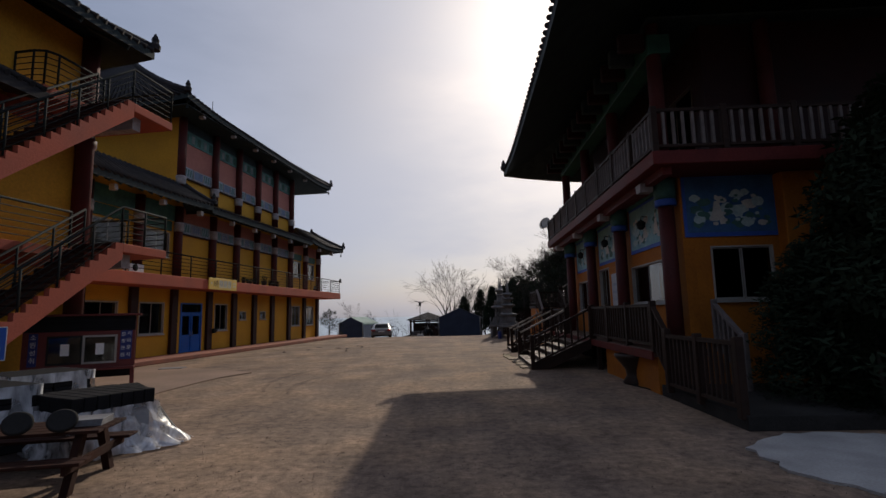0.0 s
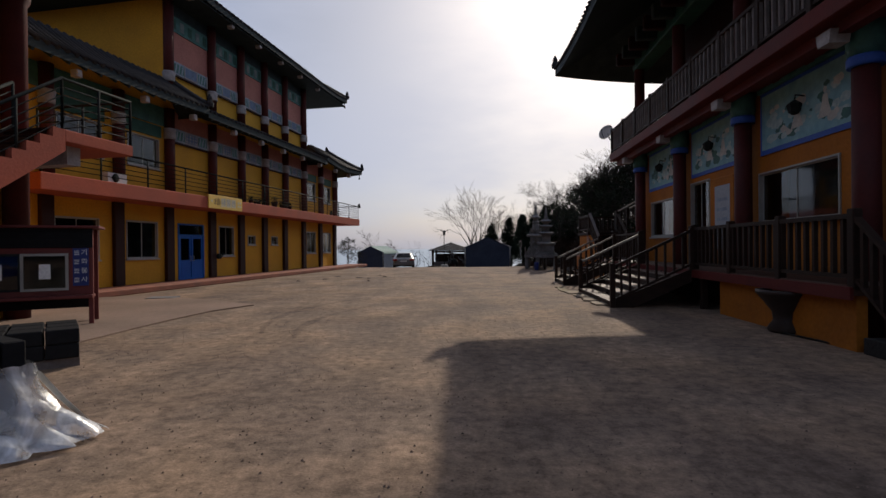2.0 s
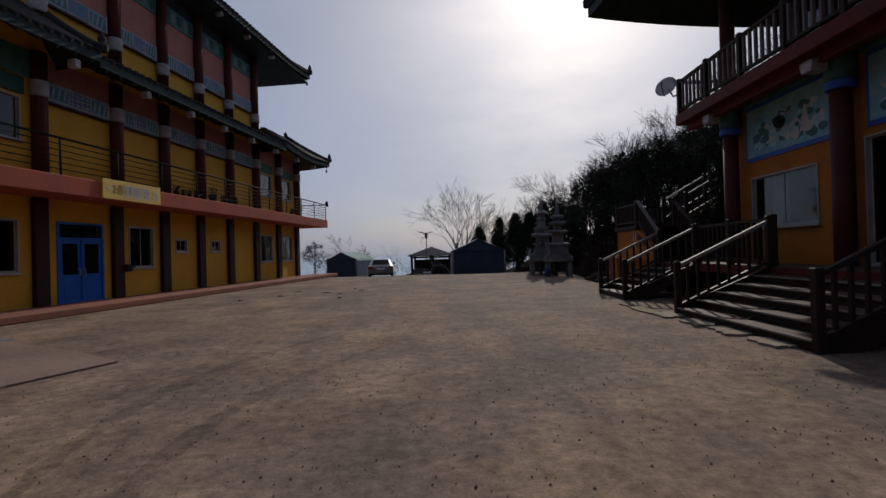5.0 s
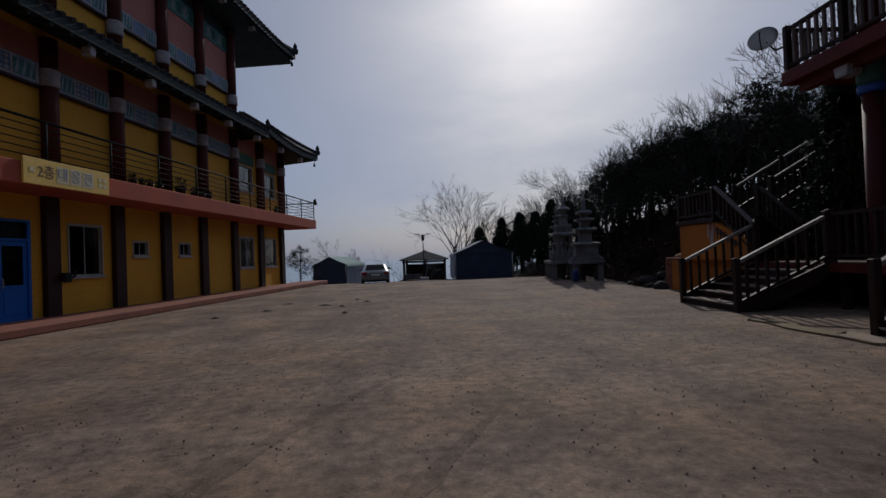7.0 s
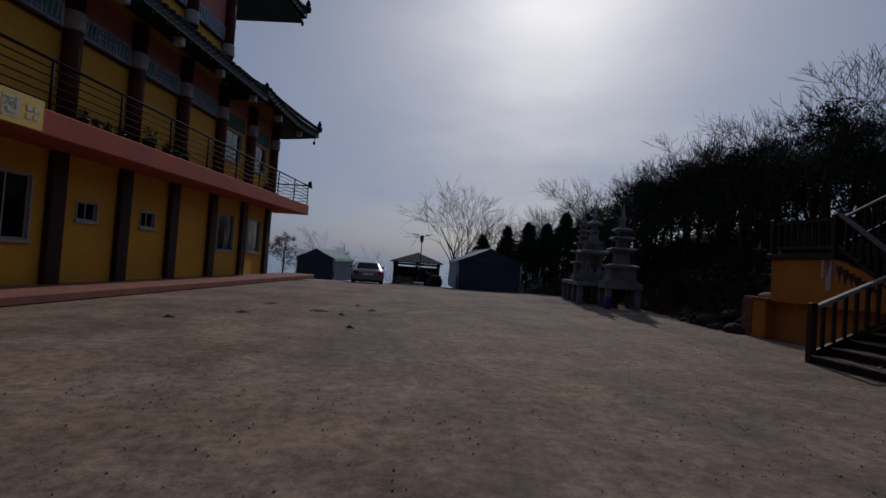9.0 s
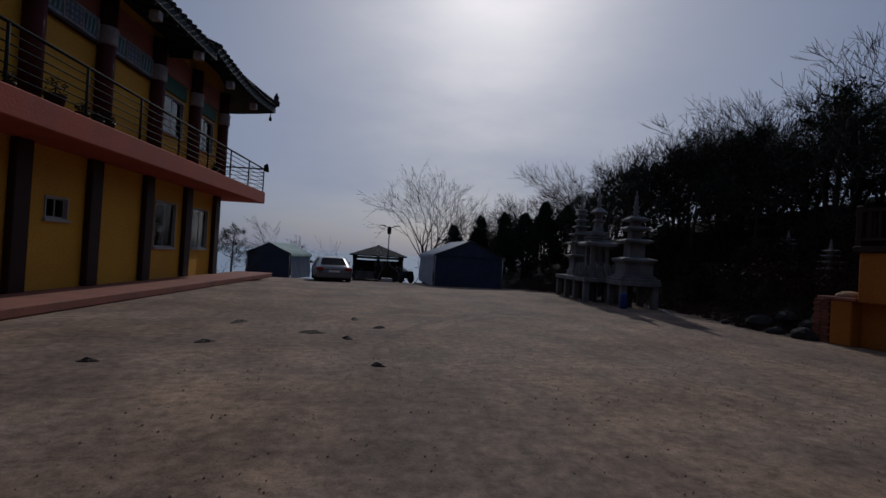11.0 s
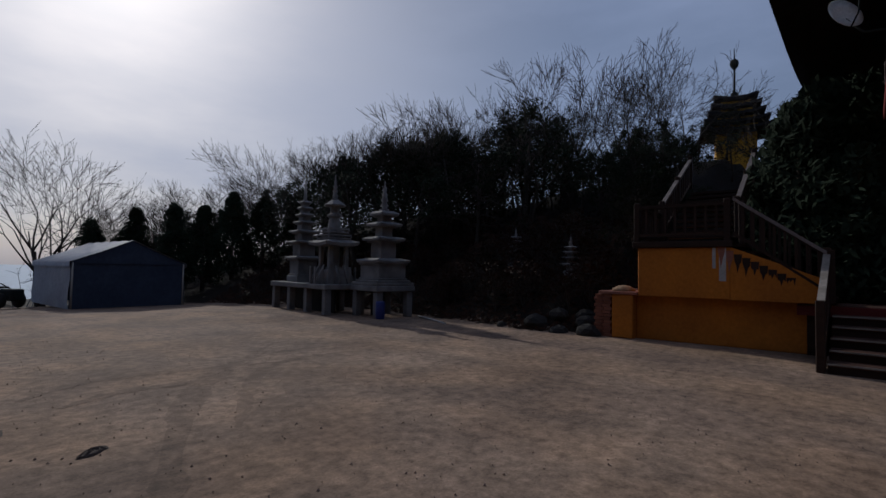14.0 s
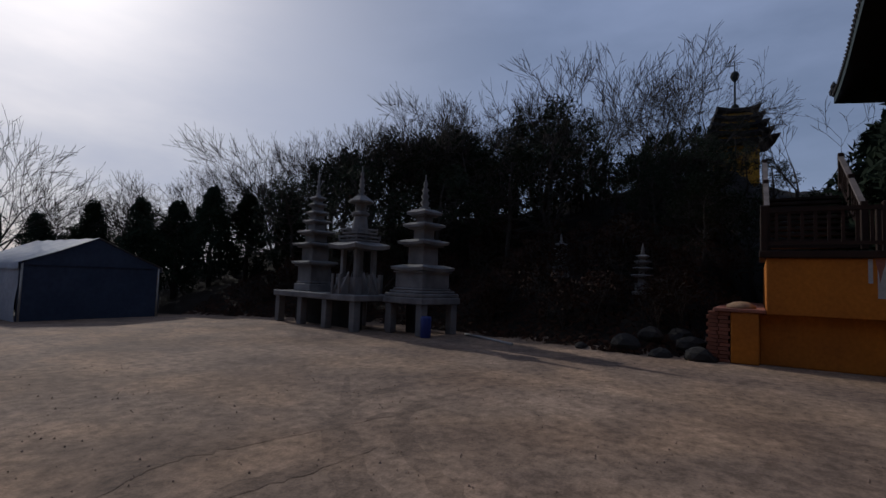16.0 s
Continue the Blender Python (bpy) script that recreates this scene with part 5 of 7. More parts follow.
SLENDER = ((0.335, 0.48, 0.5, 0.13), (0.27, 0.42, 0.5, 0.12), (0.22, 0.26, 0.41, 0.11), (0.19, 0.22, 0.31, 0.1), (0.16, 0.17, 0.25, 0.1), (0.13, 0.15, 0.21, 0.09), (0.11, 0.12, 0.18, 0.08))
BROAD = ((0.475, 0.42, 0.59, 0.17), (0.26, 0.5, 0.48, 0.15), (0.19, 0.3, 0.4, 0.14), (0.155, 0.18, 0.33, 0.16))
pagoda("stone_pagoda", T1 @ pose(2.95, 0.75, 0.92), [(0.42, 0.22), (0.38, 0.07)], SLENDER, 0.85, "slender seven-tier granite pagoda on a stone platform", "granite pagodas")
lantern_pagoda(T1 @ pose(0.85, 0.75, 0.92) @ Matrix.Diagonal((0.68, 0.68, 1.06, 1)), 3.3)
pagoda("stone_pagoda", T2 @ pose(0.71, 0.7, 0.92), [(0.68, 0.1), (0.6, 0.07), (0.53, 0.06)], BROAD, 0.92, "broad four-tier granite pagoda with wide roof stones", "granite pagodas")
# navy instead of sign blue: the can's shadow is put into its colour
part("paint_can", lathe(bmesh.new(), [(0.12, 0), (0.13, 0.02), (0.13, 0.46), (0.11, 0.5)], 14), NAVY, None).matrix_world = T2 @ pose(-0.05, 1.3, 0)
tagged(bpy.data.objects["paint_can"], "blue can with pale marks beside a stone leg", "can")

solid("drain_pipe", tube(bmesh.new(), [(5.0, 34.4, 0.03), (4.55, 33.55, 0.03), (4.1, 32.7, 0.02)], 0.03, 8), CONCRETE, Matrix(), "thin pale pipe lying by the platform", "pipe")

# ---- car ----
def car(m):
    c = thing("parked_car", m, "silver sedan parked with its rear to the yard", "car")
    prof = [(-2.2, 0.32), (-2.26, 0.55), (-2.2, 0.88), (-1.62, 0.98), (-1.0, 1.38), (-0.3, 1.46), (0.45, 1.4), (1.1, 0.98), (2.0, 0.82), (2.2, 0.6), (2.2, 0.32)]
    bm, rings = bmesh.new(), []
    for s in range(9):
        q = -1 + s / 4
        ring = []
        for y, z in prof:
            tumble = 0.85 - 0.24 * max(0, (z - 0.9) / 0.56)
            edge = 1 - 0.05 * abs(q) ** 4
            ring.append(bm.verts.new((q * tumble, y * edge, z - (0.04 * q ** 4 if z > 0.8 else 0))))
        rings.append(ring)
    for a, b in zip(rings, rings[1:]):
        for i in range(len(prof)):
            j = (i + 1) % len(prof)
            bm.faces.new((a[i], a[j], b[j], b[i])).smooth = True
    bm.faces.new(rings[0])
    bm.faces.new(rings[-1][::-1])
    part("body", bm, CARPAINT, c, "silver painted body")
    def slab(pts, mat_, name, label=""):
        b2 = bmesh.new()
        v = [b2.verts.new(p) for p in pts]
        b2.faces.new(v)
        bmesh.ops.solidify(b2, geom=b2.faces[:], thickness=0.012)
        return part(name, b2, mat_, c, label)
    slab([(-0.62, -1.66, 1.0), (0.62, -1.66, 1.0), (0.5, -1.06, 1.39), (-0.5, -1.06, 1.39)], CARGLASS, "rear_window", "dark rear window")
    slab([(-0.6, 1.03, 1.06), (0.6, 1.03, 1.06), (0.54, 0.5, 1.41), (-0.54, 0.5, 1.41)], CARGLASS, "windscreen")
    for s in (-1, 1):
        slab([(s * 0.85, -1.2, 1.0), (s * 0.85, 0.85, 1.0), (s * 0.672, 0.4, 1.36), (s * 0.672, -0.9, 1.36)], CARGLASS, "side_window", "dark side window")
        part("tail_light", obox(s * 0.66 - 0.17, s * 0.66 + 0.17, -2.27, -2.14, 0.72, 0.88, 0.02), TAIL, c, "red tail light")
        bm = bmesh.new()
        lathe(bm, [(0.03, 0), (0.09, 0.03), (0.09, 0.15), (0.03, 0.17)], 8)
        part("wing_mirror", bm, CARPAINT, c, at=pose(s * 0.95, 0.75, 0.98))
    part("bumper", obox(-0.78, 0.78, -2.3, -2.2, 0.3, 0.52, 0.04), CARPAINT, c)
    part("number_plate", obox(-0.26, 0.26, -2.29, -2.262, 0.62, 0.74, 0.004), WHITE, c, "white number plate")
    part("boot_trim", obox(-0.5, 0.5, -2.275, -2.235, 0.8, 0.835), ALU, c)
    part("underbody", obox(-0.72, 0.72, -2.1, 2.1, 0.18, 0.33), RUBBER, c)
    for x in (-0.76, 0.76):
        for y in (-1.4, 1.4):
            bm = bmesh.new()
            lathe(bm, [(0.2, -0.1), (0.31, -0.1), (0.33, -0.06), (0.33, 0.06), (0.31, 0.1), (0.2, 0.1)], 20)
            w = part("wheel", bm, RUBBER, c, at=pose(x, y, 0.33, 0, 90, 0))
            part("rim", lathe(bmesh.new(), [(0.2, -0.095), (0.2, 0.095), (0.05, 0.11)], 10), ALU, w)
    return c


car(pose(-5.95, 47.6, land(-5.9, 47.6), 0, 0, 5) @ Matrix.Diagonal((1.06, 1.06, 0.9, 1)))

# ---- pavilion and solar lamp at the yard's end ----
pv = thing("garden_pavilion", pose(-2.1, 63.5, land(-2.1, 63.5), 0, 0, -4) @ Matrix.Diagonal((1.42, 1.3, 1.15, 1)), "low dark timber pavilion with a shallow hip roof", "pavilion")
for x in (-1.4, 0, 1.4):
    for y in (-1.3, 1.3):
        part("post", obox(x - 0.08, x + 0.08, y - 0.08, y + 0.08, 0, 2.3, 0.01), DARKWOOD, pv)
bm = bmesh.new()
lathe(bm, [(2.35, 2.25), (2.4, 2.33), (1.2, 2.72), (0.15, 3.05), (0.05, 3.12)], 4, turn=math.pi / 4)
part("roof", bm, TILE, pv, "dark shingle hip roof")
part("floor", obox(-1.5, 1.5, -1.4, 1.4, 0.3, 0.42), DARKWOOD, pv)
part("back_panel", obox(-1.4, 1.4, 1.2, 1.24, 0.45, 1.9), DARKWOOD, pv)
part("side_panel", obox(-0.1, 1.35, -1.3, -1.26, 0.45, 1.55), DARKWOOD, pv)
part("head_beam", obox(-1.5, 1.5, -1.36, -1.24, 2.05, 2.22), DARKWOOD, pv)
part("shelf", obox(-1.35, -0.2, -1.1, -0.6, 0.43, 1.1, 0.02), GREYWOOD, pv)

lp = thing("solar_lamp", pose(-2.5, 51.2, land(-2.5, 51.2)) @ Matrix.Scale(1.12, 4), "slim solar street lamp with two arms", "street lamp")
part("pole", tube(bmesh.new(), [(0, 0, 0), (0, 0, 3.2)], [0.035, 0.028], 8), BLACKSTEEL, lp)
part("base_plate", obox(-0.3, 0.3, -0.3, 0.3, 0, 0.25, 0.02), CONCRETE, lp)
part("battery_box", obox(-0.1, 0.1, -0.1, 0.1, 2.75, 3.15, 0.01), BLACKSTEEL, lp)
for s in (-1, 1):
    a = part("arm", tube(bmesh.new(), [(0, 0, 3.05), (s * 0.2, 0, 3.15), (s * 0.36, 0, 3.2)], 0.02, 6), BLACKSTEEL, lp)
    part("panel", obox(s * 0.4 - 0.17, s * 0.4 + 0.17, -0.15, 0.15, 3.2, 3.23), SOLAR, a, "dark tilted panel")
# low mound, hose reel and machine by the large tent
bm = bmesh.new()
grid = []
for i in range(29):
    row_ = []
    for j in range(11):
        u, v = i / 14 - 1, j / 5 - 1
        h = max(0.0, 1 - u * u) ** 0.6 * max(0.0, 1 - v * v) ** 0.7
        row_.append(bm.verts.new((-3.5 + 1.6 * u, 54.5 + 0.55 * v, h * (0.3 + 0.16 * noise.noise((u * 5, v * 4, 2)) + 0.08 * noise.noise((u * 17, v * 13, 5))) - 0.01)))
    grid.append(row_)
for i in range(28):
    for j in range(10):
        bm.faces.new((grid[i][j], grid[i + 1][j], grid[i + 1][j + 1], grid[i][j + 1]))
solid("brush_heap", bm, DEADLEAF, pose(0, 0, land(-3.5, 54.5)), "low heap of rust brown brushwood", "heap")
mc = thing("hand_tractor", pose(-1.6, 48.6, land(-1.6, 48.6), 0, 0, 25) @ Matrix.Scale(0.85, 4), "small dark garden tractor beside a tent", "tractor")
part("engine", obox(-0.3, 0.3, -0.4, 0.4, 0.35, 0.85, 0.06), BLACKSTEEL, mc)
for x in (-0.4, 0.4):
    bm = bmesh.new()
    lathe(bm, [(0.12, -0.08), (0.33, -0.08), (0.36, 0), (0.33, 0.08), (0.12, 0.08)], 16)
    part("wheel", bm, RUBBER, mc, at=pose(x, 0.1, 0.36, 0, 90, 0))
part("handlebar", tube(bmesh.new(), [(-0.25, 0.3, 0.8), (-0.3, 1.0, 1.05), (0.3, 1.0, 1.05), (0.25, 0.3, 0.8)], 0.025, 6), BLACKSTEEL, mc)
part("seat", obox(-0.2, 0.2, 0.35, 0.7, 0.86, 0.95, 0.03), RUBBER, mc)

# ---- orange stair base on the bank ----
ob_ = thing("stair_base", pose(0.12, 0.14, 0), "orange rendered stair base with weathered stains below a timber landing", "wall")
part("lower_wall", obox(4.98, 11, 24.7, 28.0, 0, 0.938, 0.015), ORANGE, ob_, "orange recessed lower wall")
part("pier", obox(4.73, 5.3, 28.003, 28.46, 0, 0.95, 0.02), ORANGE, ob_, "orange corner pier")
part("coping", obox(4.70, 11.0, 27.9, 28.75, 0.953, 1.02, 0.012), PLINTH, ob_, "worn red-brown coping on the pier")
part("upper_wall", obox(4.74, 11, 26.15, 27.897, 0.941, 1.97, 0.015), ORANGE, ob_, "orange upper wall with pale drips")
part("pale_drip", obox(4.734, 4.7395, 26.22, 26.34, 1.3, 1.96), CONCRETE, ob_, "pale lime drip down the wall")
part("pale_drip", obox(4.734, 4.7395, 26.4, 26.46, 1.55, 1.96), CONCRETE, ob_)
bm = bmesh.new()
extrude_poly(bm, [(26.147, 0.941), (26.147, 1.97), (24.75, 1.4), (24.75, 0.941)], "x", 4.745, 4.93)
part("flight_cheek", bm, ORANGE, ob_)
# added black sheets that stand for the shade under the flight
part("under_stair_boarding", obox(4.935, 11, 26.12, 26.147, 0.945, 1.96), BLACKBOX, ob_, "black sheet standing for the shade under the flight")
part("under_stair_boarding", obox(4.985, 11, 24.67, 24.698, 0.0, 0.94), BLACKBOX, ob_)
part("boulder_cap", lathe(bmesh.new(), [(0.26, 1.022), (0.24, 1.08), (0.12, 1.14), (0.03, 1.15)], 9, (5.05, 28.3)), TAN, ob_, "pile of tan stones on the ledge")
for k in range(9):
    y = 26.3 - 0.14 * k
    h = 0.42 - 0.04 * k + 0.06 * math.sin(k * 3)
    z1 = 1.97 - 0.072 * k if k else 2.01
    bm = bmesh.new()
    extrude_poly(bm, [(y - 0.072, z1), (y + 0.068, z1), (y + 0.06, z1 - 0.12), (y + 0.025, z1 - h * 0.7), (y + 0.01, z1 - h - 0.04), (y - 0.03, z1 - h * 0.6), (y - 0.06, z1 - 0.15)], "x", 4.733 if k == 0 else 4.738, 4.7385 if k == 0 else 4.744)
    part("drip_stain", bm, PLINTH if k < 2 else DARKWOOD, ob_)
brick = None
for r in range(13):
    for k in range(2):
        for s in range(2):
            p = pose(4.74, 28.47 + 0.19 * k + (0.03 if r % 2 else 0), 0.004 + r * 0.073) if s == 0 else pose(4.99, 28.47 + 0.19 * k + (0.03 if r % 2 else 0), 0.004 + r * 0.073)
            if brick is None:
                brick = part("brick", obox(0, 0.235, 0, 0.175, 0, 0.063), BRICK, ob_, at=p)
            else:
                again(brick, p)
ls = thing("hill_stairs", pose(0.12, 0.14, 0), "dark timber landing and steps up the bank, handrails coloured pale as if lit", "stairs")
part("landing", obox(4.68, 6.6, 26.1, 28.0, 1.975, 2.1, 0.01), DARKWOOD, ls)
baluster_rail(ls, (4.78, 26.2, 2.12), (4.78, 27.92, 2.12), 0.72, 0.2, 0.025, 1.8, DARKWOOD, DARKWOOD, 0.12)
baluster_rail(ls, (4.78, 27.92, 2.12), (6.5, 27.92, 2.12), 0.72, 0.2, 0.025, 1.8, DARKWOOD, DARKWOOD, 0.12, lead=False)
# grey top rail: light on the handrail is put into its colour
baluster_rail(ls, (4.78, 26.1, 2.12), (4.78, 24.6, 1.0), 0.8, 0.2, 0.025, 1.8, DARKWOOD, DARKWOOD, 0.12, lead=False, rail_mat=GREYWOOD)
baluster_rail(ls, (6.0, 26.1, 2.12), (6.0, 24.6, 1.0), 0.8, 0.2, 0.025, 1.8, DARKWOOD, DARKWOOD, 0.12)
for k in range(8):
    part("tread", obox(4.85, 5.95, 24.5 + 0.2 * k, 24.72 + 0.2 * k, 1.0 + 0.14 * k, 1.05 + 0.14 * k), DARKWOOD, ls)
for y in (26.25, 27.85):
    # upper handrails in the same paler grey, as if lit
    baluster_rail(ls, (6.5, y, 2.3), (9.6, y, 4.0), 0.8, 0.25, 0.025, 2.0, DARKWOOD, DARKWOOD, 0.12, rail_mat=GREYWOOD)
for k in range(11):
    part("tread", obox(6.5 + 0.29 * k, 6.82 + 0.29 * k, 26.3, 27.8, 2.14 + 0.16 * k, 2.2 + 0.16 * k), DARKWOOD, ls)

# small tower on the bank
tw = thing("temple_tower", pose(28.1, 29.3, land(28.1, 29.3) - 0.3, 0, 0, 12), "ochre temple tower with stacked upturned roofs and a ball finial", "tower")
tz = 12.2 - tw.matrix_world.translation.z
part("shaft", obox(-1.05, 1.05, -1.05, 1.05, 0, tz - 2.4, 0.03), YELLOW, tw)
for k, w in enumerate((1.9, 1.7, 1.5, 1.32, 1.15)):
    z = tz - 2.4 + 0.5 * k
    bm = bmesh.new()
    stone_roof(bm, w, z, 0.34, 0.22)
    part("roof_layer", bm, TILE, tw, "dark upturned roof")
    if k < 4:
        part("storey", obox(-w * 0.58, w * 0.58, -w * 0.58, w * 0.58, z + 0.34, z + 0.5, 0.02), YELLOW, tw)
bm = bmesh.new()
lathe(bm, [(0.3, tz - 0.14), (0.2, tz + 0.3), (0.06, tz + 0.4), (0.05, tz + 1.75), (0.2, tz + 1.95), (0.26, tz + 2.15), (0.18, tz + 2.35), (0.04, tz + 2.45), (0.02, tz + 3.1)], 10)
part("finial", bm, BLACKSTEEL, tw, "thin mast with a dark ball")


def at_ground(x, y, dz=0.0):
    return pose(x, y, land(x, y) + dz)


SMALL_TIERS = ((0.1, 0.16, 0.24, 0.06), (0.085, 0.13, 0.21, 0.05), (0.075, 0.11, 0.18, 0.05), (0.06, 0.09, 0.15, 0.05))
pagoda("garden_pagoda", at_ground(7.2, 30.6, -0.05), [(0.22, 0.1), (0.16, 0.2)], SMALL_TIERS, 0.32, "small pale stone pagoda on the bank")
pagoda("garden_pagoda", at_ground(8.6, 33.2, -0.05), [(0.25, 0.1), (0.2, 0.25)], SMALL_TIERS, 0.3, "small pale stone pagoda on the bank")
rnd = random.Random(8)
for k, (x, y, r) in enumerate(((4.8, 29.1, 0.3), (4.75, 29.8, 0.22), (4.95, 30.5, 0.3), (5.3, 29.3, 0.3), (5.35, 30.1, 0.28), (4.8, 31.4, 0.15), (5.8, 29.6, 0.26))):
    bm = bmesh.new()
    bmesh.ops.create_icosphere(bm, subdivisions=2, radius=r)
    for v in bm.verts:
        v.co *= 1 + 0.35 * noise.noise(v.co * 2.2 / r * 0.4 + Vector((k * 7, 0, 0)))
        v.co.z *= 0.75
    solid("boulder", bm, ROCK, at_ground(x, y, r * 0.15), "dark weathered boulder at the foot of the bank", "boulder", "boulders by the bank")


# ---- near things beside the long building ----
def notice_board(m):
    """A maroon notice cabinet: posts, corrugated head board, glazed case with two sliding panes, lettered side boards."""
    t = thing("notice_board", m, "maroon notice cabinet with glazed panes and navy lettered boards", "notice board")
    w, d = 2.37, 0.75
    for x in (0.04, w - 0.04):
        for y in (0.04, d - 0.04):
            part("post", obox(x - 0.04, x + 0.04, y - 0.04, y + 0.04, 0, 1.94), MAROON, t)
    part("roof", obox(-0.08, w + 0.12, -0.12, d + 0.05, 1.95, 2.0, 0.01), MAROON, t, "flat maroon roof")
    head = part("head_board", obox(0.0, w, -0.02, 0.0, 1.56, 1.945), BLACKBOX, t, "dark corrugated head board")
    for k in range(9):
        part("slat", obox(0.0, w, -0.035, -0.021, 1.575 + 0.041 * k, 1.605 + 0.041 * k), BLACKBOX, head)
    part("side_panel", obox(-0.002, 0.0, 0.08, d - 0.08, 0.1, 1.94), BLACKBOX, t)
    part("back_panel", obox(0.08, w - 0.08, d - 0.03, d - 0.01, 0.3, 1.94), BLACKBOX, t)
    part("case_front", wall_with_holes(0.081, w - 0.081, 0.62, 1.555, 0.0, 0.06, [(0.48, 1.97, 0.72, 1.45)]), MAROON, t, "maroon case front")
    part("counter", obox(0.0, w, -0.12, 0.3, 0.55, 0.615, 0.01), MAROON, t)
    part("case_back", obox(0.4, 2.05, 0.2, 0.22, 0.66, 1.5), BLACKBOX, t)
    for a, b, y in ((0.48, 1.23, 0.03), (1.22, 1.97, 0.0)):
        f = part("pane_frame", wall_with_holes(a, b, 0.72, 1.45, y - 0.03, y - 0.005, [(a + 0.05, b - 0.05, 0.77, 1.4)]), ALU if y == 0.0 else BLACKSTEEL, t, "sliding pane frame")
        part("pane", obox(a + 0.05, b - 0.05, y - 0.02, y - 0.014, 0.77, 1.4), GLASS, f)
        cx = (a + b) / 2
        part("notice", obox(cx - 0.09, cx + 0.09, y - 0.026, y - 0.022, 0.95, 1.24), PAPER, f, "blank white paper notice")
    b1 = part("side_board", obox(0.13, 0.31, -0.03, -0.003, 0.72, 1.53), NAVY, t, "navy board with pale characters")
    for k, ch in enumerate("소원성취"):
        lettering(ch, 0.15, WHITE, b1, pose(0.22, -0.034, 1.43 - 0.19 * k, 90))
    b2 = part("side_board", obox(2.04, 2.3, -0.03, -0.003, 0.8, 1.55), NAVY, t, "navy board with two columns of pale characters")
    for k in range(4):
        for c in range(2):
            x, z = 2.105 + 0.125 * c, 1.46 - 0.18 * k
            if c == 1:
                lettering("기와불사"[k], 0.12, WHITE, b2, pose(x, -0.034, z, 90))
                continue
            bm = bmesh.new()
            for q in range(3):
                box(bm, x - 0.04, x + 0.04, -0.036, -0.031, z - 0.045 + 0.035 * q, z - 0.03 + 0.035 * q)
            part("character_bars", bm, WHITE, b2)
    return t


notice_board(pose(-10.4, 12.34, 0, 0, 0, 30.1))

sg = thing("direction_sign", pose(-8.12, 9.3, 0, 0, 0, 41), "blue direction sign with white lettering on a post", "sign")
part("post", tube(bmesh.new(), [(-0.6, 0.05, 0), (-0.6, 0.05, 1.72)], 0.035, 8), ALU, sg)
pl = part("sign_plate", obox(-1.25, 0.0, -0.015, 0.012, 1.12, 1.74, 0.004), SIGNBLUE, sg)
part("plate_edge", wall_with_holes(-1.25, 0.0, 1.12, 1.74, -0.0175, -0.0155, [(-1.235, -0.015, 1.135, 1.725)]), WHITE, pl, "white rim line")
lettering("대웅전", 0.32, WHITE, pl, pose(-0.56, -0.019, 1.54, 90))
lettering("(2층)", 0.19, WHITE, pl, pose(-0.5, -0.019, 1.26, 90))
bm = bmesh.new()
extrude_poly(bm, [(-0.24, 1.2), (-0.21, 1.18), (-0.13, 1.28), (-0.1, 1.25), (-0.08, 1.36), (-0.19, 1.34), (-0.16, 1.31)], "y", -0.02, -0.016)
part("arrow", bm, WHITE, pl)
part("lower_plate", obox(-0.7, -0.08, -0.015, 0.012, 0.86, 1.06, 0.004), NAVY, sg)


def wrapped_stack(m, layers, nx, ny, size, label, film=True, top=None):
    """Cartons stacked on a pallet with a film cover."""
    t = thing("wrapped_pallet", m, label, "pallet", "wrapped pallets")
    for k in range(3):
        part("pallet_board", obox(0.0, 1.1, 0.08 + 0.4 * k, 0.22 + 0.4 * k, 0.0, 0.12), GREYWOOD, t)
    z, c = 0.121, None
    rnd = random.Random(int(m.translation.x * 100))
    for r in range(layers):
        for i in range(nx):
            for j in range(ny):
                p = pose(1.1 * i / nx + rnd.uniform(0, 0.015), 1.1 * j / ny + rnd.uniform(0, 0.015), z)
                if c is None:
                    c = part("carton", obox(0.006, 1.1 / nx - 0.012, 0.006, 1.1 / ny - 0.012, 0, size - 0.006, 0.012), BLACKBOX, t, at=p)
                else:
                    again(c, p)
        z += size
    if film:
        bm = bmesh.new()
        lo = 0.25
        n = 40
        ring = []
        for q in range(6):
            row = []
            for i in range(n):
                f = i / n * 4
                s, u = int(f), f - int(f)
                cs = ((-0.03, -0.03), (1.13, -0.03), (1.13, 1.13), (-0.03, 1.13))
                x = cs[s][0] + (cs[(s + 1) % 4][0] - cs[s][0]) * u
                y = cs[s][1] + (cs[(s + 1) % 4][1] - cs[s][1]) * u
                wob = 0.02 * noise.noise((i * 0.9, q * 1.3, z))
                row.append(bm.verts.new((x + wob, y - wob, lo + (z + 0.02 - lo) * q / 5)))
            ring.append(row)
        for a_, b_ in zip(ring, ring[1:]):
            for i in range(n):
                if noise.noise((i * 0.35, ring.index(a_) * 0.8, z)) > -0.4 or a_ is ring[-2]:
                    bm.faces.new((a_[i], a_[(i + 1) % n], b_[(i + 1) % n], b_[i])).smooth = True
        part("stretch_film", bm, FILM, t, "torn shiny stretch film")
        part("top_sheet", obox(-0.01, 1.11, -0.01, 1.11, z + 0.003, z + 0.02, 0.006), BLACKBOX, t, "dark top sheet")
    return t


wrapped_stack(pose(-6.5, 7.6, 0, 0, 0, 62), 4, 2, 3, 0.215, "film-wrapped stack of black cartons on a pallet")
wrapped_stack(pose(-6.04, 5.93, 0, 0, 0, 62), 4, 2, 3, 0.21, "film-wrapped stack of black cartons on a pallet")
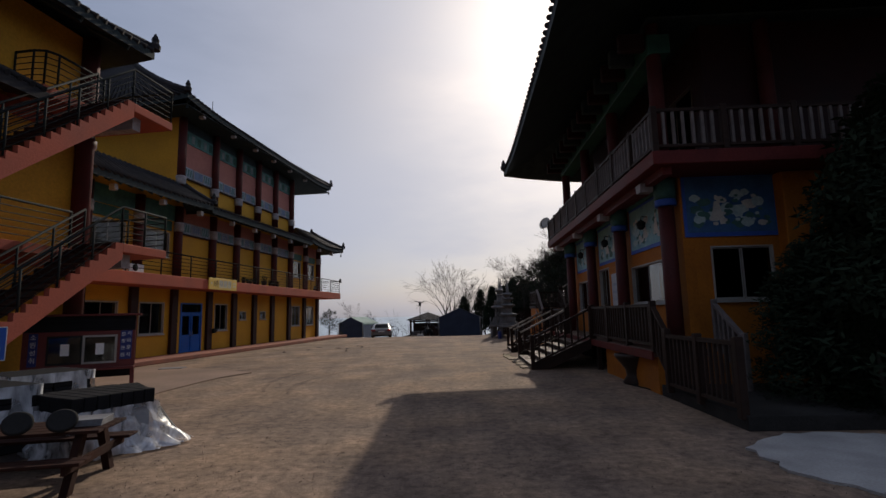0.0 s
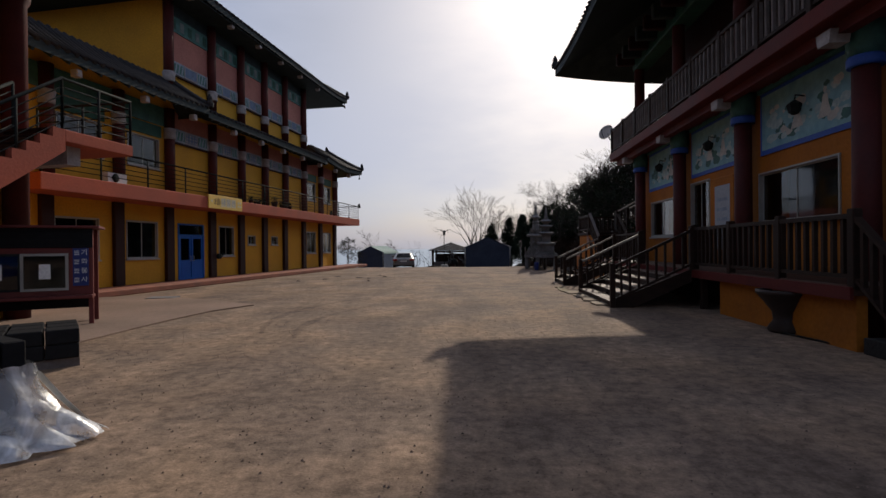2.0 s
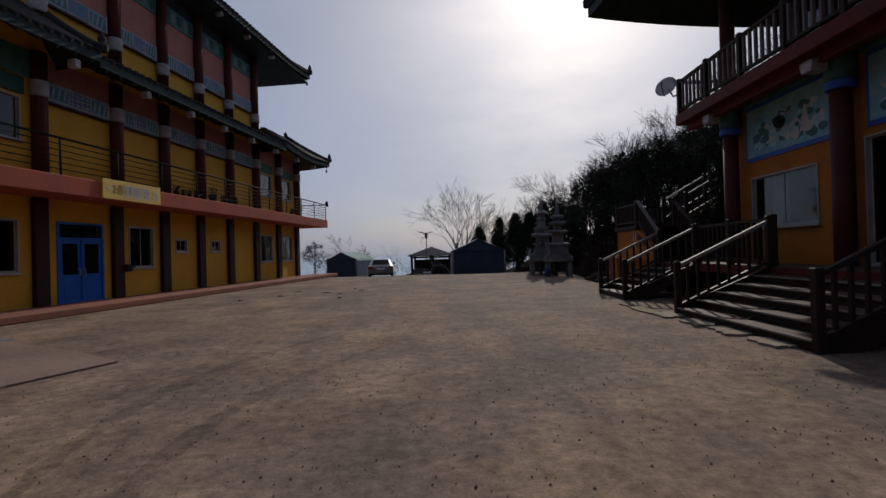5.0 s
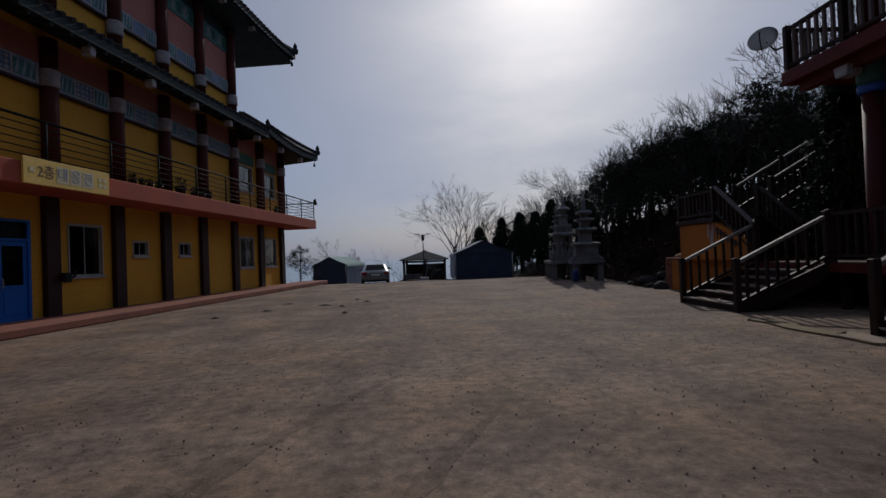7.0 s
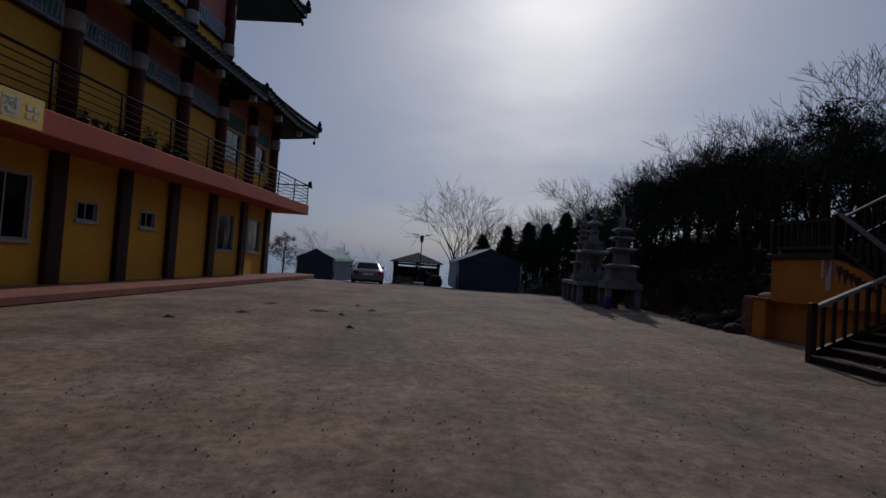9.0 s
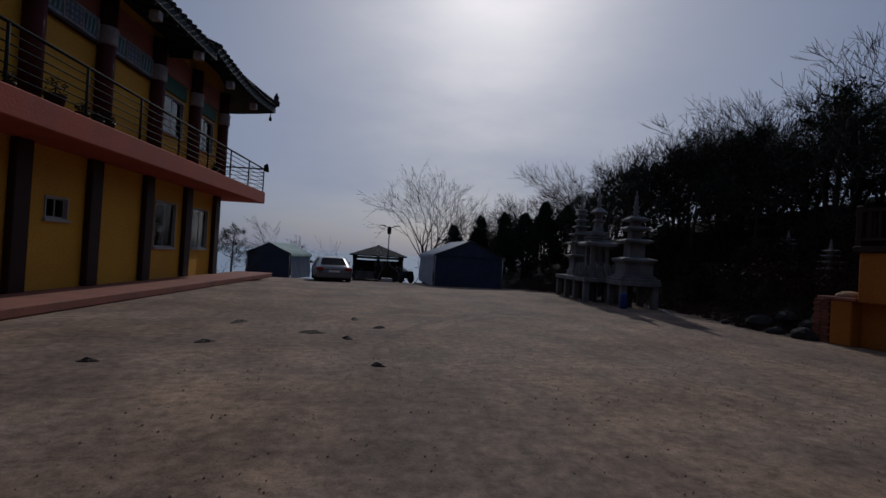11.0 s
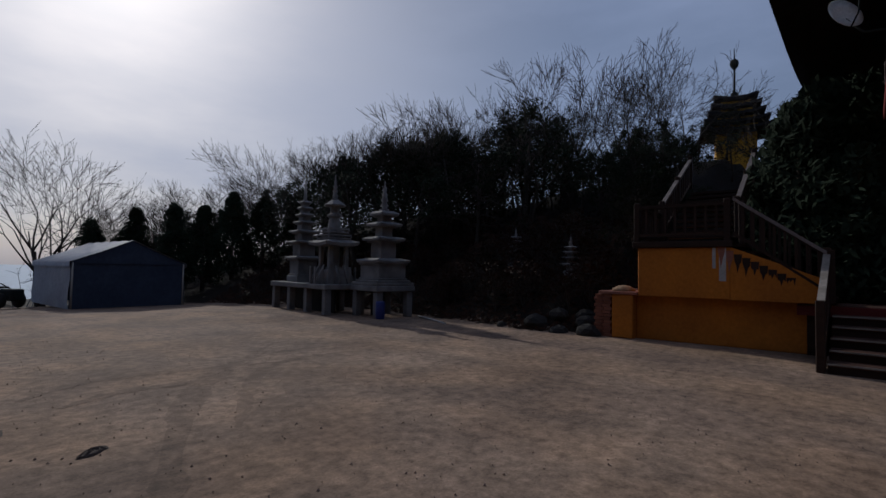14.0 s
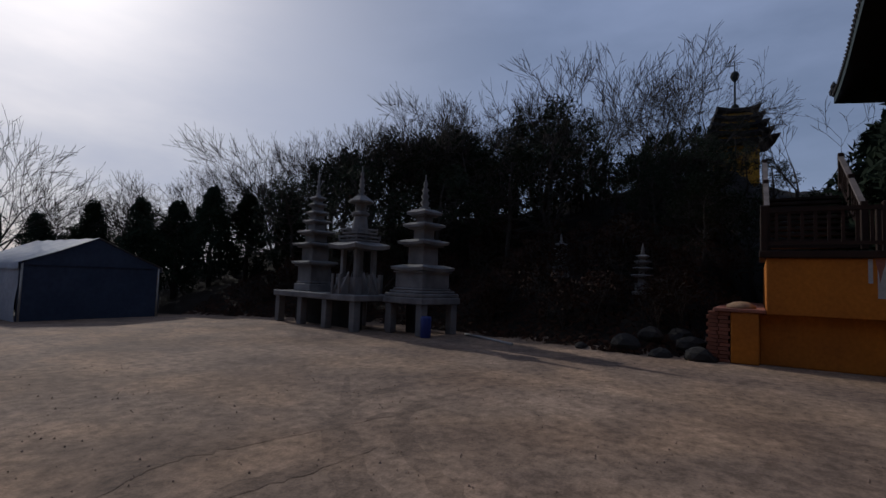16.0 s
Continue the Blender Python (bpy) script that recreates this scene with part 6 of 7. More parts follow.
wrapped_stack(pose(-6.7, 9.3, 0, 0, 0, 40), 2, 3, 3, 0.19, "low stack of black cartons beside the notice cabinet", film=False)


def draped_pallet(m):
    t = thing("crate_pallet", m, "black crates over a pallet draped in crumpled clear film", "pallet")
    for k in range(3):
        part("pallet_board", obox(0.0, 1.1, 0.08 + 0.4 * k, 0.22 + 0.4 * k, 0.0, 0.12), GREYWOOD, t)
    part("carton_block", obox(0.04, 1.06, 0.04, 1.06, 0.121, 0.56, 0.02), CARTON, t, "pale cartons")
    c = None
    for i in range(7):
        for j in range(2):
            p = pose(0.0 + 1.1 * i / 7, 0.55 * j, 0.575)
            if c is None:
                c = part("crate", obox(0.004, 1.1 / 7 - 0.006, 0.006, 0.54, 0, 0.24, 0.01), BLACKBOX, t, at=p)
            else:
                again(c, p)
    bm, n, rows_ = bmesh.new(), 96, 11
    g = []
    for q in range(rows_):
        row = []
        for i in range(n):
            f = i / n * 4
            s, u = int(f), f - int(f)
            cs = ((-0.02, -0.02), (1.12, -0.02), (1.12, 1.12), (-0.02, 1.12))
            x = cs[s][0] + (cs[(s + 1) % 4][0] - cs[s][0]) * u
            y = cs[s][1] + (cs[(s + 1) % 4][1] - cs[s][1]) * u
            k = q / (rows_ - 1)
            flare = 0.03 + k * k * (0.1 + 0.36 * max(0.0, math.cos(2 * math.pi * (i / n - 0.25))) ** 4)
            fold = (0.04 + 0.09 * k) * noise.noise((i * 0.62, q * 0.45, 2.0)) + 0.03 * noise.noise((i * 1.7, q * 1.1, 6.0))
            dx, dy = x - 0.55, y - 0.55
            l = math.hypot(dx, dy)
            row.append(bm.verts.new((x + dx / l * (flare + fold), y + dy / l * (flare + fold), 0.6 * (1 - k) + 0.015 + 0.02 * (1 + noise.noise((i * 0.8, 4, q))))))
        g.append(row)
    for a, b in zip(g, g[1:]):
        for i in range(n):
            bm.faces.new((a[i], a[(i + 1) % n], b[(i + 1) % n], b[i])).smooth = True
    part("film_skirt", bm, FILM, t, "crumpled clear film hanging to the ground")
    bm = bmesh.new()
    pts = [(1.2, 0.15, 0.5), (1.35, 0.1, 0.25), (1.48, 0.0, 0.05), (1.5, -0.25, 0.02)]
    rows2 = []
    for i, p in enumerate(pts):
        rows2.append([bm.verts.new((p[0] + 0.05 * noise.noise((i, k, 0)), p[1] + (k - 2) * 0.06, p[2] + 0.04 * (1 + noise.noise((i * 2, k * 1.3, 5))))) for k in range(5)])
    for a, b in zip(rows2, rows2[1:]):
        for k in range(4):
            bm.faces.new((a[k], a[k + 1], b[k + 1], b[k])).smooth = True
    part("loose_film_tail", bm, WHITE, t, "white loose end of film on the ground")
    return t


draped_pallet(pose(-4.78, 6.5, 0, 0, 0, 62))


def picnic_table(m):
    t = thing("picnic_table", m, "red-brown timber picnic table with attached benches", "picnic table")
    for k in range(5):
        part("top_board", obox(-1.0, 1.0, -0.37 + 0.15 * k, -0.23 + 0.15 * k, 0.69, 0.73, 0.006), BENCHWOOD, t)
    for s in (-1, 1):
        for k in range(2):
            y = s * 0.62 + 0.14 * k - 0.07
            part("bench_board", obox(-1.0, 1.0, y - 0.065, y + 0.065, 0.41, 0.45, 0.006), BENCHWOOD, t)
    for x in (-0.72, 0.78):
        for s in (-1, 1):
            bm = bmesh.new()
            extrude_poly(bm, [(s * 0.18, 0.685), (s * 0.29, 0.685), (s * 0.56, 0.0), (s * 0.44, 0.0)], "x", x - 0.04, x + 0.04)
            part("leg", bm, BENCHWOOD, t)
        part("cross_beam", obox(x + 0.041, x + 0.08, -0.72, 0.72, 0.3, 0.405), BENCHWOOD, t)
    return t


PT = pose(-4.85, 5.75, 0, 0, 0, 12) @ Matrix.Diagonal((1, 1, 0.85, 1))
picnic_table(PT)
for k in range(5):
    solid("plastic_sheet", obox(-0.22, 0.22, -0.17, 0.17, 0, 0.016, 0.004), CARTON, PT @ pose(0.7, 0.05, 0.732 + 0.0175 * k, 0, 0, k), "thin pale sheet stacked on the picnic table", "sheet", "sheets on the table")
for k, x in enumerate((-0.55, -0.16, 0.22, 0.62)):
    bm = bmesh.new()
    lathe(bm, [(0.12, 0), (0.14, 0.012), (0.145, 0.03), (0.14, 0.055), (0.12, 0.065)], 22)
    solid("round_stool_pad", bm, RUBBER, PT @ pose(x, -0.34 + 0.03 * (k % 2), 0.85, 62, 0, 8 * (k - 1)), "black round seat pad leaning on the table edge", "pad", "round pads")

# pots, outdoor units, plants on the balcony
def leaf_tuft(bm, centre, r, n, rnd, size=0.06):
    for _ in range(n):
        d = Vector((rnd.gauss(0, 1), rnd.gauss(0, 1), rnd.gauss(0, 1))).normalized() * r * rnd.random() ** 0.4
        c = Vector(centre) + d
        a = Vector((rnd.gauss(0, 1), rnd.gauss(0, 1), rnd.gauss(0, 1))).normalized()
        b = a.orthogonal().normalized()
        s = size * rnd.uniform(0.6, 1.4)
        v = [bm.verts.new(c + a * s * 1.6), bm.verts.new(c + b * s * 0.5), bm.verts.new(c - a * s * 1.6), bm.verts.new(c - b * s * 0.5)]
        bm.faces.new(v)


def potted_plant(m, r, h, seed, label):
    t = thing("potted_plant", m, label, "plant", "pots on the balcony")
    bm = bmesh.new()
    lathe(bm, [(r * 0.65, 0), (r * 0.9, h * 0.9), (r, h * 0.92), (r, h), (r * 0.85, h), (r * 0.8, h * 0.85)], 14)
    part("pot", bm, CLAYPOT, t, "dark clay pot")
    bm = bmesh.new()
    rnd = random.Random(seed)
    leaf_tuft(bm, (0, 0, h + r * 0.7), r * 1.05, 120, rnd, 0.03)
    tube(bm, [(0, 0, h * 0.8), (0.01, 0, h + r)], 0.015, 5)
    part("foliage", bm, PINELEAF, t)


for k, (u, r, h) in enumerate(((4.6, 0.13, 0.2), (5.0, 0.1, 0.16), (5.35, 0.11, 0.16), (5.8, 0.12, 0.18), (6.9, 0.2, 0.32), (7.7, 0.14, 0.2), (8.2, 0.13, 0.18), (8.6, 0.14, 0.22), (14.6, 0.12, 0.2))):
    potted_plant(pose(-13, 24, 0, 0, 0, 81.5) @ pose(u, -0.85, 3.75), r, h, k, "small potted shrub on the red balcony")


def outdoor_unit(m):
    t = thing("air_conditioner", m, "white outdoor air conditioner unit on the balcony", "air conditioner", "outdoor units")
    part("casing", obox(-0.4, 0.4, -0.15, 0.15, 0.06, 0.42, 0.015), WHITE, t)
    bm = bmesh.new()
    lathe(bm, [(0.14, 0), (0.15, 0.01), (0.04, 0.02)], 20)
    part("fan_grille", bm, BLACKSTEEL, t, at=pose(-0.1, -0.153, 0.24, 90, 0, 0))
    for x in (-0.3, 0.3):
        part("foot", obox(x - 0.04, x + 0.04, -0.16, 0.16, 0, 0.059), BLACKSTEEL, t)


for u in (-3.4,):
    outdoor_unit(pose(-13, 24, 0, 0, 0, 81.5) @ pose(u, -0.6, 3.75))
# thick planter by the deck
bm = bmesh.new()
lathe(bm, [(0.26, 0), (0.3, 0.05), (0.2, 0.2), (0.22, 0.35), (0.42, 0.62), (0.46, 0.66), (0.46, 0.72), (0.38, 0.72), (0.34, 0.6)], 20)
solid("stone_planter", bm, CLAYPOT, pose(4.6, 12.35, 0), "dark urn-shaped stone planter in front of the deck", "planter")
# ground patches
def patch(name, pts, z, material, label, category, seed=1):
    bm = bmesh.new()
    rnd = random.Random(seed)
    n = len(pts)
    ring = []
    for i in range(n):
        a, b = Vector(pts[i]), Vector(pts[(i + 1) % n])
        for k in range(5):
            p = a.lerp(b, k / 5)
            ring.append((p.x + rnd.uniform(-0.07, 0.07), p.y + rnd.uniform(-0.07, 0.07)))
    extrude_poly(bm, ring, "z", -0.03, z)
    return solid(name, bm, material, Matrix(), label, category, kind="structure")


patch("concrete_patch", [(3.8, 6.6), (4.7, 7.25), (5.9, 7.1), (6.4, 6.0), (5.2, 4.6), (4.1, 4.9), (3.7, 5.6)], 0.03, CONCRETE, "ragged pale concrete patch in the dirt", "pavement", 4)
FLAG = mat("tan_flagstone", (0.34, 0.27, 0.2), (0.2, 0.155, 0.115), 0.9, scale=9, fine=60, bump=0.4, spec=0.15)
for y_, n_ in ((16.15, 5), (17.15, 8), (18.1, 9), (19.2, 10)):
    patch("step_stone", [(2.42, y_), (2.82, y_ + 0.05), (2.85, y_ + 0.8), (2.48, y_ + 0.72)], 0.035, FLAG, "tan flat stone before the deck steps", "pavement", n_)
patch("step_stone", [(2.35, 19.2), (2.7, 19.2), (2.7, 21.7), (2.45, 21.7)], 0.03, DRYGRASS, "strip of dry yellow grass along the steps", "pavement", 6)
bm = bmesh.new()
extrude_poly(bm, [(-7.1, 10.0), (-7.1, 13.0), (-7.05, 14.2), (-6.9, 15.5), (-6.4, 16.7), (-7.6, 17.6), (-10.9, 19.5), (-12.4, 19.0), (-13.5, 15.0), (-12.0, 10.0)], "z", -0.05, 0.028)
solid("concrete_apron", bm, APRON, Matrix(), "dusty concrete apron before the long building", "pavement", kind="structure")
lid = bmesh.new()
box(lid, -0.4, 0.4, -0.3, 0.3, 0.0, 0.045)
solid("drain_cover", lid, CARTON, pose(-10.1, 18.7, 0, 0, 0, 12), "flat drain cover in the apron", "drain cover", kind="structure")
rnd = random.Random(21)
for k, (x, y, r) in enumerate(((-6.17, 28.2, 0.32), (-7.6, 27.2, 0.22), (-7.5, 29.2, 0.3), (-5.4, 30.0, 0.25), (-5.6, 27.7, 0.2), (-5.27, 25.8, 0.14), (-8.5, 25.9, 0.16), (-5.0, 28.9, 0.18))):
    bm = bmesh.new()
    n = 18
    rings = []
    for q, (f, z) in enumerate(((1.0, -0.01), (0.7, 0.02), (0.35, 0.04), (0.05, 0.045))):
        rings.append([bm.verts.new((r * f * 1.1 * math.cos(6.2832 * i / n) * (1 + 0.35 * noise.noise((i * 0.7, k * 3, q * 0.4))), r * f * 0.5 * math.sin(6.2832 * i / n) * (1 + 0.35 * noise.noise((i * 0.9, k * 5, q * 0.4))), z * (1 + 0.8 * noise.noise((i * 1.1, k, q))))) for i in range(n)])
    for a_, b_ in zip(rings, rings[1:]):
        for i in range(n):
            bm.faces.new((a_[i], a_[(i + 1) % n], b_[(i + 1) % n], b_[i]))
    bm.faces.new(rings[-1])
    solid("dirt_clod", bm, DAMP, pose(x + 0.17, y + 0.2, 0.0, 0, 0, 30 * k) @ Matrix.Scale(0.75, 4), "low crumbled clod of dark damp dirt", "dirt", "clods in the yard")
# wheel ruts
def rut(pts, width, seed, z):
    bm, left, right = bmesh.new(), [], []
    n = 8 * (len(pts) - 1)
    for i in range(n + 1):
        f = i / 8
        k = min(int(f), len(pts) - 2)
        p0, p1, p2, p3 = (Vector((*pts[min(max(k + o, 0), len(pts) - 1)], 0)) for o in (-1, 0, 1, 2))
        u = f - k
        p = 0.5 * ((2 * p1) + (p2 - p0) * u + (2 * p0 - 5 * p1 + 4 * p2 - p3) * u * u + (3 * p1 - p0 - 3 * p2 + p3) * u ** 3)
        d = (p2 - p1).normalized()
        s_ = Vector((-d.y, d.x, 0))
        w = width * (0.2 + 0.8 * math.sin(math.pi * (i + 0.5) / (n + 1))) * (1 + 1.1 * noise.noise((i * 0.9, seed, 0)))
        left.append(bm.verts.new(p + s_ * w / 2 + Vector((0, 0, z))))
        right.append(bm.verts.new(p - s_ * w / 2 + Vector((0, 0, z))))
    for i in range(n):
        bm.faces.new((left[i], left[i + 1], right[i + 1], right[i])).smooth = True
    solid("wheel_rut", bm, RUT, Matrix(), "darker damp wheel rut pressed into the sand", "rut", kind="structure")


RUTS = (((-4.37, 29.08), (-4.07, 29.66), (-3.52, 30.38), (-2.77, 31.23), (-1.85, 31.73), (-0.55, 31.74), (1.31, 31.27)),
        ((-3.99, 28.64), (-3.63, 29.16), (-3.16, 29.86), (-2.54, 30.62), (-1.63, 31.1), (-0.4, 30.95)),
        ((-5.34, 26.47), (-4.64, 28.42), (-3.24, 30.55), (-0.96, 32.76)))
RUTS += (((-3.68, 18.86), (-4.61, 16.91), (-5.06, 15.07), (-4.97, 13.39), (-4.61, 12.16)),
         ((-2.77, 17.46), (-3.55, 15.92), (-4.08, 14.23), (-4.10, 12.67), (-3.87, 11.70)),
         ((-5.03, 31.04), (-4.28, 31.54), (-3.65, 31.51), (-2.65, 31.23), (-1.41, 30.87)),
         ((-4.82, 30.45), (-4.21, 30.74), (-3.70, 30.67), (-2.94, 30.57)))
for k, pts in enumerate(RUTS):
    rut([(x + 0.17, y + 0.2) for x, y in pts], 0.2, k * 3.0, 0.0012 + 0.0003 * k)
# loose gravel
bm = bmesh.new()
for k in range(4200):
    x, y = rnd.uniform(-7, 4.2), 34 * rnd.random() ** 1.35 + 0.2
    s = rnd.uniform(0.003, 0.008) * (1 if rnd.random() < 0.97 else 1.7)
    v = [bm.verts.new((x + s * math.cos(a + k), y + s * math.sin(a + k) * 0.8, 0.004)) for a in (0, 1.6, 3.1, 4.7)] + [bm.verts.new((x + s * 0.2, y, s * 0.8 + 0.008))]
    for i in range(4):
        bm.faces.new((v[i], v[(i + 1) % 4], v[4]))
solid("gravel", bm, DAMP, Matrix(), "scattered dark pebbles on the sandy yard", "gravel", kind="stuff")
bm = bmesh.new()
for k in range(5500):
    x, y = rnd.uniform(-7.5, 4.2), 36 * rnd.random() ** 1.3 + 0.2
    s = rnd.uniform(0.005, 0.014)
    v = [bm.verts.new((x + s * math.cos(a + k), y + s * math.sin(a + k) * 0.8, 0.003)) for a in (0, 1.6, 3.1, 4.7)] + [bm.verts.new((x + s * 0.2, y, s * 0.7 + 0.006))]
    for i in range(4):
        bm.faces.new((v[i], v[(i + 1) % 4], v[4]))
solid("gravel", bm, APRON, Matrix(), "scattered pale grit on the sandy yard", "gravel", kind="stuff")
hs = bmesh.new()
tube(hs, [(4.4, 12.2, 0.02), (4.5, 11.6, 0.02), (4.6, 10.8, 0.02), (4.75, 10.0, 0.02), (5.3, 9.4, 0.02)], 0.018, 6)
solid("garden_hose", hs, RUBBER, Matrix(), "dark hose lying along the fence foot", "hose")


# ---- vegetation ----
def branch(bm, p, d, length, r, depth, rnd, tips, bend=0.25, spread=0.6, sides=5, up=0.12, fork=3, twigs=None):
    """A limb that bends, tapers and forks; the ends are kept in tips."""
    pts, rad = [p], [r]
    n = 3
    for i in range(n):
        d = (d + Vector((rnd.gauss(0, bend), rnd.gauss(0, bend), rnd.gauss(0, bend) + up))).normalized()
        p = p + d * length / n
        pts.append(p)
        rad.append(r * (1 - 0.55 * (i + 1) / n))
    tube(bm if twigs is None or depth > 3 else twigs, pts, [max(q, 0.007) for q in rad], max(3, sides), cap=False)
    if depth == 0:
        tips.append(p)
        return
    for k in range(fork if rnd.random() < 0.7 else fork - 1):
        side_ = d.orthogonal().normalized()
        side_.rotate(Matrix.Rotation(rnd.uniform(0, 6.28), 3, d))
        nd = (d + side_ * rnd.uniform(0.5, 1.2) * spread).normalized()
        start = pts[rnd.choice((2, 3, 3))]
        branch(bm, start, nd, length * rnd.uniform(0.6, 0.85), rad[-1] * 0.85, depth - 1, rnd, tips, bend, spread, sides - 1, up, fork, twigs)


def leaf_cloud(bm, tips, rnd, per, r, size):
    for t in tips:
        leaf_tuft(bm, t, r, per, rnd, size)


def bare_mesh(seed, h, depth=5, spread=0.66, stems=3, fan=0.34, up=0.035):
    """Several stems that fan upward and fork into fine straight twigs."""
    rnd, bm, tw_, tips = random.Random(seed), bmesh.new(), bmesh.new(), []
    for s in range(stems):
        a = 6.28 * s / stems + rnd.uniform(-0.5, 0.5)
        f = fan * rnd.uniform(0.4, 1.2)
        branch(bm, Vector((0.06 * math.cos(a), 0.06 * math.sin(a), -0.15)), Vector((f * math.cos(a), f * math.sin(a), 1)).normalized(), h * 0.3, h * 0.014, depth, rnd, tips, 0.075, spread, 6, up, 3, tw_)
    top = max(v.co.z for v in tw_.verts)
    for b in (bm, tw_):
        bmesh.ops.scale(b, vec=(h / top,) * 3, verts=b.verts[:])
    return mesh_of("trunk", bm, BARK), mesh_of("crown", tw_, BARK)


def pine_meshes(seed, h):
    """A trunk bare below, limbs and needle tufts above."""
    rnd, bm, tips = random.Random(seed), bmesh.new(), []
    lean = Vector((rnd.uniform(-0.15, 0.15), rnd.uniform(-0.15, 0.15), 1)).normalized()
    pts = [lean * h * k / 5 + Vector((rnd.gauss(0, 0.05), rnd.gauss(0, 0.05), -0.2 if k == 0 else 0)) for k in range(6)]
    tube(bm, pts, [0.09, 0.08, 0.07, 0.055, 0.035, 0.015], 6)
    for k in range(30):
        f = rnd.uniform(0.33, 1.0)
        p = lean * h * f
        a = rnd.uniform(0, 6.28)
        branch(bm, p, Vector((math.cos(a), math.sin(a), rnd.uniform(-0.05, 0.5))).normalized(), h * 0.3 * (1.3 - f), 0.022, 2, rnd, tips, 0.25, 0.8, 4, 0.06, 3)
    lb = bmesh.new()
    leaf_cloud(lb, tips, rnd, 11, 0.21 * h / 3.5, 0.042)
    return mesh_of("trunk", bm, BARK), mesh_of("crown", lb, PINELEAF)


def cone_meshes(seed, h, w, size=0.05, per=70, base=0.04):
    rnd, bm = random.Random(seed), bmesh.new()
    tube(bm, [(0, 0, -0.2), (0, 0, h * 0.9)], [0.08, 0.02], 6)
    lb = bmesh.new()
    for k in range(110):
        f = rnd.random() ** 0.8
        r = w * (1 - f ** 2.2) ** 0.8 * rnd.uniform(0.75, 1.1) * (1 if f > 0.12 else 0.8)
        a = rnd.uniform(0, 6.28)
        leaf_tuft(lb, (r * math.cos(a) * 0.8, r * math.sin(a) * 0.8, base * h + f * h * (0.98 - base)), 0.2 + 0.12 * (1 - f), per, rnd, size)
    return mesh_of("trunk", bm, BARK), mesh_of("crown", lb, CYPRESS)


def tree(name, meshes, m, label, group):
    t = thing(name, m, label, "tree", group)
    for me in meshes:
        o = new(me.name.split(".")[0] if me.name.split(".")[0] != "bare_branches" else "crown", me)
        o.parent = t
        if name == "bare_tree" and o.name.startswith("crown"):
            tagged(o, kind="stuff")
    return t


PINES = [pine_meshes(40 + k, 3.6) for k in range(5)]
BARES = [bare_mesh(60 + k, 6.8, 5) for k in range(5)]
NEARCONES = [cone_meshes(84 + k, 3.0, 0.85, 0.03, 95) for k in range(2)]
CONES = [cone_meshes(80 + k, 3.0, 0.85) for k in range(3)]
SHORECONES = [cone_meshes(87 + k, 3.0, 0.7, 0.04, 75, 0.1) for k in range(3)]
BROWNS = []
for k in range(2):
    rnd, bm, tips = random.Random(90 + k), bmesh.new(), []
    for s in range(4):
        branch(bm, Vector((0, 0, -0.1)), Vector((rnd.gauss(0, 0.4), rnd.gauss(0, 0.4), 1)).normalized(), 0.5, 0.02, 3, rnd, tips, 0.2, 0.8, 4, 0.05)
    lb = bmesh.new()
    leaf_cloud(lb, tips, rnd, 5, 0.16, 0.035)
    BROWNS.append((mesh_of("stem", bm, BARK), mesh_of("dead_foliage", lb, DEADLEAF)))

rnd = random.Random(5)
y, k = 30.0, 0
while y < 62:
    crest_x = lerp_table(y, FOOT) + lerp_table(y, CREST) / 0.42 * 0.72
    for row in range(1 if y < 35.5 else 3 if y < 45 else 1):
        x = crest_x + row * 2.0 + rnd.uniform(-0.7, 0.7)
        yy = y + rnd.uniform(-0.5, 0.5)
        s = rnd.uniform(0.8, 1.25) * (0.5 if y < 35.5 else 1.0 if y < 50 else 0.85)
        tree("pine_tree", PINES[k % 5], at_ground(x, yy) @ pose(0, 0, 0, 0, 0, rnd.uniform(0, 360)) @ Matrix.Scale(s, 4), "dark evergreen with a bare lower trunk on the bank", "evergreens on the ridge")
        k += 1
    if rnd.random() < 0.95:
        s = rnd.uniform(0.85, 1.15) * (0.8 if y < 36 else 0.86)
        tree("bare_tree", BARES[k % 5], at_ground(crest_x + rnd.uniform(0.5, 4.0), y) @ pose(0, 0, 0, 0, 0, rnd.uniform(0, 360)) @ Matrix.Scale(s, 4), "leafless grey-brown tree behind the ridge", "bare trees")
    y += rnd.uniform(0.9, 1.3)
for x, y, s in ((14.0, 31.5, 1.0), (15, 34.0, 1.2), (12.5, 35.0, 1.0), (17.5, 31.0, 0.85), (21, 26.5, 1.1), (11.5, 36.8, 1.05), (10.8, 38.5, 1.05), (9.8, 40.5, 0.95), (9.4, 42.6, 0.9), (8.6, 44.6, 0.85), (12.6, 38.0, 1.1), (6.6, 50.6, 0.8), (7.9, 48.2, 0.85), (5.4, 52.4, 0.75), (8.8, 46.4, 0.85)):
    tree("bare_tree", BARES[int(x) % 5], at_ground(x, y) @ pose(0, 0, 0, 0, 0, 77 * x) @ Matrix.Scale(s, 4), "leafless grey-brown tree behind the ridge", "bare trees")
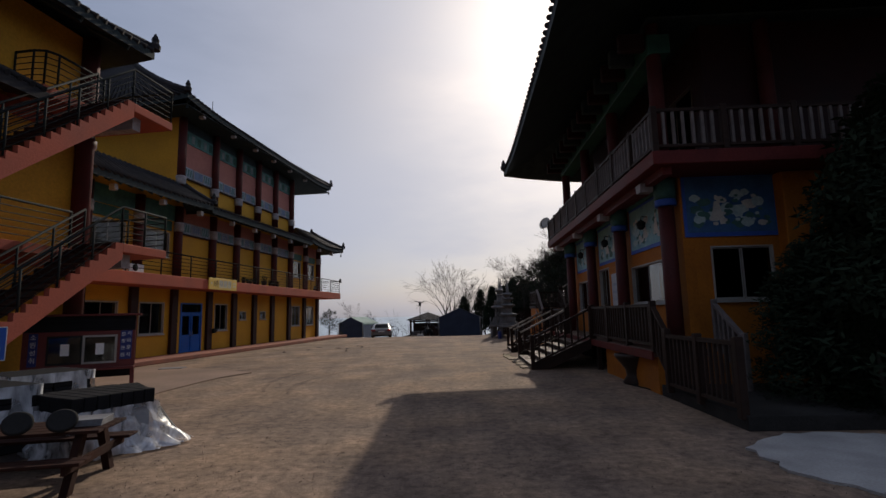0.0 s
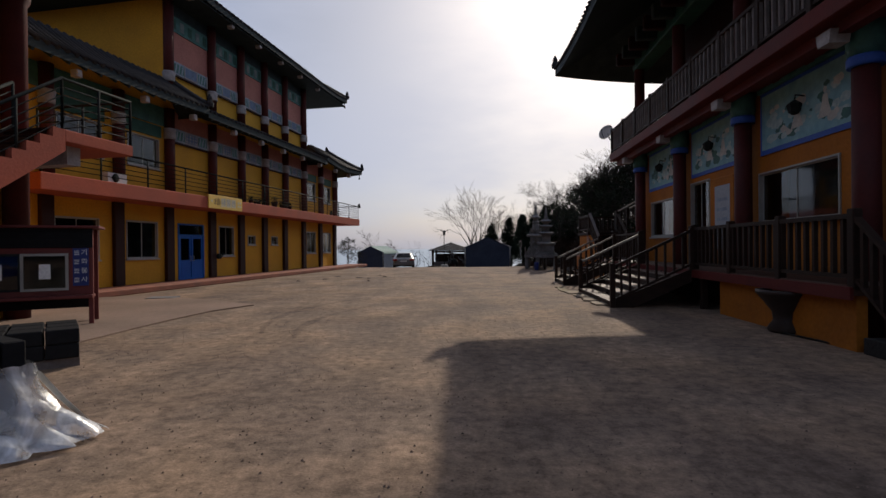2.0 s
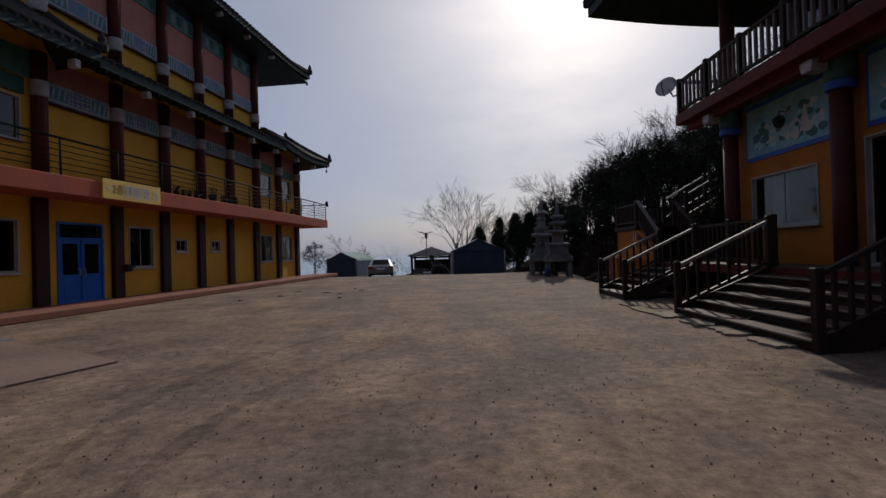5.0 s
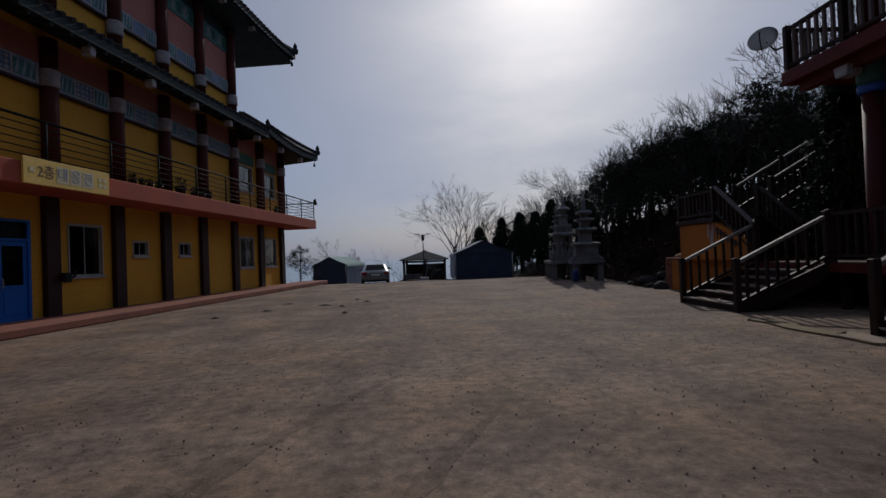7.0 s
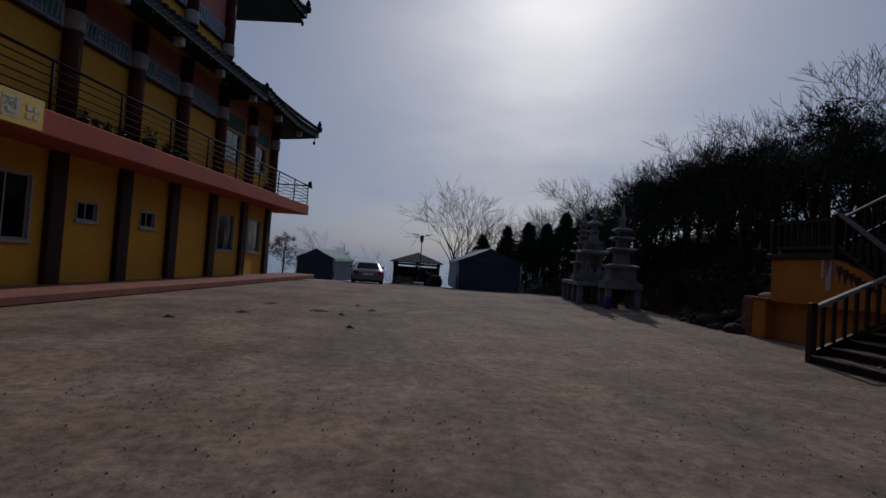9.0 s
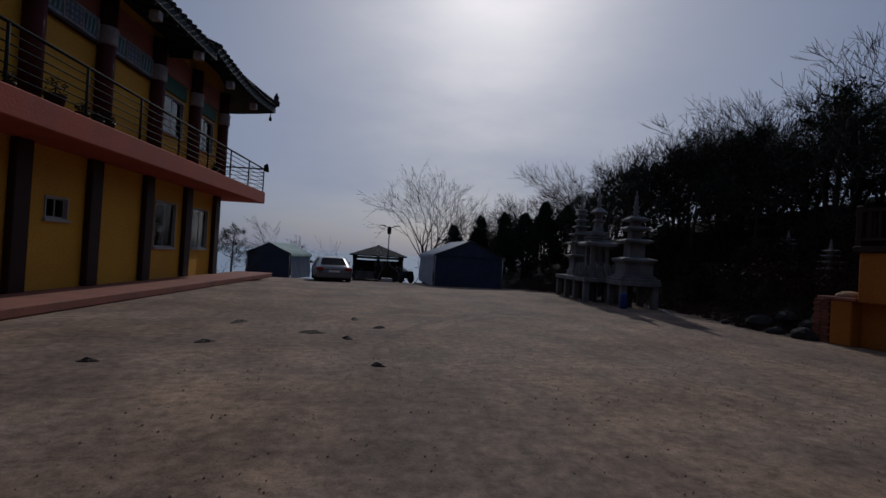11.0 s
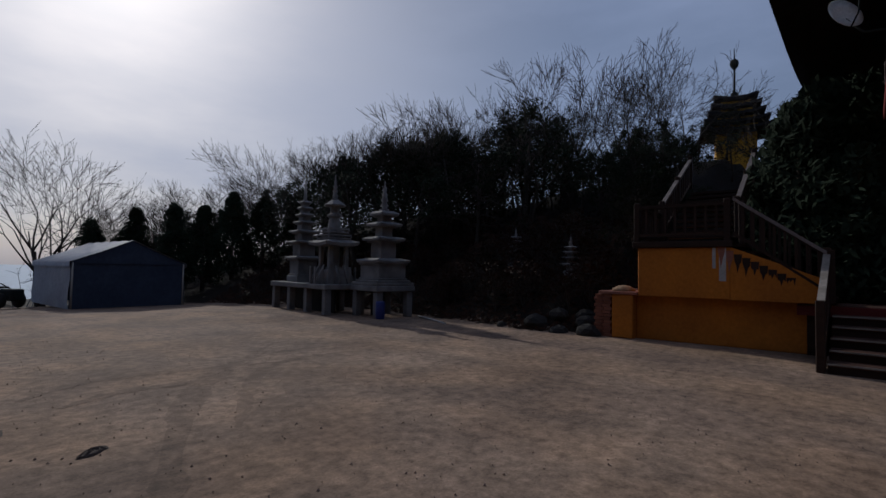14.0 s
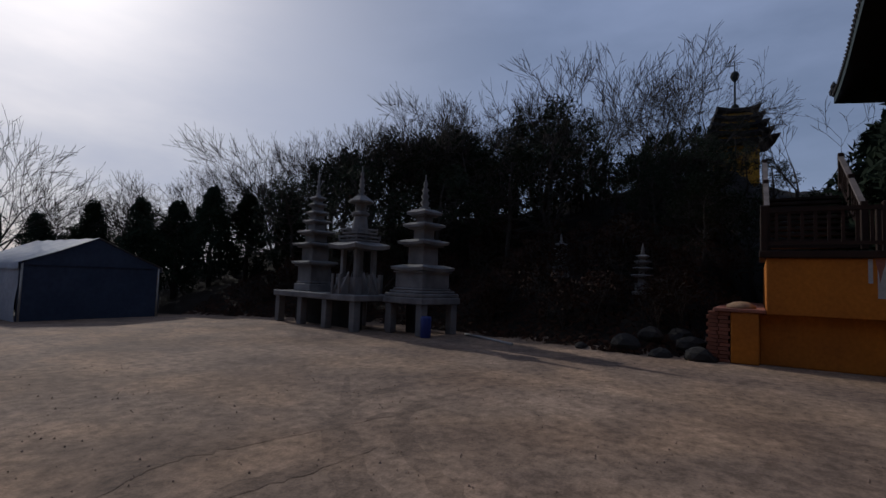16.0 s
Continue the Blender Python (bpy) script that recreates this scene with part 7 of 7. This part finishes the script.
for x, y, s in ((7.6, 40.2, 1.1), (8.7, 41.8, 1.2), (9.7, 39.4, 1.2), (7.2, 43.2, 1.0), (9.2, 43.8, 1.2), (10.6, 41.2, 1.3), (8.4, 37.8, 1.1), (10.4, 37.2, 1.25), (11.4, 39.5, 1.3), (9.6, 35.4, 1.0), (9.2, 29.4, 0.6), (10.8, 29.4, 0.6), (9.0, 25.3, 1.1), (10.6, 25.2, 1.25), (12.2, 26.6, 0.75), (13.2, 32.8, 0.7), (13.0, 30.6, 0.65), (14.0, 29.8, 0.7), (12.4, 31.6, 0.65), (15.0, 30.6, 0.7), (13.6, 32.2, 0.7), (16.0, 30.2, 0.7), (14.6, 31.6, 0.7), (16.2, 31.8, 0.75), (15.2, 29.4, 0.6), (12.6, 30.0, 0.45), (12.6, 35.2, 1.45), (11.8, 31.0, 0.55), (12.4, 28.2, 0.9), (14.6, 26.4, 1.0), (17.5, 25.0, 1.0), (24.5, 29.2, 0.75), (23.5, 27.4, 0.8), (25.0, 30.8, 0.7), (22.0, 28.6, 0.6), (11.3, 29.6, 0.5), (10.3, 30.0, 0.5)):
    tree("pine_tree", PINES[int(y) % 5], at_ground(x, y) @ pose(0, 0, 0, 0, 0, 50 * x) @ Matrix.Scale(s, 4), "dark evergreen with a bare lower trunk on the bank", "evergreens on the ridge")
for j, (x, y, s) in enumerate(((4.9, 50.5, 4.6), (6.7, 48.2, 5.2), (7.5, 46.8, 4.9), (3.8, 52.3, 4.4), (8.2, 45.0, 4.6), (2.1, 53.0, 3.7), (5.8, 49.3, 4.5))):
    s = (s - land(x, y)) / 3.0
    tree("cypress_tree", SHORECONES[j % 3], at_ground(x, y) @ pose(0, 0, 0, 0, 0, 80 * j) @ Matrix.Diagonal((1.35, 1.35, s * 0.95, 1)), "dense dark conical evergreen", "conical evergreens")
big = bare_mesh(7, 9.2, 5, 0.6, 5, 0.3, 0.02)
tree("bare_tree", big, pose(0.5, 54.0, land(0.5, 54.0)) @ Matrix.Scale(1.0, 4), "broad leafless tree behind the tents", "bare trees")
tree("bare_tree", bare_mesh(9, 6.4, 5, 0.62, 4, 0.3, 0.02), pose(2.6, 55.0, land(2.2, 55)) @ Matrix.Scale(1.0, 4), "broad leafless tree behind the tents", "bare trees")
tree("bare_tree", BARES[1], pose(-9.9, 57.5, -1.2) @ Matrix.Scale(0.7, 4), "small leafless tree by the shore", "bare trees")
tree("pine_tree", PINES[2], pose(-11.4, 49.5, -0.4) @ Matrix.Scale(0.72, 4), "small dark pine beyond the long building", "evergreens by the shore")
# dense conifer beside the hall's fence
for j, (x, y, s) in enumerate(((6.35, 8.7, 0.95), (6.75, 9.3, 0.85), (7.5, 8.1, 1.6), (7.9, 9.3, 1.25), (8.7, 8.9, 2.0), (6.5, 7.6, 0.55), (7.2, 8.7, 1.0))):
    tree("yew_tree", NEARCONES[j % 2], pose(x, y, 0, 0, 0, 40 * j) @ Matrix.Diagonal((s * 1.25, s * 1.25, s, 1)), "dense dark evergreen beside the timber fence", "evergreens by the hall")
for j, (x, y, s) in enumerate(((7.9, 25.3, 1.8), (9.3, 24.9, 2.1), (8.6, 23.7, 1.9), (10.6, 24.0, 2.2), (7.2, 24.2, 1.4), (11.8, 25.3, 2.0))):
    tree("cypress_tree", CONES[j % 3], pose(x, y, 0, 0, 0, 55 * j) @ Matrix.Diagonal((s * 0.95, s * 0.95, s, 1)), "tall dense dark evergreen behind the hall corner", "evergreens by the hall")
# scrub on the bank
for j in range(130):
    y = rnd.uniform(28.8, 44)
    x = lerp_table(y, FOOT) + rnd.uniform(0.5, 6.5)
    tree("bank_shrub", BROWNS[j % 2], at_ground(x, y) @ pose(0, 0, 0, 0, 0, rnd.uniform(0, 360)) @ Matrix.Scale(rnd.uniform(0.5, 1.1), 4), "scrubby shrub with rust brown dead leaves", "shrubs on the bank")
for j in range(26):
    y = 29.5 + 0.38 * j
    x = lerp_table(y, FOOT) + lerp_table(y, CREST) / 0.42 * 0.78 + rnd.uniform(-0.8, 1.2)
    tree("bank_shrub", BROWNS[j % 2], at_ground(x, y) @ pose(0, 0, 0, 0, 0, rnd.uniform(0, 360)) @ Matrix.Scale(rnd.uniform(0.9, 1.5), 4), "scrubby shrub with rust brown dead leaves", "shrubs on the bank")
bm = bmesh.new()
for j in range(15000):
    y = rnd.uniform(28.6, 46)
    x = lerp_table(y, FOOT) + 8 * rnd.random() ** 1.4
    c = Vector((x, y, land(x, y) + rnd.uniform(0.0, 0.06)))
    a = Vector((rnd.gauss(0, 1), rnd.gauss(0, 1), rnd.gauss(0, 0.5))).normalized()
    b = a.orthogonal().normalized()
    s = rnd.uniform(0.03, 0.075)
    bm.faces.new([bm.verts.new(c + a * s * 1.4), bm.verts.new(c + b * s * 0.6), bm.verts.new(c - a * s * 1.4), bm.verts.new(c - b * s * 0.6)])
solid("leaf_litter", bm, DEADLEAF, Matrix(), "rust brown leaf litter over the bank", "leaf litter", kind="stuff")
# far scrub: the air's haze is in its pale colour
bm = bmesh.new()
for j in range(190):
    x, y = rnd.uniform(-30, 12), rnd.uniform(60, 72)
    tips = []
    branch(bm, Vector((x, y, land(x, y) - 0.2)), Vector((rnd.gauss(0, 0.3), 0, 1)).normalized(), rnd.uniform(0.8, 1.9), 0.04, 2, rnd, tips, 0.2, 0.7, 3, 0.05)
solid("far_scrub", bm, HAZE, Matrix(), "scrub on the slope to the sea, coloured pale for haze", "scrub", kind="stuff")
